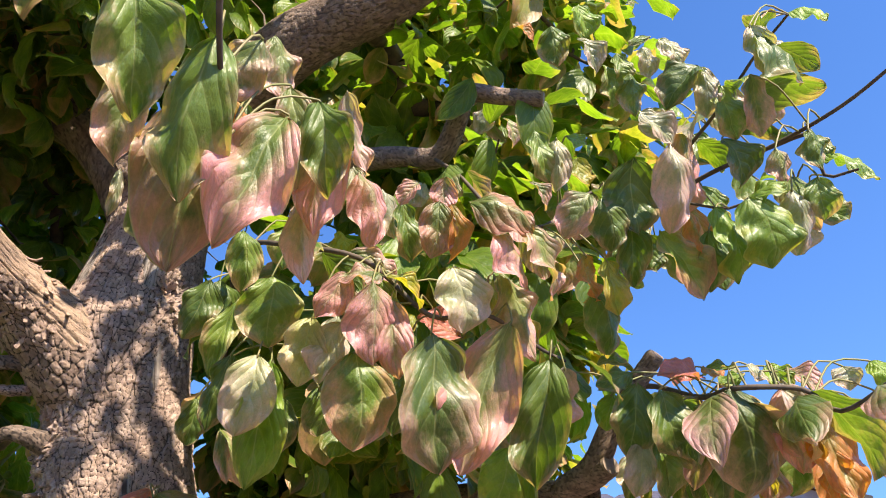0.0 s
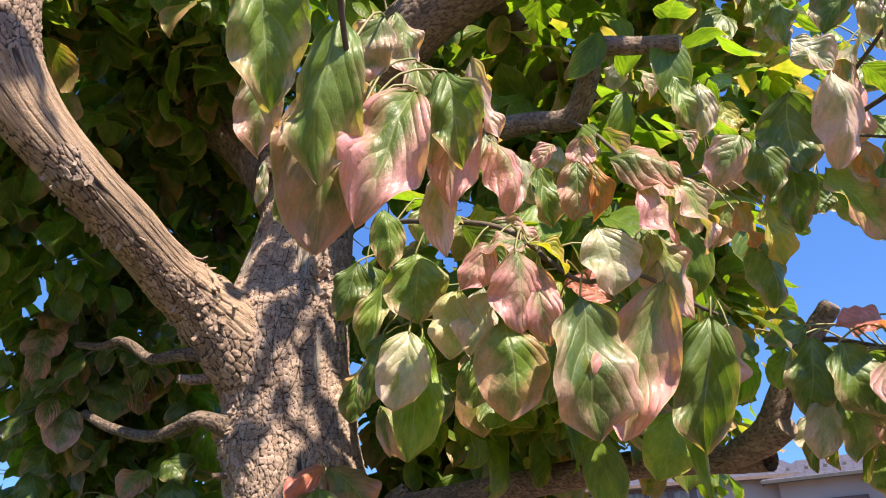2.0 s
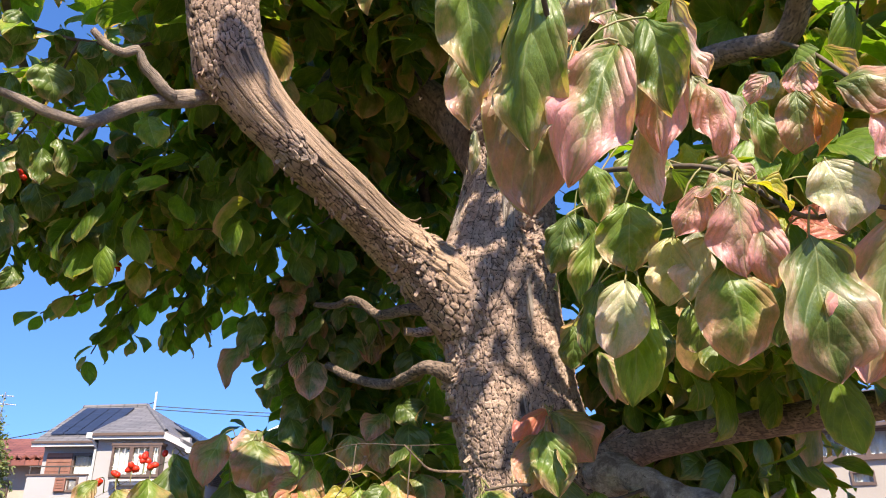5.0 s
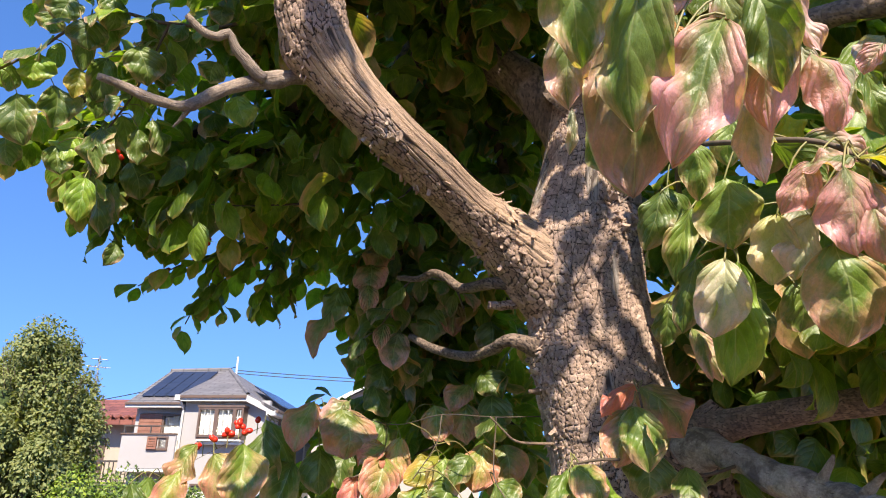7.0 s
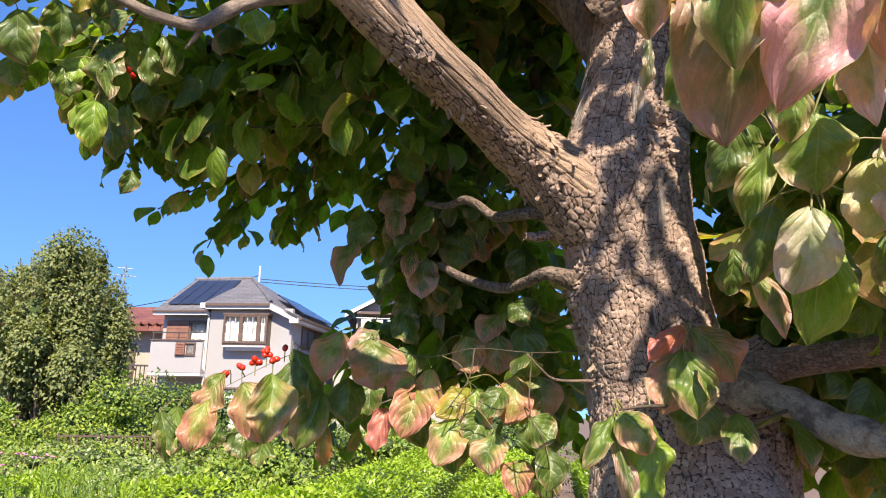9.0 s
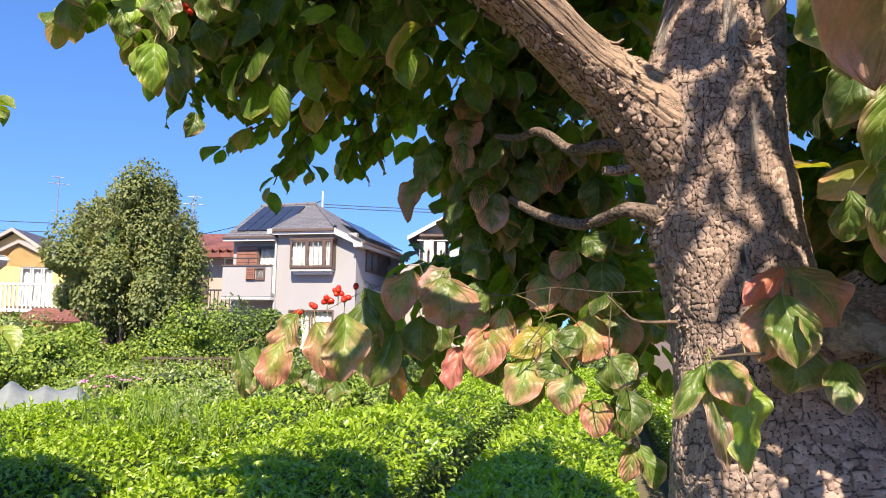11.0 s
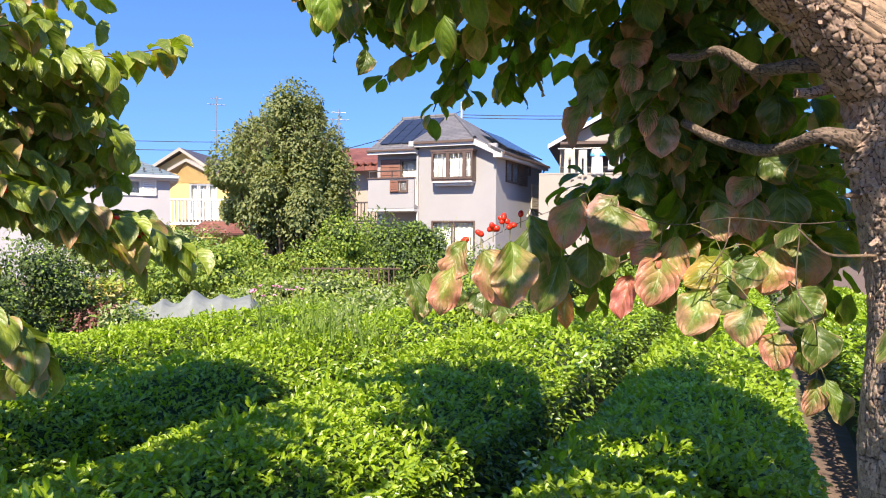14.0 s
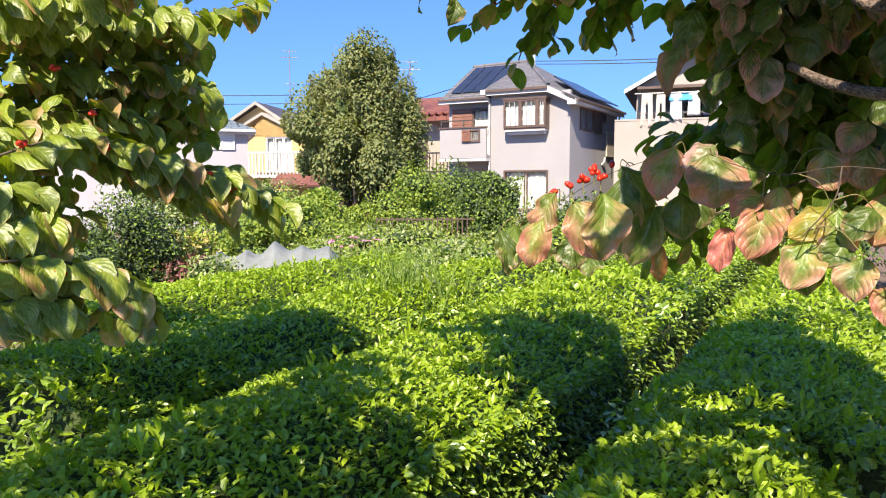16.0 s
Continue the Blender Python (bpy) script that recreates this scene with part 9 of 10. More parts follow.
clump(crown, (-1.069, 1.449, 2.821), 0.17, 35, COOL)
clump(crown, (-1.033, 1.528, 2.585), 0.09, 13, COOL)
clump(crown, (-1.111, 1.558, 2.815), 0.16, 31, COOL)
clump(crown, (-0.847, 1.175, 2.522), 0.14, 27, COOL)
clump(crown, (-1.068, 1.689, 2.221), 0.09, 13, COOL)
clump(crown, (-1.279, 1.332, 2.470), 0.10, 14, COOL)
clump(crown, (-1.104, 1.669, 2.769), 0.13, 23, COOL)
clump(crown, (-0.968, 1.697, 2.331), 0.10, 15, COOL)
clump(crown, (-1.370, 1.315, 2.370), 0.15, 28, COOL)
clump(crown, (-0.991, 1.448, 2.611), 0.13, 23, WARM)
clump(crown, (-0.941, 0.820, 2.413), 0.15, 28, COOL)
clump(crown, (-1.250, 1.834, 1.618), 0.16, 32, COOL)
clump(crown, (-1.160, 1.792, 1.740), 0.16, 34, COOL)
clump(crown, (-1.369, 1.788, 1.858), 0.13, 24, COOL)
clump(crown, (-1.228, 1.702, 1.726), 0.11, 19, COOL)
clump(crown, (-1.206, 1.607, 1.956), 0.15, 28, COOL)
clump(crown, (-0.928, 1.606, 2.078), 0.16, 32, COOL)
clump(crown, (-1.124, 2.050, 2.112), 0.09, 13, COOL)
clump(crown, (-1.318, 1.708, 1.847), 0.14, 28, COOL)
clump(crown, (-1.148, 1.675, 1.584), 0.12, 20, COOL)
clump(crown, (-1.199, 1.788, 1.871), 0.14, 26, COOL)
clump(crown, (-1.539, 1.801, 1.654), 0.16, 34, COOL)
clump(crown, (-1.396, 1.453, 1.445), 0.10, 16, COOL)
clump(crown, (-1.161, 1.858, 1.903), 0.14, 26, COOL)
clump(crown, (-1.273, 2.033, 1.613), 0.16, 33, COOL)
clump(crown, (-1.009, 1.677, 1.617), 0.16, 33, COOL)
clump(crown, (-1.190, 1.792, 1.709), 0.10, 15, COOL)
clump(crown, (-1.440, 1.898, 1.820), 0.09, 13, WARM)
clump(crown, (-1.447, 1.682, 2.077), 0.16, 33, WARM)
clump(crown, (-0.208, 1.543, 1.498), 0.13, 25, COOL)
clump(crown, (-0.274, 1.849, 1.470), 0.12, 21, COOL)
clump(crown, (-0.271, 1.691, 1.464), 0.13, 23, COOL)
clump(crown, (-0.125, 1.847, 1.658), 0.10, 16, COOL)
clump(crown, (-0.362, 1.852, 1.609), 0.16, 33, COOL)
clump(crown, (-0.240, 1.686, 1.643), 0.12, 22, COOL)
clump(crown, (-0.166, 1.488, 1.685), 0.15, 29, COOL)
clump(crown, (-0.196, 1.979, 1.812), 0.14, 27, WARM)
clump(crown, (-0.269, 1.693, 1.693), 0.13, 23, COOL)
clump(crown, (-0.188, 2.053, 1.685), 0.16, 31, COOL)
clump(crown, (-0.114, 1.871, 1.817), 0.11, 18, COOL)
clump(crown, (-0.238, 1.633, 1.730), 0.16, 34, COOL)
clump(crown, (-0.316, 2.055, 1.815), 0.14, 26, COOL)
clump(crown, (-0.306, 1.527, 1.597), 0.10, 15, COOL)
clump(crown, (-0.262, 1.769, 1.516), 0.12, 20, COOL)
clump(crown, (-0.318, 1.650, 1.751), 0.15, 29, COOL)
clump(crown, (-0.293, 1.861, 1.699), 0.16, 32, COOL)
clump(crown, (-0.471, 1.923, 1.801), 0.11, 19, COOL)
clump(crown, (-0.377, 1.658, 1.761), 0.13, 25, WARM)
clump(crown, (-0.134, 1.790, 1.566), 0.11, 17, COOL)
clump(crown, (-0.503, 1.970, 1.543), 0.07, 9, COOL)
clump(crown, (-0.355, 1.488, 1.517), 0.14, 25, COOL)
clump(crown, (-0.443, 1.913, 1.511), 0.11, 18, COOL)
clump(crown, (-0.123, 1.851, 1.836), 0.14, 25, COOL)
clump(crown, (-0.465, 2.047, 1.656), 0.09, 14, WARM)
clump(crown, (-0.177, 1.565, 1.757), 0.15, 30, COOL)
clump(crown, (-0.280, 1.660, 1.493), 0.12, 22, COOL)
clump(crown, (-0.335, 1.494, 1.676), 0.09, 13, COOL)
clump(crown, (-0.209, 2.058, 1.517), 0.14, 27, COOL)
clump(crown, (-0.269, 2.076, 1.507), 0.09, 13, COOL)
clump(crown, (-0.168, 1.505, 1.487), 0.11, 17, COOL)
clump(crown, (-0.355, 1.479, 1.486), 0.07, 9, COOL)
clump(crown, (-0.142, 1.701, 1.563), 0.12, 19, COOL)
clump(crown, (-0.285, 1.478, 1.596), 0.11, 18, COOL)
clump(crown, (-0.213, 1.798, 1.577), 0.15, 31, COOL)
clump(crown, (-0.267, 1.529, 1.578), 0.13, 23, COOL)
clump(crown, (-0.188, 1.987, 1.574), 0.14, 27, COOL)
clump(crown, (-0.188, 1.525, 1.468), 0.17, 36, COOL)
clump(crown, (-0.094, 1.842, 1.806), 0.16, 34, COOL)
clump(crown, (-0.450, 1.803, 1.497), 0.07, 9, COOL)
clump(crown, (-1.243, 2.014, 1.978), 0.17, 36, COOL)
clump(crown, (-1.225, 1.581, 2.157), 0.13, 23, COOL)
clump(crown, (-1.159, 1.767, 1.951), 0.16, 32, COOL)
clump(crown, (-1.227, 1.611, 1.754), 0.16, 34, WARM)
clump(crown, (-1.040, 1.734, 1.740), 0.15, 31, COOL)
clump(crown, (-1.289, 1.821, 2.083), 0.11, 18, COOL)
clump(crown, (-1.210, 1.854, 2.024), 0.16, 32, COOL)
clump(crown, (-1.216, 1.556, 2.005), 0.13, 24, COOL)
clump(crown, (-0.980, 1.728, 1.972), 0.15, 28, COOL)
clump(crown, (-1.206, 1.637, 2.269), 0.12, 20, COOL)
clump(crown, (-1.172, 1.933, 1.693), 0.12, 22, COOL)
clump(crown, (-1.090, 1.863, 2.366), 0.14, 25, COOL)
clump(crown, (-1.038, 1.680, 2.220), 0.14, 26, COOL)
clump(crown, (-1.449, 1.790, 1.715), 0.15, 28, COOL)
clump(crown, (-1.438, 1.741, 1.704), 0.15, 30, COOL)
clump(crown, (-1.263, 2.027, 1.857), 0.15, 31, COOL)
clump(crown, (-1.161, 1.895, 2.277), 0.11, 18, COOL)
clump(crown, (-1.538, 1.731, 1.632), 0.16, 32, COOL)
clump(crown, (-1.380, 1.918, 2.165), 0.16, 34, COOL)
clump(crown, (-1.114, 2.061, 2.363), 0.10, 15, COOL)
clump(crown, (-1.308, 1.691, 1.725), 0.13, 23, COOL)
clump(crown, (-1.842, 1.265, 2.399), 0.10, 14, COOL)
clump(crown, (-1.822, 0.979, 2.305), 0.09, 14, COOL)
clump(crown, (-1.772, 0.989, 2.305), 0.09, 13, COOL)
clump(crown, (-1.500, 1.257, 2.319), 0.11, 18, COOL)
clump(crown, (-1.462, 1.368, 2.261), 0.10, 14, COOL)
clump(crown, (-1.742, 1.393, 2.432), 0.12, 22, COOL)
clump(crown, (-1.453, 1.410, 2.202), 0.09, 14, COOL)
clump(crown, (-1.813, 1.375, 2.381), 0.12, 21, COOL)
clump(crown, (-2.054, 1.137, 2.377), 0.10, 14, COOL)
clump(crown, (-1.792, 1.049, 2.285), 0.10, 16, COOL)
clump(crown, (-1.492, 1.328, 2.260), 0.17, 36, COOL)
clump(crown, (-2.035, 1.078, 2.346), 0.10, 15, COOL)
clump(crown, (-1.772, 1.059, 2.276), 0.11, 17, COOL)
clump(crown, (-1.671, 1.117, 2.326), 0.10, 16, COOL)
clump(crown, (-1.716, 1.705, 2.298), 0.10, 15, COOL)
clump(crown, (-2.054, 1.086, 2.417), 0.10, 14, COOL)
clump(crown, (-1.451, 1.356, 2.341), 0.10, 15, COOL)
clump(crown, (-1.541, 1.287, 2.299), 0.11, 18, COOL)
clump(crown, (-1.772, 1.048, 2.306), 0.10, 16, COOL)
clump(crown, (-1.541, 1.278, 2.279), 0.13, 25, COOL)
clump(crown, (-1.501, 1.337, 2.300), 0.12, 22, COOL)
clump(crown, (-1.834, 1.484, 2.373), 0.09, 13, COOL)
clump(crown, (-1.742, 1.373, 2.411), 0.10, 15, COOL)
clump(crown, (-0.460, 1.852, 1.828), 0.09, 14, COOL)
clump(crown, (-0.524, 1.739, 2.202), 0.11, 18, COOL)
clump(crown, (-0.467, 1.752, 1.854), 0.07, 9, COOL)
clump(crown, (-0.459, 1.789, 1.627), 0.14, 25, WARM)
clump(crown, (-0.408, 1.724, 1.843), 0.16, 33, COOL)
clump(crown, (-0.501, 1.925, 1.691), 0.10, 16, COOL)
clump(crown, (-0.385, 1.607, 1.819), 0.16, 35, WARM)
clump(crown, (-0.522, 1.973, 1.743), 0.07, 9, COOL)
clump(crown, (-0.426, 1.610, 1.670), 0.10, 15, COOL)
clump(crown, (-0.411, 1.499, 2.044), 0.16, 33, COOL)
clump(crown, (-0.447, 1.704, 1.813), 0.13, 22, WARM)
clump(crown, (-0.396, 1.602, 1.650), 0.10, 16, WARM)
clump(crown, (-0.474, 1.702, 2.151), 0.12, 19, COOL)
clump(crown, (-0.417, 1.723, 1.863), 0.11, 17, COOL)
clump(crown, (-0.470, 1.828, 1.648), 0.16, 33, COOL)
clump(crown, (-0.481, 1.937, 1.950), 0.07, 9, COOL)
clump(crown, (-0.440, 1.896, 2.028), 0.16, 34, COOL)
clump(crown, (-0.493, 1.992, 1.464), 0.14, 26, COOL)
clump(crown, (-0.506, 1.793, 2.094), 0.15, 28, COOL)
clump(crown, (-0.414, 1.567, 1.788), 0.07, 9, COOL)
clump(crown, (-1.931, 1.084, 2.477), 0.09, 13, COOL)
clump(crown, (-1.995, 1.238, 2.318), 0.12, 22, COOL)
clump(crown, (-1.751, 0.948, 2.344), 0.10, 14, COOL)
clump(crown, (-2.033, 0.936, 2.425), 0.10, 15, COOL)
clump(crown, (-1.771, 0.978, 2.335), 0.10, 15, COOL)
clump(crown, (-1.983, 1.106, 2.407), 0.12, 22, COOL)
clump(crown, (-2.044, 1.066, 2.417), 0.10, 15, COOL)
clump(crown, (-1.660, 1.086, 2.376), 0.10, 16, COOL)
clump(crown, (-1.771, 0.968, 2.335), 0.10, 15, COOL)
clump(crown, (-1.881, 1.164, 2.458), 0.10, 15, COOL)
clump(crown, (-1.933, 1.246, 2.369), 0.11, 17, COOL)
clump(crown, (-1.752, 1.099, 2.266), 0.09, 14, COOL)
clump(crown, (-1.832, 1.244, 2.419), 0.10, 16, COOL)
clump(crown, (-2.003, 0.995, 2.446), 0.12, 20, COOL)
clump(crown, (-1.782, 1.128, 2.297), 0.09, 13, COOL)
clump(crown, (-1.954, 1.246, 2.369), 0.12, 20, COOL)
clump(crown, (-1.903, 1.246, 2.369), 0.09, 13, COOL)
clump(crown, (-1.821, 1.251, 2.519), 0.10, 16, COOL)
clump(crown, (-1.993, 1.106, 2.397), 0.12, 21, COOL)
clump(crown, (-1.732, 1.088, 2.296), 0.11, 17, COOL)
clump(crown, (-1.902, 1.234, 2.429), 0.09, 14, COOL)
clump(crown, (-1.812, 1.254, 2.429), 0.11, 17, COOL)
clump(crown, (-1.912, 1.135, 2.427), 0.11, 18, COOL)
clump(crown, (-1.941, 1.123, 2.507), 0.09, 14, COOL)
clump(crown, (-1.741, 1.018, 2.325), 0.11, 18, COOL)
clump(crown, (-1.891, 1.085, 2.447), 0.10, 14, COOL)
clump(crown, (-1.711, 1.077, 2.346), 0.09, 13, COOL)
clump(crown, (-1.589, 1.105, 2.406), 0.10, 15, COOL)
clump(crown, (-2.002, 0.935, 2.485), 0.13, 23, COOL)
clump(crown, (-1.954, 1.257, 2.329), 0.12, 20, COOL)
clump(crown, (-1.407, 1.645, 1.955), 0.10, 15, COOL)
clump(crown, (-1.488, 1.784, 1.978), 0.12, 20, COOL)
clump(crown, (-1.518, 1.745, 1.947), 0.07, 9, WARM)
clump(crown, (-1.318, 1.772, 2.061), 0.15, 28, COOL)
clump(crown, (-1.246, 1.565, 2.025), 0.16, 32, WARM)
clump(crown, (-1.227, 1.616, 1.966), 0.16, 34, WARM)
clump(crown, (-1.346, 1.574, 2.025), 0.07, 9, WARM)
clump(crown, (-1.255, 1.518, 1.913), 0.07, 9, COOL)
clump(crown, (-1.418, 1.801, 2.091), 0.10, 16, WARM)
clump(crown, (-0.624, 0.953, 2.492), 0.10, 15, COOL)
clump(crown, (-0.780, 1.156, 3.353), 0.12, 21, COOL)
clump(crown, (-0.825, 1.269, 2.961), 0.15, 31, COOL)
clump(crown, (-1.315, 0.742, 2.821), 0.10, 15, WARM)
clump(crown, (-1.059, 0.861, 2.633), 0.14, 25, COOL)
clump(crown, (-0.952, 1.009, 2.686), 0.16, 34, COOL)
clump(crown, (-0.907, 0.855, 2.858), 0.16, 33, COOL)
clump(crown, (-0.758, 0.839, 2.806), 0.12, 21, COOL)
clump(crown, (-0.804, 1.064, 2.607), 0.10, 16, COOL)
clump(crown, (-1.478, 1.134, 3.161), 0.15, 28, COOL)
clump(crown, (-0.860, 1.516, 2.970), 0.16, 32, COOL)
clump(crown, (-1.819, 0.893, 3.030), 0.13, 24, WARM)
clump(crown, (-1.061, 0.913, 2.566), 0.14, 25, COOL)
clump(crown, (-1.405, 0.634, 2.791), 0.10, 16, COOL)
clump(crown, (-0.749, 1.045, 3.150), 0.16, 34, COOL)
clump(crown, (-1.374, 0.804, 3.012), 0.11, 19, COOL)
clump(crown, (-1.746, 0.850, 3.088), 0.09, 13, COOL)
clump(crown, (-0.868, 1.535, 3.258), 0.12, 20, COOL)
clump(crown, (-0.706, 0.815, 2.963), 0.15, 31, COOL)
clump(crown, (-1.054, 0.918, 3.219), 0.12, 22, COOL)
clump(crown, (-0.809, 0.937, 2.830), 0.11, 18, COOL)
clump(crown, (-0.755, 1.267, 3.049), 0.17, 35, COOL)
clump(crown, (-1.765, 0.370, 2.960), 0.12, 22, COOL)
clump(crown, (-0.767, 0.846, 2.906), 0.13, 22, COOL)
clump(crown, (-1.385, 1.051, 3.267), 0.12, 21, COOL)
clump(crown, (-0.948, 0.707, 2.518), 0.14, 27, COOL)
clump(crown, (-0.880, 0.781, 2.440), 0.16, 33, COOL)
clump(crown, (-0.844, 1.266, 3.040), 0.16, 32, COOL)
clump(crown, (-1.452, 0.673, 3.039), 0.11, 17, COOL)
clump(crown, (-1.913, 0.486, 2.808), 0.11, 18, COOL)
clump(crown, (-1.031, 0.959, 2.665), 0.13, 23, COOL)
clump(crown, (-0.912, 1.292, 3.349), 0.11, 19, COOL)
clump(crown, (-0.978, 0.913, 2.861), 0.15, 28, COOL)
clump(crown, (-1.721, 0.763, 2.809), 0.11, 19, COOL)
clump(crown, (-1.077, 0.798, 2.711), 0.12, 22, COOL)
clump(crown, (-0.635, 1.038, 2.584), 0.10, 15, COOL)
clump(crown, (-0.614, 1.044, 2.723), 0.13, 24, COOL)
clump(crown, (-0.757, 1.020, 3.288), 0.10, 15, COOL)
clump(crown, (-1.007, 0.696, 2.548), 0.13, 23, COOL)
clump(crown, (-0.935, 0.849, 3.007), 0.16, 33, COOL)
clump(crown, (-1.703, 1.165, 2.926), 0.14, 25, COOL)
clump(crown, (-1.993, 0.791, 2.902), 0.12, 22, COOL)
clump(crown, (-0.733, 1.104, 2.915), 0.16, 32, COOL)
clump(crown, (-1.441, 0.822, 3.290), 0.10, 14, COOL)
clump(crown, (-1.087, 1.441, 3.029), 0.12, 21, COOL)
clump(crown, (-0.984, 1.330, 3.113), 0.15, 28, COOL)
clump(crown, (-0.745, 1.186, 2.838), 0.11, 19, COOL)
clump(crown, (-0.742, 1.119, 3.024), 0.16, 34, COOL)
clump(crown, (-0.792, 0.956, 2.573), 0.13, 24, COOL)
clump(crown, (-0.765, 1.165, 2.838), 0.17, 35, COOL)
clump(crown, (-1.009, 0.795, 2.551), 0.11, 17, COOL)
clump(crown, (-0.847, 1.505, 3.277), 0.10, 15, COOL)
clump(crown, (-0.668, 1.121, 2.479), 0.14, 27, COOL)
clump(crown, (-0.943, 0.767, 3.063), 0.11, 19, COOL)
clump(crown, (-0.700, 1.003, 2.990), 0.12, 20, WARM)
clump(crown, (-0.798, 1.015, 3.130), 0.10, 15, COOL)
clump(crown, (-1.459, 0.742, 3.288), 0.11, 17, COOL)
clump(crown, (-0.974, 0.679, 2.735), 0.11, 17, COOL)
clump(crown, (-1.231, 0.920, 2.598), 0.10, 15, COOL)
clump(crown, (-1.207, 1.029, 3.105), 0.10, 15, COOL)
clump(crown, (-0.283, 1.178, 3.607), 0.12, 21, COOL)
clump(crown, (-0.775, 1.276, 3.070), 0.10, 14, COOL)
clump(crown, (-0.309, 0.766, 2.938), 0.14, 27, COOL)
clump(crown, (-0.280, 0.961, 3.302), 0.16, 33, COOL)
clump(crown, (-0.266, 1.145, 3.160), 0.16, 34, COOL)
clump(crown, (-0.851, 1.107, 3.025), 0.13, 23, COOL)
clump(crown, (-0.580, 0.991, 3.117), 0.13, 23, COOL)
clump(crown, (-0.430, 0.944, 3.144), 0.10, 16, COOL)
clump(crown, (-0.766, 1.269, 2.980), 0.10, 15, COOL)
clump(crown, (-0.963, 1.107, 2.729), 0.11, 19, COOL)
clump(crown, (-0.343, 0.963, 2.936), 0.09, 14, COOL)
clump(crown, (-1.314, 1.009, 3.353), 0.15, 31, COOL)
clump(crown, (-0.942, 1.039, 2.697), 0.14, 28, COOL)
clump(crown, (-0.719, 0.899, 2.838), 0.11, 17, WARM)
clump(crown, (-0.285, 1.117, 3.099), 0.15, 30, COOL)
clump(crown, (-0.839, 0.916, 2.840), 0.15, 29, WARM)
clump(crown, (-0.984, 0.751, 2.945), 0.09, 14, COOL)
clump(crown, (-0.678, 0.923, 2.997), 0.15, 29, COOL)
clump(crown, (-0.845, 1.122, 2.639), 0.13, 25, COOL)
clump(crown, (-1.055, 0.812, 2.879), 0.15, 28, COOL)
clump(crown, (-0.982, 1.110, 2.888), 0.12, 22, COOL)
clump(crown, (-0.716, 0.758, 2.892), 0.10, 16, COOL)
clump(crown, (-0.962, 1.000, 2.656), 0.13, 23, WARM)
clump(crown, (-0.789, 0.897, 2.838), 0.11, 19, COOL)
clump(crown, (-0.303, 1.208, 3.588), 0.09, 13, COOL)
clump(crown, (-0.546, 1.070, 2.594), 0.16, 32, COOL)
clump(crown, (-0.518, 0.921, 3.163), 0.09, 13, COOL)
clump(crown, (-0.994, 1.227, 2.941), 0.10, 16, COOL)
clump(crown, (-0.301, 1.366, 3.069), 0.16, 33, COOL)
clump(crown, (-0.619, 0.979, 3.147), 0.16, 34, COOL)
clump(crown, (-0.281, 1.240, 2.727), 0.17, 36, COOL)
clump(crown, (-0.553, 1.001, 2.840), 0.17, 35, COOL)
# unseen crown top, added for the shade it throws below
clump(crown, (-0.159, 2.249, 3.387), 0.30, 40, COOL)
clump(crown, (-0.526, 1.442, 3.559), 0.30, 40, COOL)
clump(crown, (-0.001, 1.325, 3.283), 0.30, 40, COOL)
clump(crown, (-0.249, 0.883, 3.298), 0.30, 40, COOL)
clump(crown, (-1.677, 2.902, 3.778), 0.30, 40, COOL)
clump(crown, (-1.670, 2.263, 4.123), 0.30, 40, COOL)
clump(crown, (-0.538, 1.128, 3.736), 0.30, 40, COOL)
clump(crown, (-0.155, 0.882, 3.912), 0.30, 40, COOL)
clump(crown, (-0.849, 1.484, 3.018), 0.30, 40, COOL)
clump(crown, (-1.816, 2.550, 4.104), 0.30, 40, COOL)
clump(crown, (-0.105, 2.624, 3.737), 0.30, 40, COOL)
clump(crown, (-0.363, 2.566, 3.549), 0.30, 40, COOL)
clump(crown, (-0.080, 2.494, 4.059), 0.30, 40, COOL)
clump(crown, (-1.039, 2.979, 4.313), 0.30, 40, COOL)
clump(crown, (-0.688, 3.007, 3.746), 0.30, 40, COOL)
clump(crown, (-0.242, 0.965, 3.232), 0.30, 40, COOL)
clump(crown, (-0.856, 1.492, 3.356), 0.30, 40, COOL)
clump(crown, (-2.080, 2.386, 4.189), 0.30, 40, COOL)
clump(crown, (0.060, 2.518, 4.307), 0.30, 40, COOL)
clump(crown, (-0.563, 0.756, 3.316), 0.22, 30, COOL)
clump(crown, (-0.412, 0.588, 3.111), 0.22, 30, COOL)
clump(crown, (-0.448, 1.000, 3.483), 0.22, 30, COOL)
clump(crown, (-0.224, 0.690, 3.430), 0.22, 30, COOL)
clump(crown, (-0.532, 0.690, 3.234), 0.22, 30, COOL)
clump(crown, (-0.442, 1.096, 3.298), 0.22, 30, COOL)
clump(crown, (-0.273, 0.562, 3.099), 0.22, 30, COOL)
clump(crown, (-0.821, 1.199, 3.246), 0.22, 30, COOL)
clump(crown, (-0.491, 1.038, 3.227), 0.22, 30, COOL)
# unseen clumps set along sun rays to shade chosen spots of the hedges
clump(crown, (-0.76, -1.26, 3.48), 0.16, 18, COOL)
clump(crown, (-0.79, -1.38, 3.04), 0.11, 8, COOL)
clump(crown, (-0.74, -0.91, 2.73), 0.23, 39, COOL)
clump(crown, (0.28, -0.66, 3.62), 0.12, 11, COOL)
clump(crown, (-0.36, -2.11, 3.63), 0.18, 23, COOL)
clump(crown, (-0.85, -1.00, 3.60), 0.13, 13, COOL)
clump(crown, (-1.13, -1.42, 3.00), 0.24, 42, COOL)
clump(crown, (-0.47, -1.60, 3.10), 0.10, 8, COOL)
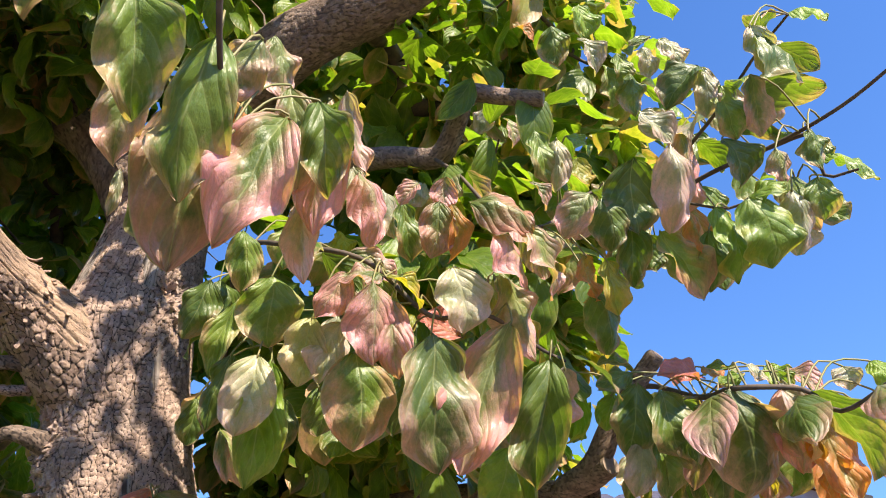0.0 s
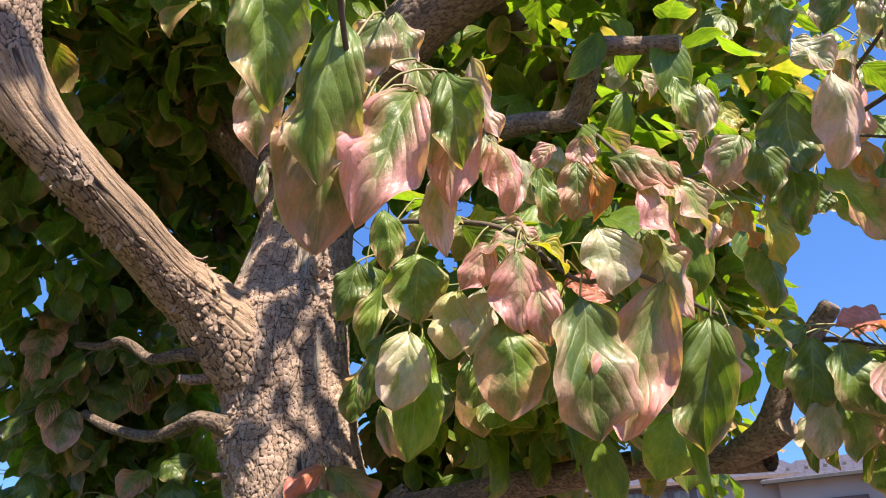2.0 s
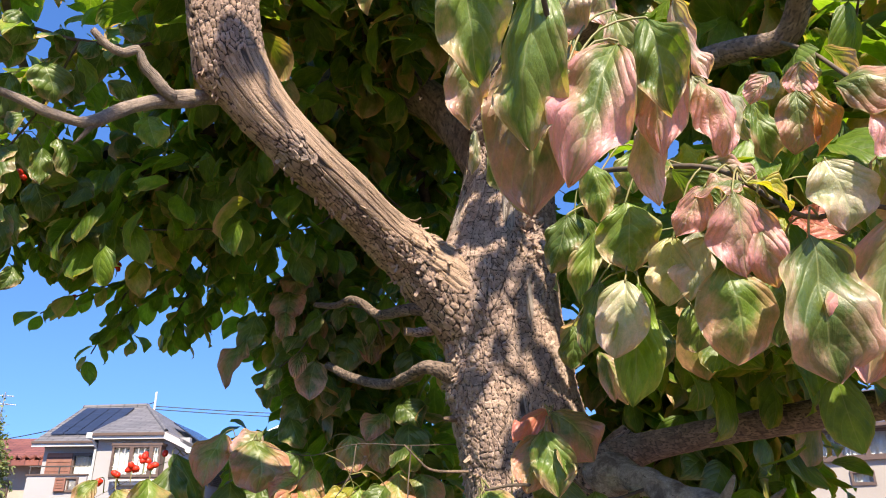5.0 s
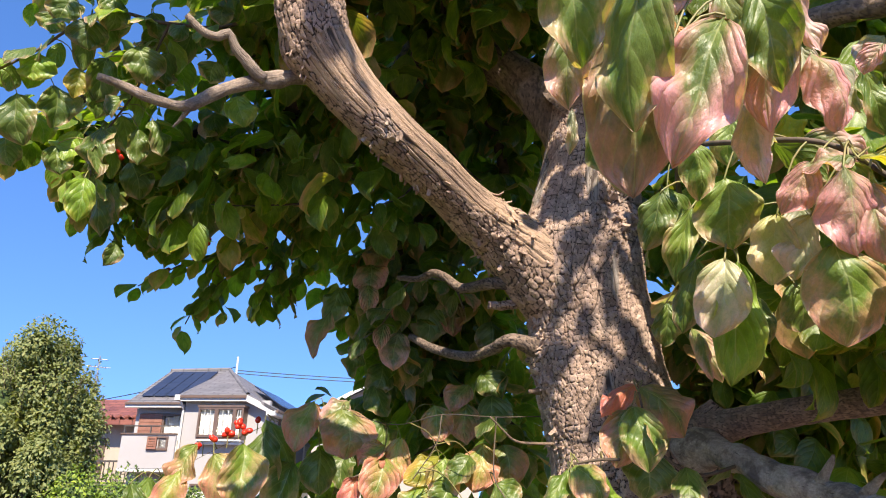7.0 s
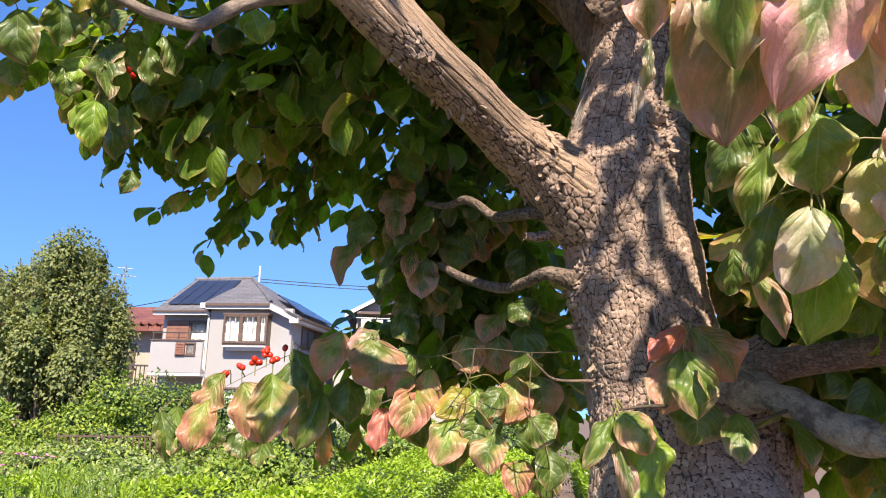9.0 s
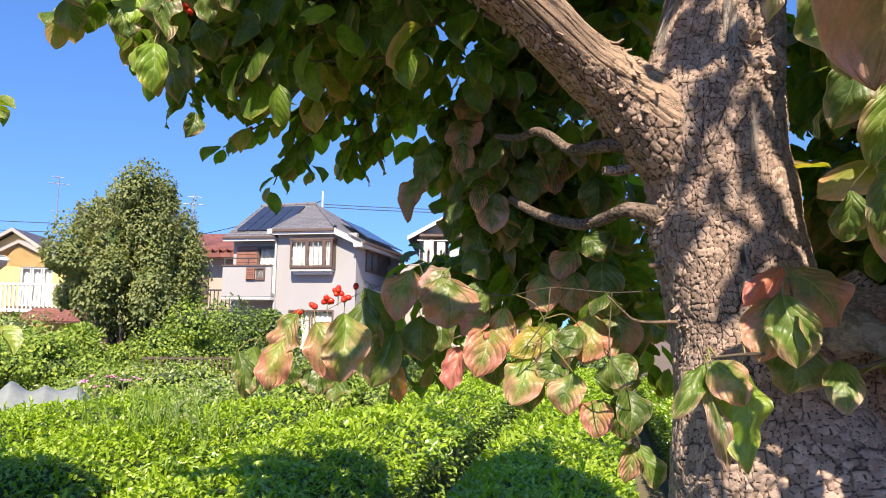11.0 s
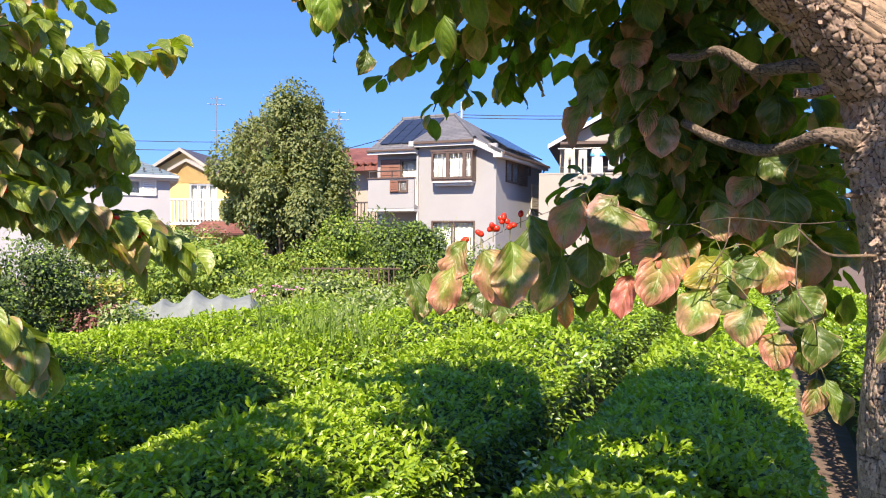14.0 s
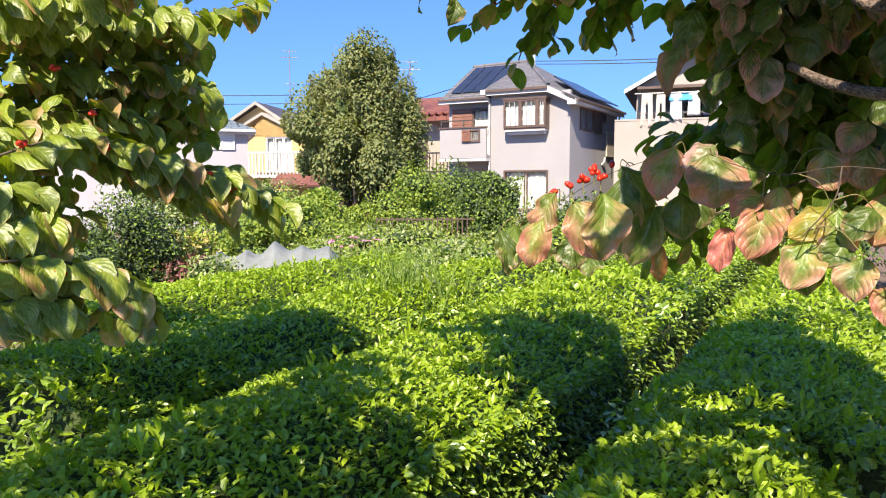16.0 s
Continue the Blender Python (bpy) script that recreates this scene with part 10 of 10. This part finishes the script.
clump(crown, (0.44, -0.37, 3.24), 0.14, 14, COOL)
clump(crown, (-1.30, -0.84, 3.87), 0.10, 7, COOL)
clump(crown, (-1.08, -0.56, 2.99), 0.22, 35, COOL)
clump(crown, (-0.68, -1.38, 2.95), 0.22, 34, COOL)
clump(crown, (-2.56, -0.12, 3.18), 0.10, 6, COOL)
clump(crown, (-1.55, -0.77, 3.63), 0.12, 10, COOL)
clump(crown, (0.78, -1.26, 4.17), 0.25, 47, COOL)
spray(crown, [(-1.658, 1.463, 2.230), (-1.761, 1.385, 2.159), (-1.850, 1.295, 2.109), (-1.944, 1.203, 2.022)], 10, 0.078, COOL, crown_twigs)
spray(crown, [(-1.665, 1.472, 2.199), (-1.775, 1.401, 2.087), (-1.847, 1.351, 1.992), (-1.881, 1.335, 1.917)], 10, 0.078, COOL, crown_twigs)
spray(crown, [(-1.703, 1.417, 2.225), (-1.787, 1.367, 2.132), (-1.824, 1.360, 2.043), (-1.809, 1.405, 1.981)], 10, 0.078, COOL, crown_twigs)
spray(crown, [(-1.638, 1.491, 2.217), (-1.680, 1.490, 2.129), (-1.719, 1.481, 2.051), (-1.719, 1.503, 1.989)], 10, 0.078, COOL, crown_twigs)
spray(crown, [(-1.570, 1.564, 2.207), (-1.622, 1.551, 2.125), (-1.658, 1.536, 2.075), (-1.660, 1.550, 2.035)], 10, 0.078, COOL, crown_twigs)
spray(crown, [(-1.812, 0.841, 2.263), (-1.820, 0.887, 2.195), (-1.819, 0.935, 2.137)], 8, 0.078, COOL, crown_twigs)
spray(crown, [(-1.782, 0.929, 2.229), (-1.788, 0.985, 2.145), (-1.805, 1.000, 2.078)], 8, 0.078, COOL, crown_twigs)
spray(crown, [(-1.798, 1.101, 2.246), (-1.838, 1.097, 2.158), (-1.806, 1.167, 2.124)], 8, 0.078, COOL, crown_twigs)
spray(crown, [(-1.828, 0.778, 2.288), (-1.855, 0.739, 2.267), (-1.880, 0.714, 2.235)], 8, 0.078, COOL, crown_twigs)
spray(crown, [(-1.691, 1.404, 2.270), (-1.649, 1.504, 2.171), (-1.604, 1.554, 2.159)], 8, 0.078, COOL, crown_twigs)
spray(crown, [(-1.754, 1.252, 2.253), (-1.802, 1.236, 2.175), (-1.841, 1.210, 2.126)], 8, 0.078, COOL, crown_twigs)
for p in ((-1.15, 2.32, 1.93), (-1.12, 2.28, 1.77), (-1.11, 2.22, 1.61), (-1.24, 2.36, 1.86), (-1.29, 2.32, 1.52), (-1.29, 2.47, 1.68), (-1.02, 1.97, 1.51), (-1.09, 2.00, 1.64)):
    clump(crown, p, 0.13, 24, COOL)
# inner foliage that keeps the low stems in shade
for k in range(18):
    foot = Vector((random.uniform(-0.58, -0.36), random.uniform(1.4, 1.6), random.uniform(1.0, 1.35)))
    clump(crown, tuple(foot - LIGHT * random.uniform(0.7, 1.1)), 0.13, 20, COOL)
# unseen leaf clumps added over the walk to dapple the trunk with shade
for p in ((-0.011, 0.633, 2.713), (-0.031, 0.688, 2.814), (0.185, 0.626, 2.473), (0.468, 0.158, 3.258), (0.407, 0.211, 3.131), (0.554, 0.212, 2.932), (0.507, 0.136, 3.069)):
    clump(crown, p, 0.10, 11, COOL, 0.075)
# unseen foliage added high over the walk to shade the tea hedges
for p in ((-0.31, -0.95, 3.0), (-0.54, -0.69, 3.0), (-0.75, -0.82, 3.05), (-0.08, -0.17, 3.0), (0.01, -0.47, 3.05), (0.15, -0.28, 3.1)):
    clump(crown, p, 0.2, 34, COOL)
# more unseen clumps, added up-sun to shade the left of the crown
for p in ((-0.80, 0.20, 3.40), (-0.83, 0.28, 3.25), (-0.71, 0.40, 3.40), (-0.72, 0.44, 3.15), (-0.90, 0.38, 3.10), (-0.62, 0.52, 3.25), (-0.95, 0.18, 3.2)):
    clump(crown, p, 0.19, 40, COOL)
# dense shaded foliage behind the dead branch
for p in ((-1.46, 0.97, 2.52), (-1.52, 1.03, 2.33), (-1.36, 1.10, 2.55), (-1.38, 1.14, 2.30), (-1.42, 1.0, 2.14), (-1.26, 1.2, 2.42), (-1.2, 1.05, 2.2), (-1.3, 0.95, 2.65)):
    clump(crown, p, 0.15, 34, COOL)
# one unseen layer of clumps overhead, added to shade the near tea hedges
for p in ((-1.64, -0.54, 2.75), (-1.91, -0.22, 2.75), (-1.10, -0.54, 2.75), (-1.40, -0.20, 2.75), (-0.75, -0.78, 2.75), (-0.81, -0.53, 2.75), (-0.53, -0.60, 2.75)):
    clump(crown, p, 0.2, 24, COOL)
# thin twigs through the crown, seen from below
for k in range(12):
    a = random.uniform(0.3, 3.6)
    foot = np.array((-0.75 + 0.5 * math.cos(a), 1.4 + 0.5 * math.sin(a), random.uniform(2.1, 2.6)))
    way = np.array((math.cos(a) - 0.3, math.sin(a), random.uniform(-0.1, 0.4)))
    bend = np.array([random.uniform(-0.12, 0.12) for _ in range(3)])
    crown_twigs.append(spline([(*foot, 0.003), (*(foot + way * 0.12 + 0.5 * bend), 0.0024), (*(foot + way * 0.26), 0.0018), (*(foot + way * 0.4 - 0.7 * bend), 0.001)], 0.04))
crown.make("foliage", [crown_leaf, crown_warm], dogwood, kind="stuff")
twigs_mesh("twig", crown_twigs, twig_bark, dogwood, 5)
berries(dogwood, (-1.455, 1.191, 1.569), 8)
berries(dogwood, (-1.430, 1.202, 1.589), 6)
berries(dogwood, (-1.482, 1.176, 1.553), 4)
berries(dogwood, (-1.420, 1.214, 1.575), 4)
berries(dogwood, (-1.518, 1.149, 1.541), 3)
berries(dogwood, (-1.409, 1.239, 1.604), 1)
berries(dogwood, (-1.661, 0.906, 2.248), 6)
berries(dogwood, (-1.729, 1.264, 2.143), 5)
berries(dogwood, (-1.926, 1.269, 2.130), 4)
berries(dogwood, (-1.933, 1.282, 2.083), 4)

# ---- the neighbouring dogwood ----
neighbour = thing("dogwood_tree", "younger dogwood with yellow-green leaves and red berries", "tree", at=(0, 0, 0))
nb, nb_twigs = Foliage([leaf_grid(10, 4, f, a, 0.04, 120 + k) for k, (f, a) in enumerate(((-0.35, 0.2), (0.5, 0.16), (0.2, 0.22), (-0.6, 0.18), (0.8, 0.12)))]), []
barked("trunk", [(-3.25, -0.75, -0.05, 0.085), (-3.22, -0.72, 0.6, 0.075), (-3.25, -0.66, 1.2, 0.065), (-3.15, -0.6, 2.0, 0.05), (-3.2, -0.5, 2.9, 0.03)], 50, 0.015, 0.016, 0.004, bark, neighbour, "", 1.2, 0.06, 61)
for rows in ([(-3.22, -0.72, 0.75, 0.03), (-2.9, -0.5, 1.15, 0.02), (-2.45, -0.1, 1.35, 0.01)], [(-3.24, -0.68, 1.1, 0.035), (-2.95, -0.45, 1.5, 0.022), (-2.6, -0.15, 1.65, 0.012)], [(-3.2, -0.63, 1.5, 0.03), (-3.0, -0.4, 1.9, 0.02), (-2.8, -0.1, 2.1, 0.01)]):
    smooth_branch("branch", rows, 14, 0.04, twig_bark, neighbour)
spray(nb, [(-2.541, -0.039, 1.605), (-2.577, 0.181, 1.689), (-2.604, 0.364, 1.677), (-2.611, 0.581, 1.615), (-2.603, 0.781, 1.546), (-2.623, 0.871, 1.491)], 34, 0.112, (0, 0, 0, 0, 1), nb_twigs)
spray(nb, [(-2.852, -0.019, 2.015), (-2.831, 0.189, 2.070), (-2.808, 0.331, 2.101), (-2.814, 0.521, 2.153), (-2.782, 0.660, 2.147), (-2.761, 0.852, 2.208)], 34, 0.112, (0, 0, 0, 0, 1), nb_twigs)
spray(nb, [(-2.919, -0.024, 1.907), (-2.904, 0.189, 1.941), (-2.880, 0.385, 1.937), (-2.891, 0.569, 1.973), (-2.873, 0.659, 1.940), (-2.866, 0.718, 1.868)], 34, 0.112, (0, 0, 0, 0, 1), nb_twigs)
spray(nb, [(-2.781, -0.029, 1.791), (-2.766, 0.233, 1.788), (-2.791, 0.380, 1.809), (-2.809, 0.470, 1.764)], 25, 0.112, (0, 0, 0, 0, 1), nb_twigs)
spray(nb, [(-2.384, -0.051, 1.362), (-2.377, 0.122, 1.360), (-2.358, 0.268, 1.333), (-2.340, 0.341, 1.280), (-2.323, 0.372, 1.200)], 30, 0.112, (0, 0, 0, 0, 1), nb_twigs)
spray(nb, [(-2.491, -0.045, 1.472), (-2.483, 0.080, 1.437), (-2.469, 0.130, 1.366), (-2.449, 0.150, 1.298)], 21, 0.112, (0, 0, 0, 0, 1), nb_twigs)
spray(nb, [(-2.369, -0.045, 1.235), (-2.369, 0.092, 1.266), (-2.360, 0.168, 1.246)], 22, 0.112, (0, 0, 0, 0, 1), nb_twigs)
spray(nb, [(-2.884, 0.501, 1.63), (-2.866, 0.770, 1.61), (-2.872, 0.919, 1.545)], 22, 0.112, (0, 0, 0, 0, 1), nb_twigs)
spray(nb, [(-2.492, -0.041, 1.560), (-2.534, 0.10, 1.545), (-2.520, 0.150, 1.495), (-2.515, 0.170, 1.430)], 20, 0.112, (0, 0, 0, 0, 1), nb_twigs)
spray(nb, [(-2.638, -0.017, 2.069), (-2.619, 0.173, 2.108), (-2.599, 0.288, 2.136), (-2.573, 0.407, 2.164)], 26, 0.112, (0, 0, 0, 0, 1), nb_twigs)
spray(nb, [(-2.687, -0.007, 1.705), (-2.676, 0.162, 1.744), (-2.661, 0.311, 1.716), (-2.640, 0.451, 1.632)], 26, 0.112, (0, 0, 0, 0, 1), nb_twigs)
spray(nb, [(-3.044, 0.270, 1.968), (-2.998, 0.446, 2.093), (-2.963, 0.590, 2.123), (-2.953, 0.683, 2.052)], 26, 0.112, (0, 0, 0, 0, 1), nb_twigs)
spray(nb, [(-2.673, 0.248, 1.646), (-2.638, 0.467, 1.614), (-2.622, 0.618, 1.542), (-2.630, 0.696, 1.467)], 26, 0.112, (0, 0, 0, 0, 1), nb_twigs)
clump(nb, (-3.046, 0.171, 2.015), 0.20, 50, (0, 0, 0, 1))
clump(nb, (-3.127, 0.353, 2.026), 0.20, 50, (0, 0, 0, 1))
clump(nb, (-3.059, 0.267, 1.854), 0.20, 50, (0, 0, 0, 1))
clump(nb, (-3.125, 0.479, 1.895), 0.20, 46, (0, 0, 0, 1))
clump(nb, (-2.784, 0.128, 1.440), 0.18, 40, (0, 0, 0, 1))
clump(nb, (-3.008, 0.393, 2.089), 0.20, 44, (0, 0, 0, 1))
clump(nb, (-2.868, 0.182, 1.830), 0.20, 44, (0, 0, 0, 1))
clump(nb, (-3.011, 0.535, 1.907), 0.14, 26, (0, 0, 0, 1))
clump(nb, (-3.086, 0.556, 2.060), 0.16, 36, (0, 0, 0, 1))
clump(nb, (-3.049, 0.650, 2.146), 0.12, 24, (0, 0, 0, 1))
clump(nb, (-2.668, 0.112, 1.244), 0.14, 26, (0, 0, 0, 1))
clump(nb, (-2.981, 0.183, 1.637), 0.18, 40, (0, 0, 0, 1))
clump(nb, (-2.897, 0.140, 2.249), 0.30, 80, (0, 0, 0, 1))
clump(nb, (-2.947, 0.445, 2.311), 0.25, 60, (0, 0, 0, 1))
clump(nb, (-2.863, -0.078, 1.945), 0.35, 110, (0, 0, 0, 1))
clump(nb, (-2.791, -0.097, 1.528), 0.35, 110, (0, 0, 0, 1))
clump(nb, (-2.897, -0.103, 2.274), 0.40, 120, (0, 0, 0, 1))
clump(nb, (-3.008, 0.560, 1.655), 0.10, 18, (0, 0, 0, 1))
clump(nb, (-2.964, 0.799, 1.535), 0.09, 18, (0, 0, 0, 1))
clump(nb, (-2.492, 0.267, 1.186), 0.07, 8, (0, 0, 0, 1))
clump(nb, (-3.251, 0.567, 1.956), 0.13, 26, (0, 0, 0, 1))
clump(nb, (-3.235, 0.667, 1.862), 0.13, 26, (0, 0, 0, 1))
clump(nb, (-3.248, 0.749, 1.935), 0.13, 26, (0, 0, 0, 1))
clump(nb, (-3.180, 0.597, 2.046), 0.13, 26, (0, 0, 0, 1))
clump(nb, (-3.251, 0.724, 1.799), 0.13, 26, (0, 0, 0, 1))
clump(nb, (-3.219, 0.505, 1.829), 0.13, 26, (0, 0, 0, 1))
for k in range(40):
    a, r = random.uniform(0, 6.28), 0.75 * math.sqrt(random.random())
    clump(nb, (-3.35 + r * math.cos(a), -0.75 + r * math.sin(a), random.uniform(1.3, 3.3)), 0.25, 45, (0, 0, 0, 1))
# its boughs over the path, unseen, added to shade the tea hedges
for rows in ([(-3.2, -0.6, 2.0, 0.03), (-2.4, -0.7, 2.35, 0.022), (-1.6, -0.6, 2.4, 0.015), (-0.9, -0.7, 2.45, 0.008)], [(-2.4, -0.7, 2.35, 0.015), (-1.9, -0.3, 2.4, 0.01), (-1.6, 0.0, 2.4, 0.006)]):
    smooth_branch("branch", rows, 12, 0.05, twig_bark, neighbour)
for p in ((-1.0, -1.1, 2.4), (-0.85, -0.85, 2.35), (-1.1, -0.6, 2.4), (-1.3, -0.9, 2.5), (-1.35, -0.45, 2.4), (-1.9, -0.85, 2.4), (-1.7, 0.05, 2.42), (-1.9, -0.1, 2.4), (-1.2, -1.2, 2.5), (-1.16, -0.36, 2.45), (-1.5, -0.72, 2.45), (-1.02, -0.66, 2.5), (-1.4, -0.1, 2.5)):
    clump(nb, p, 0.24, 30, (0, 0, 0, 1))
nb.make("foliage", [neighbour_leaf, crown_warm], neighbour, kind="stuff")
twigs_mesh("twig", nb_twigs, twig_bark, neighbour)
berries(neighbour, (-2.655, 0.204, 1.901), 5)
berries(neighbour, (-2.657, 0.305, 1.775), 6)
berries(neighbour, (-2.544, 0.101, 1.672), 7)
berries(neighbour, (-2.560, 0.321, 1.673), 5)
berries(neighbour, (-2.320, 0.161, 1.326), 6)
berries(neighbour, (-2.319, 0.134, 1.295), 7)
berries(neighbour, (-2.578, 0.625, 1.593), 5)
berries(neighbour, (-2.769, 0.753, 1.545), 6)
berries(neighbour, (-2.759, 0.786, 1.540), 7)
berries(neighbour, (-2.576, 0.705, 1.542), 5)

boughs(dogwood, roots, np.array([c for f, c in CENTRES if f is crown]), twig_bark)
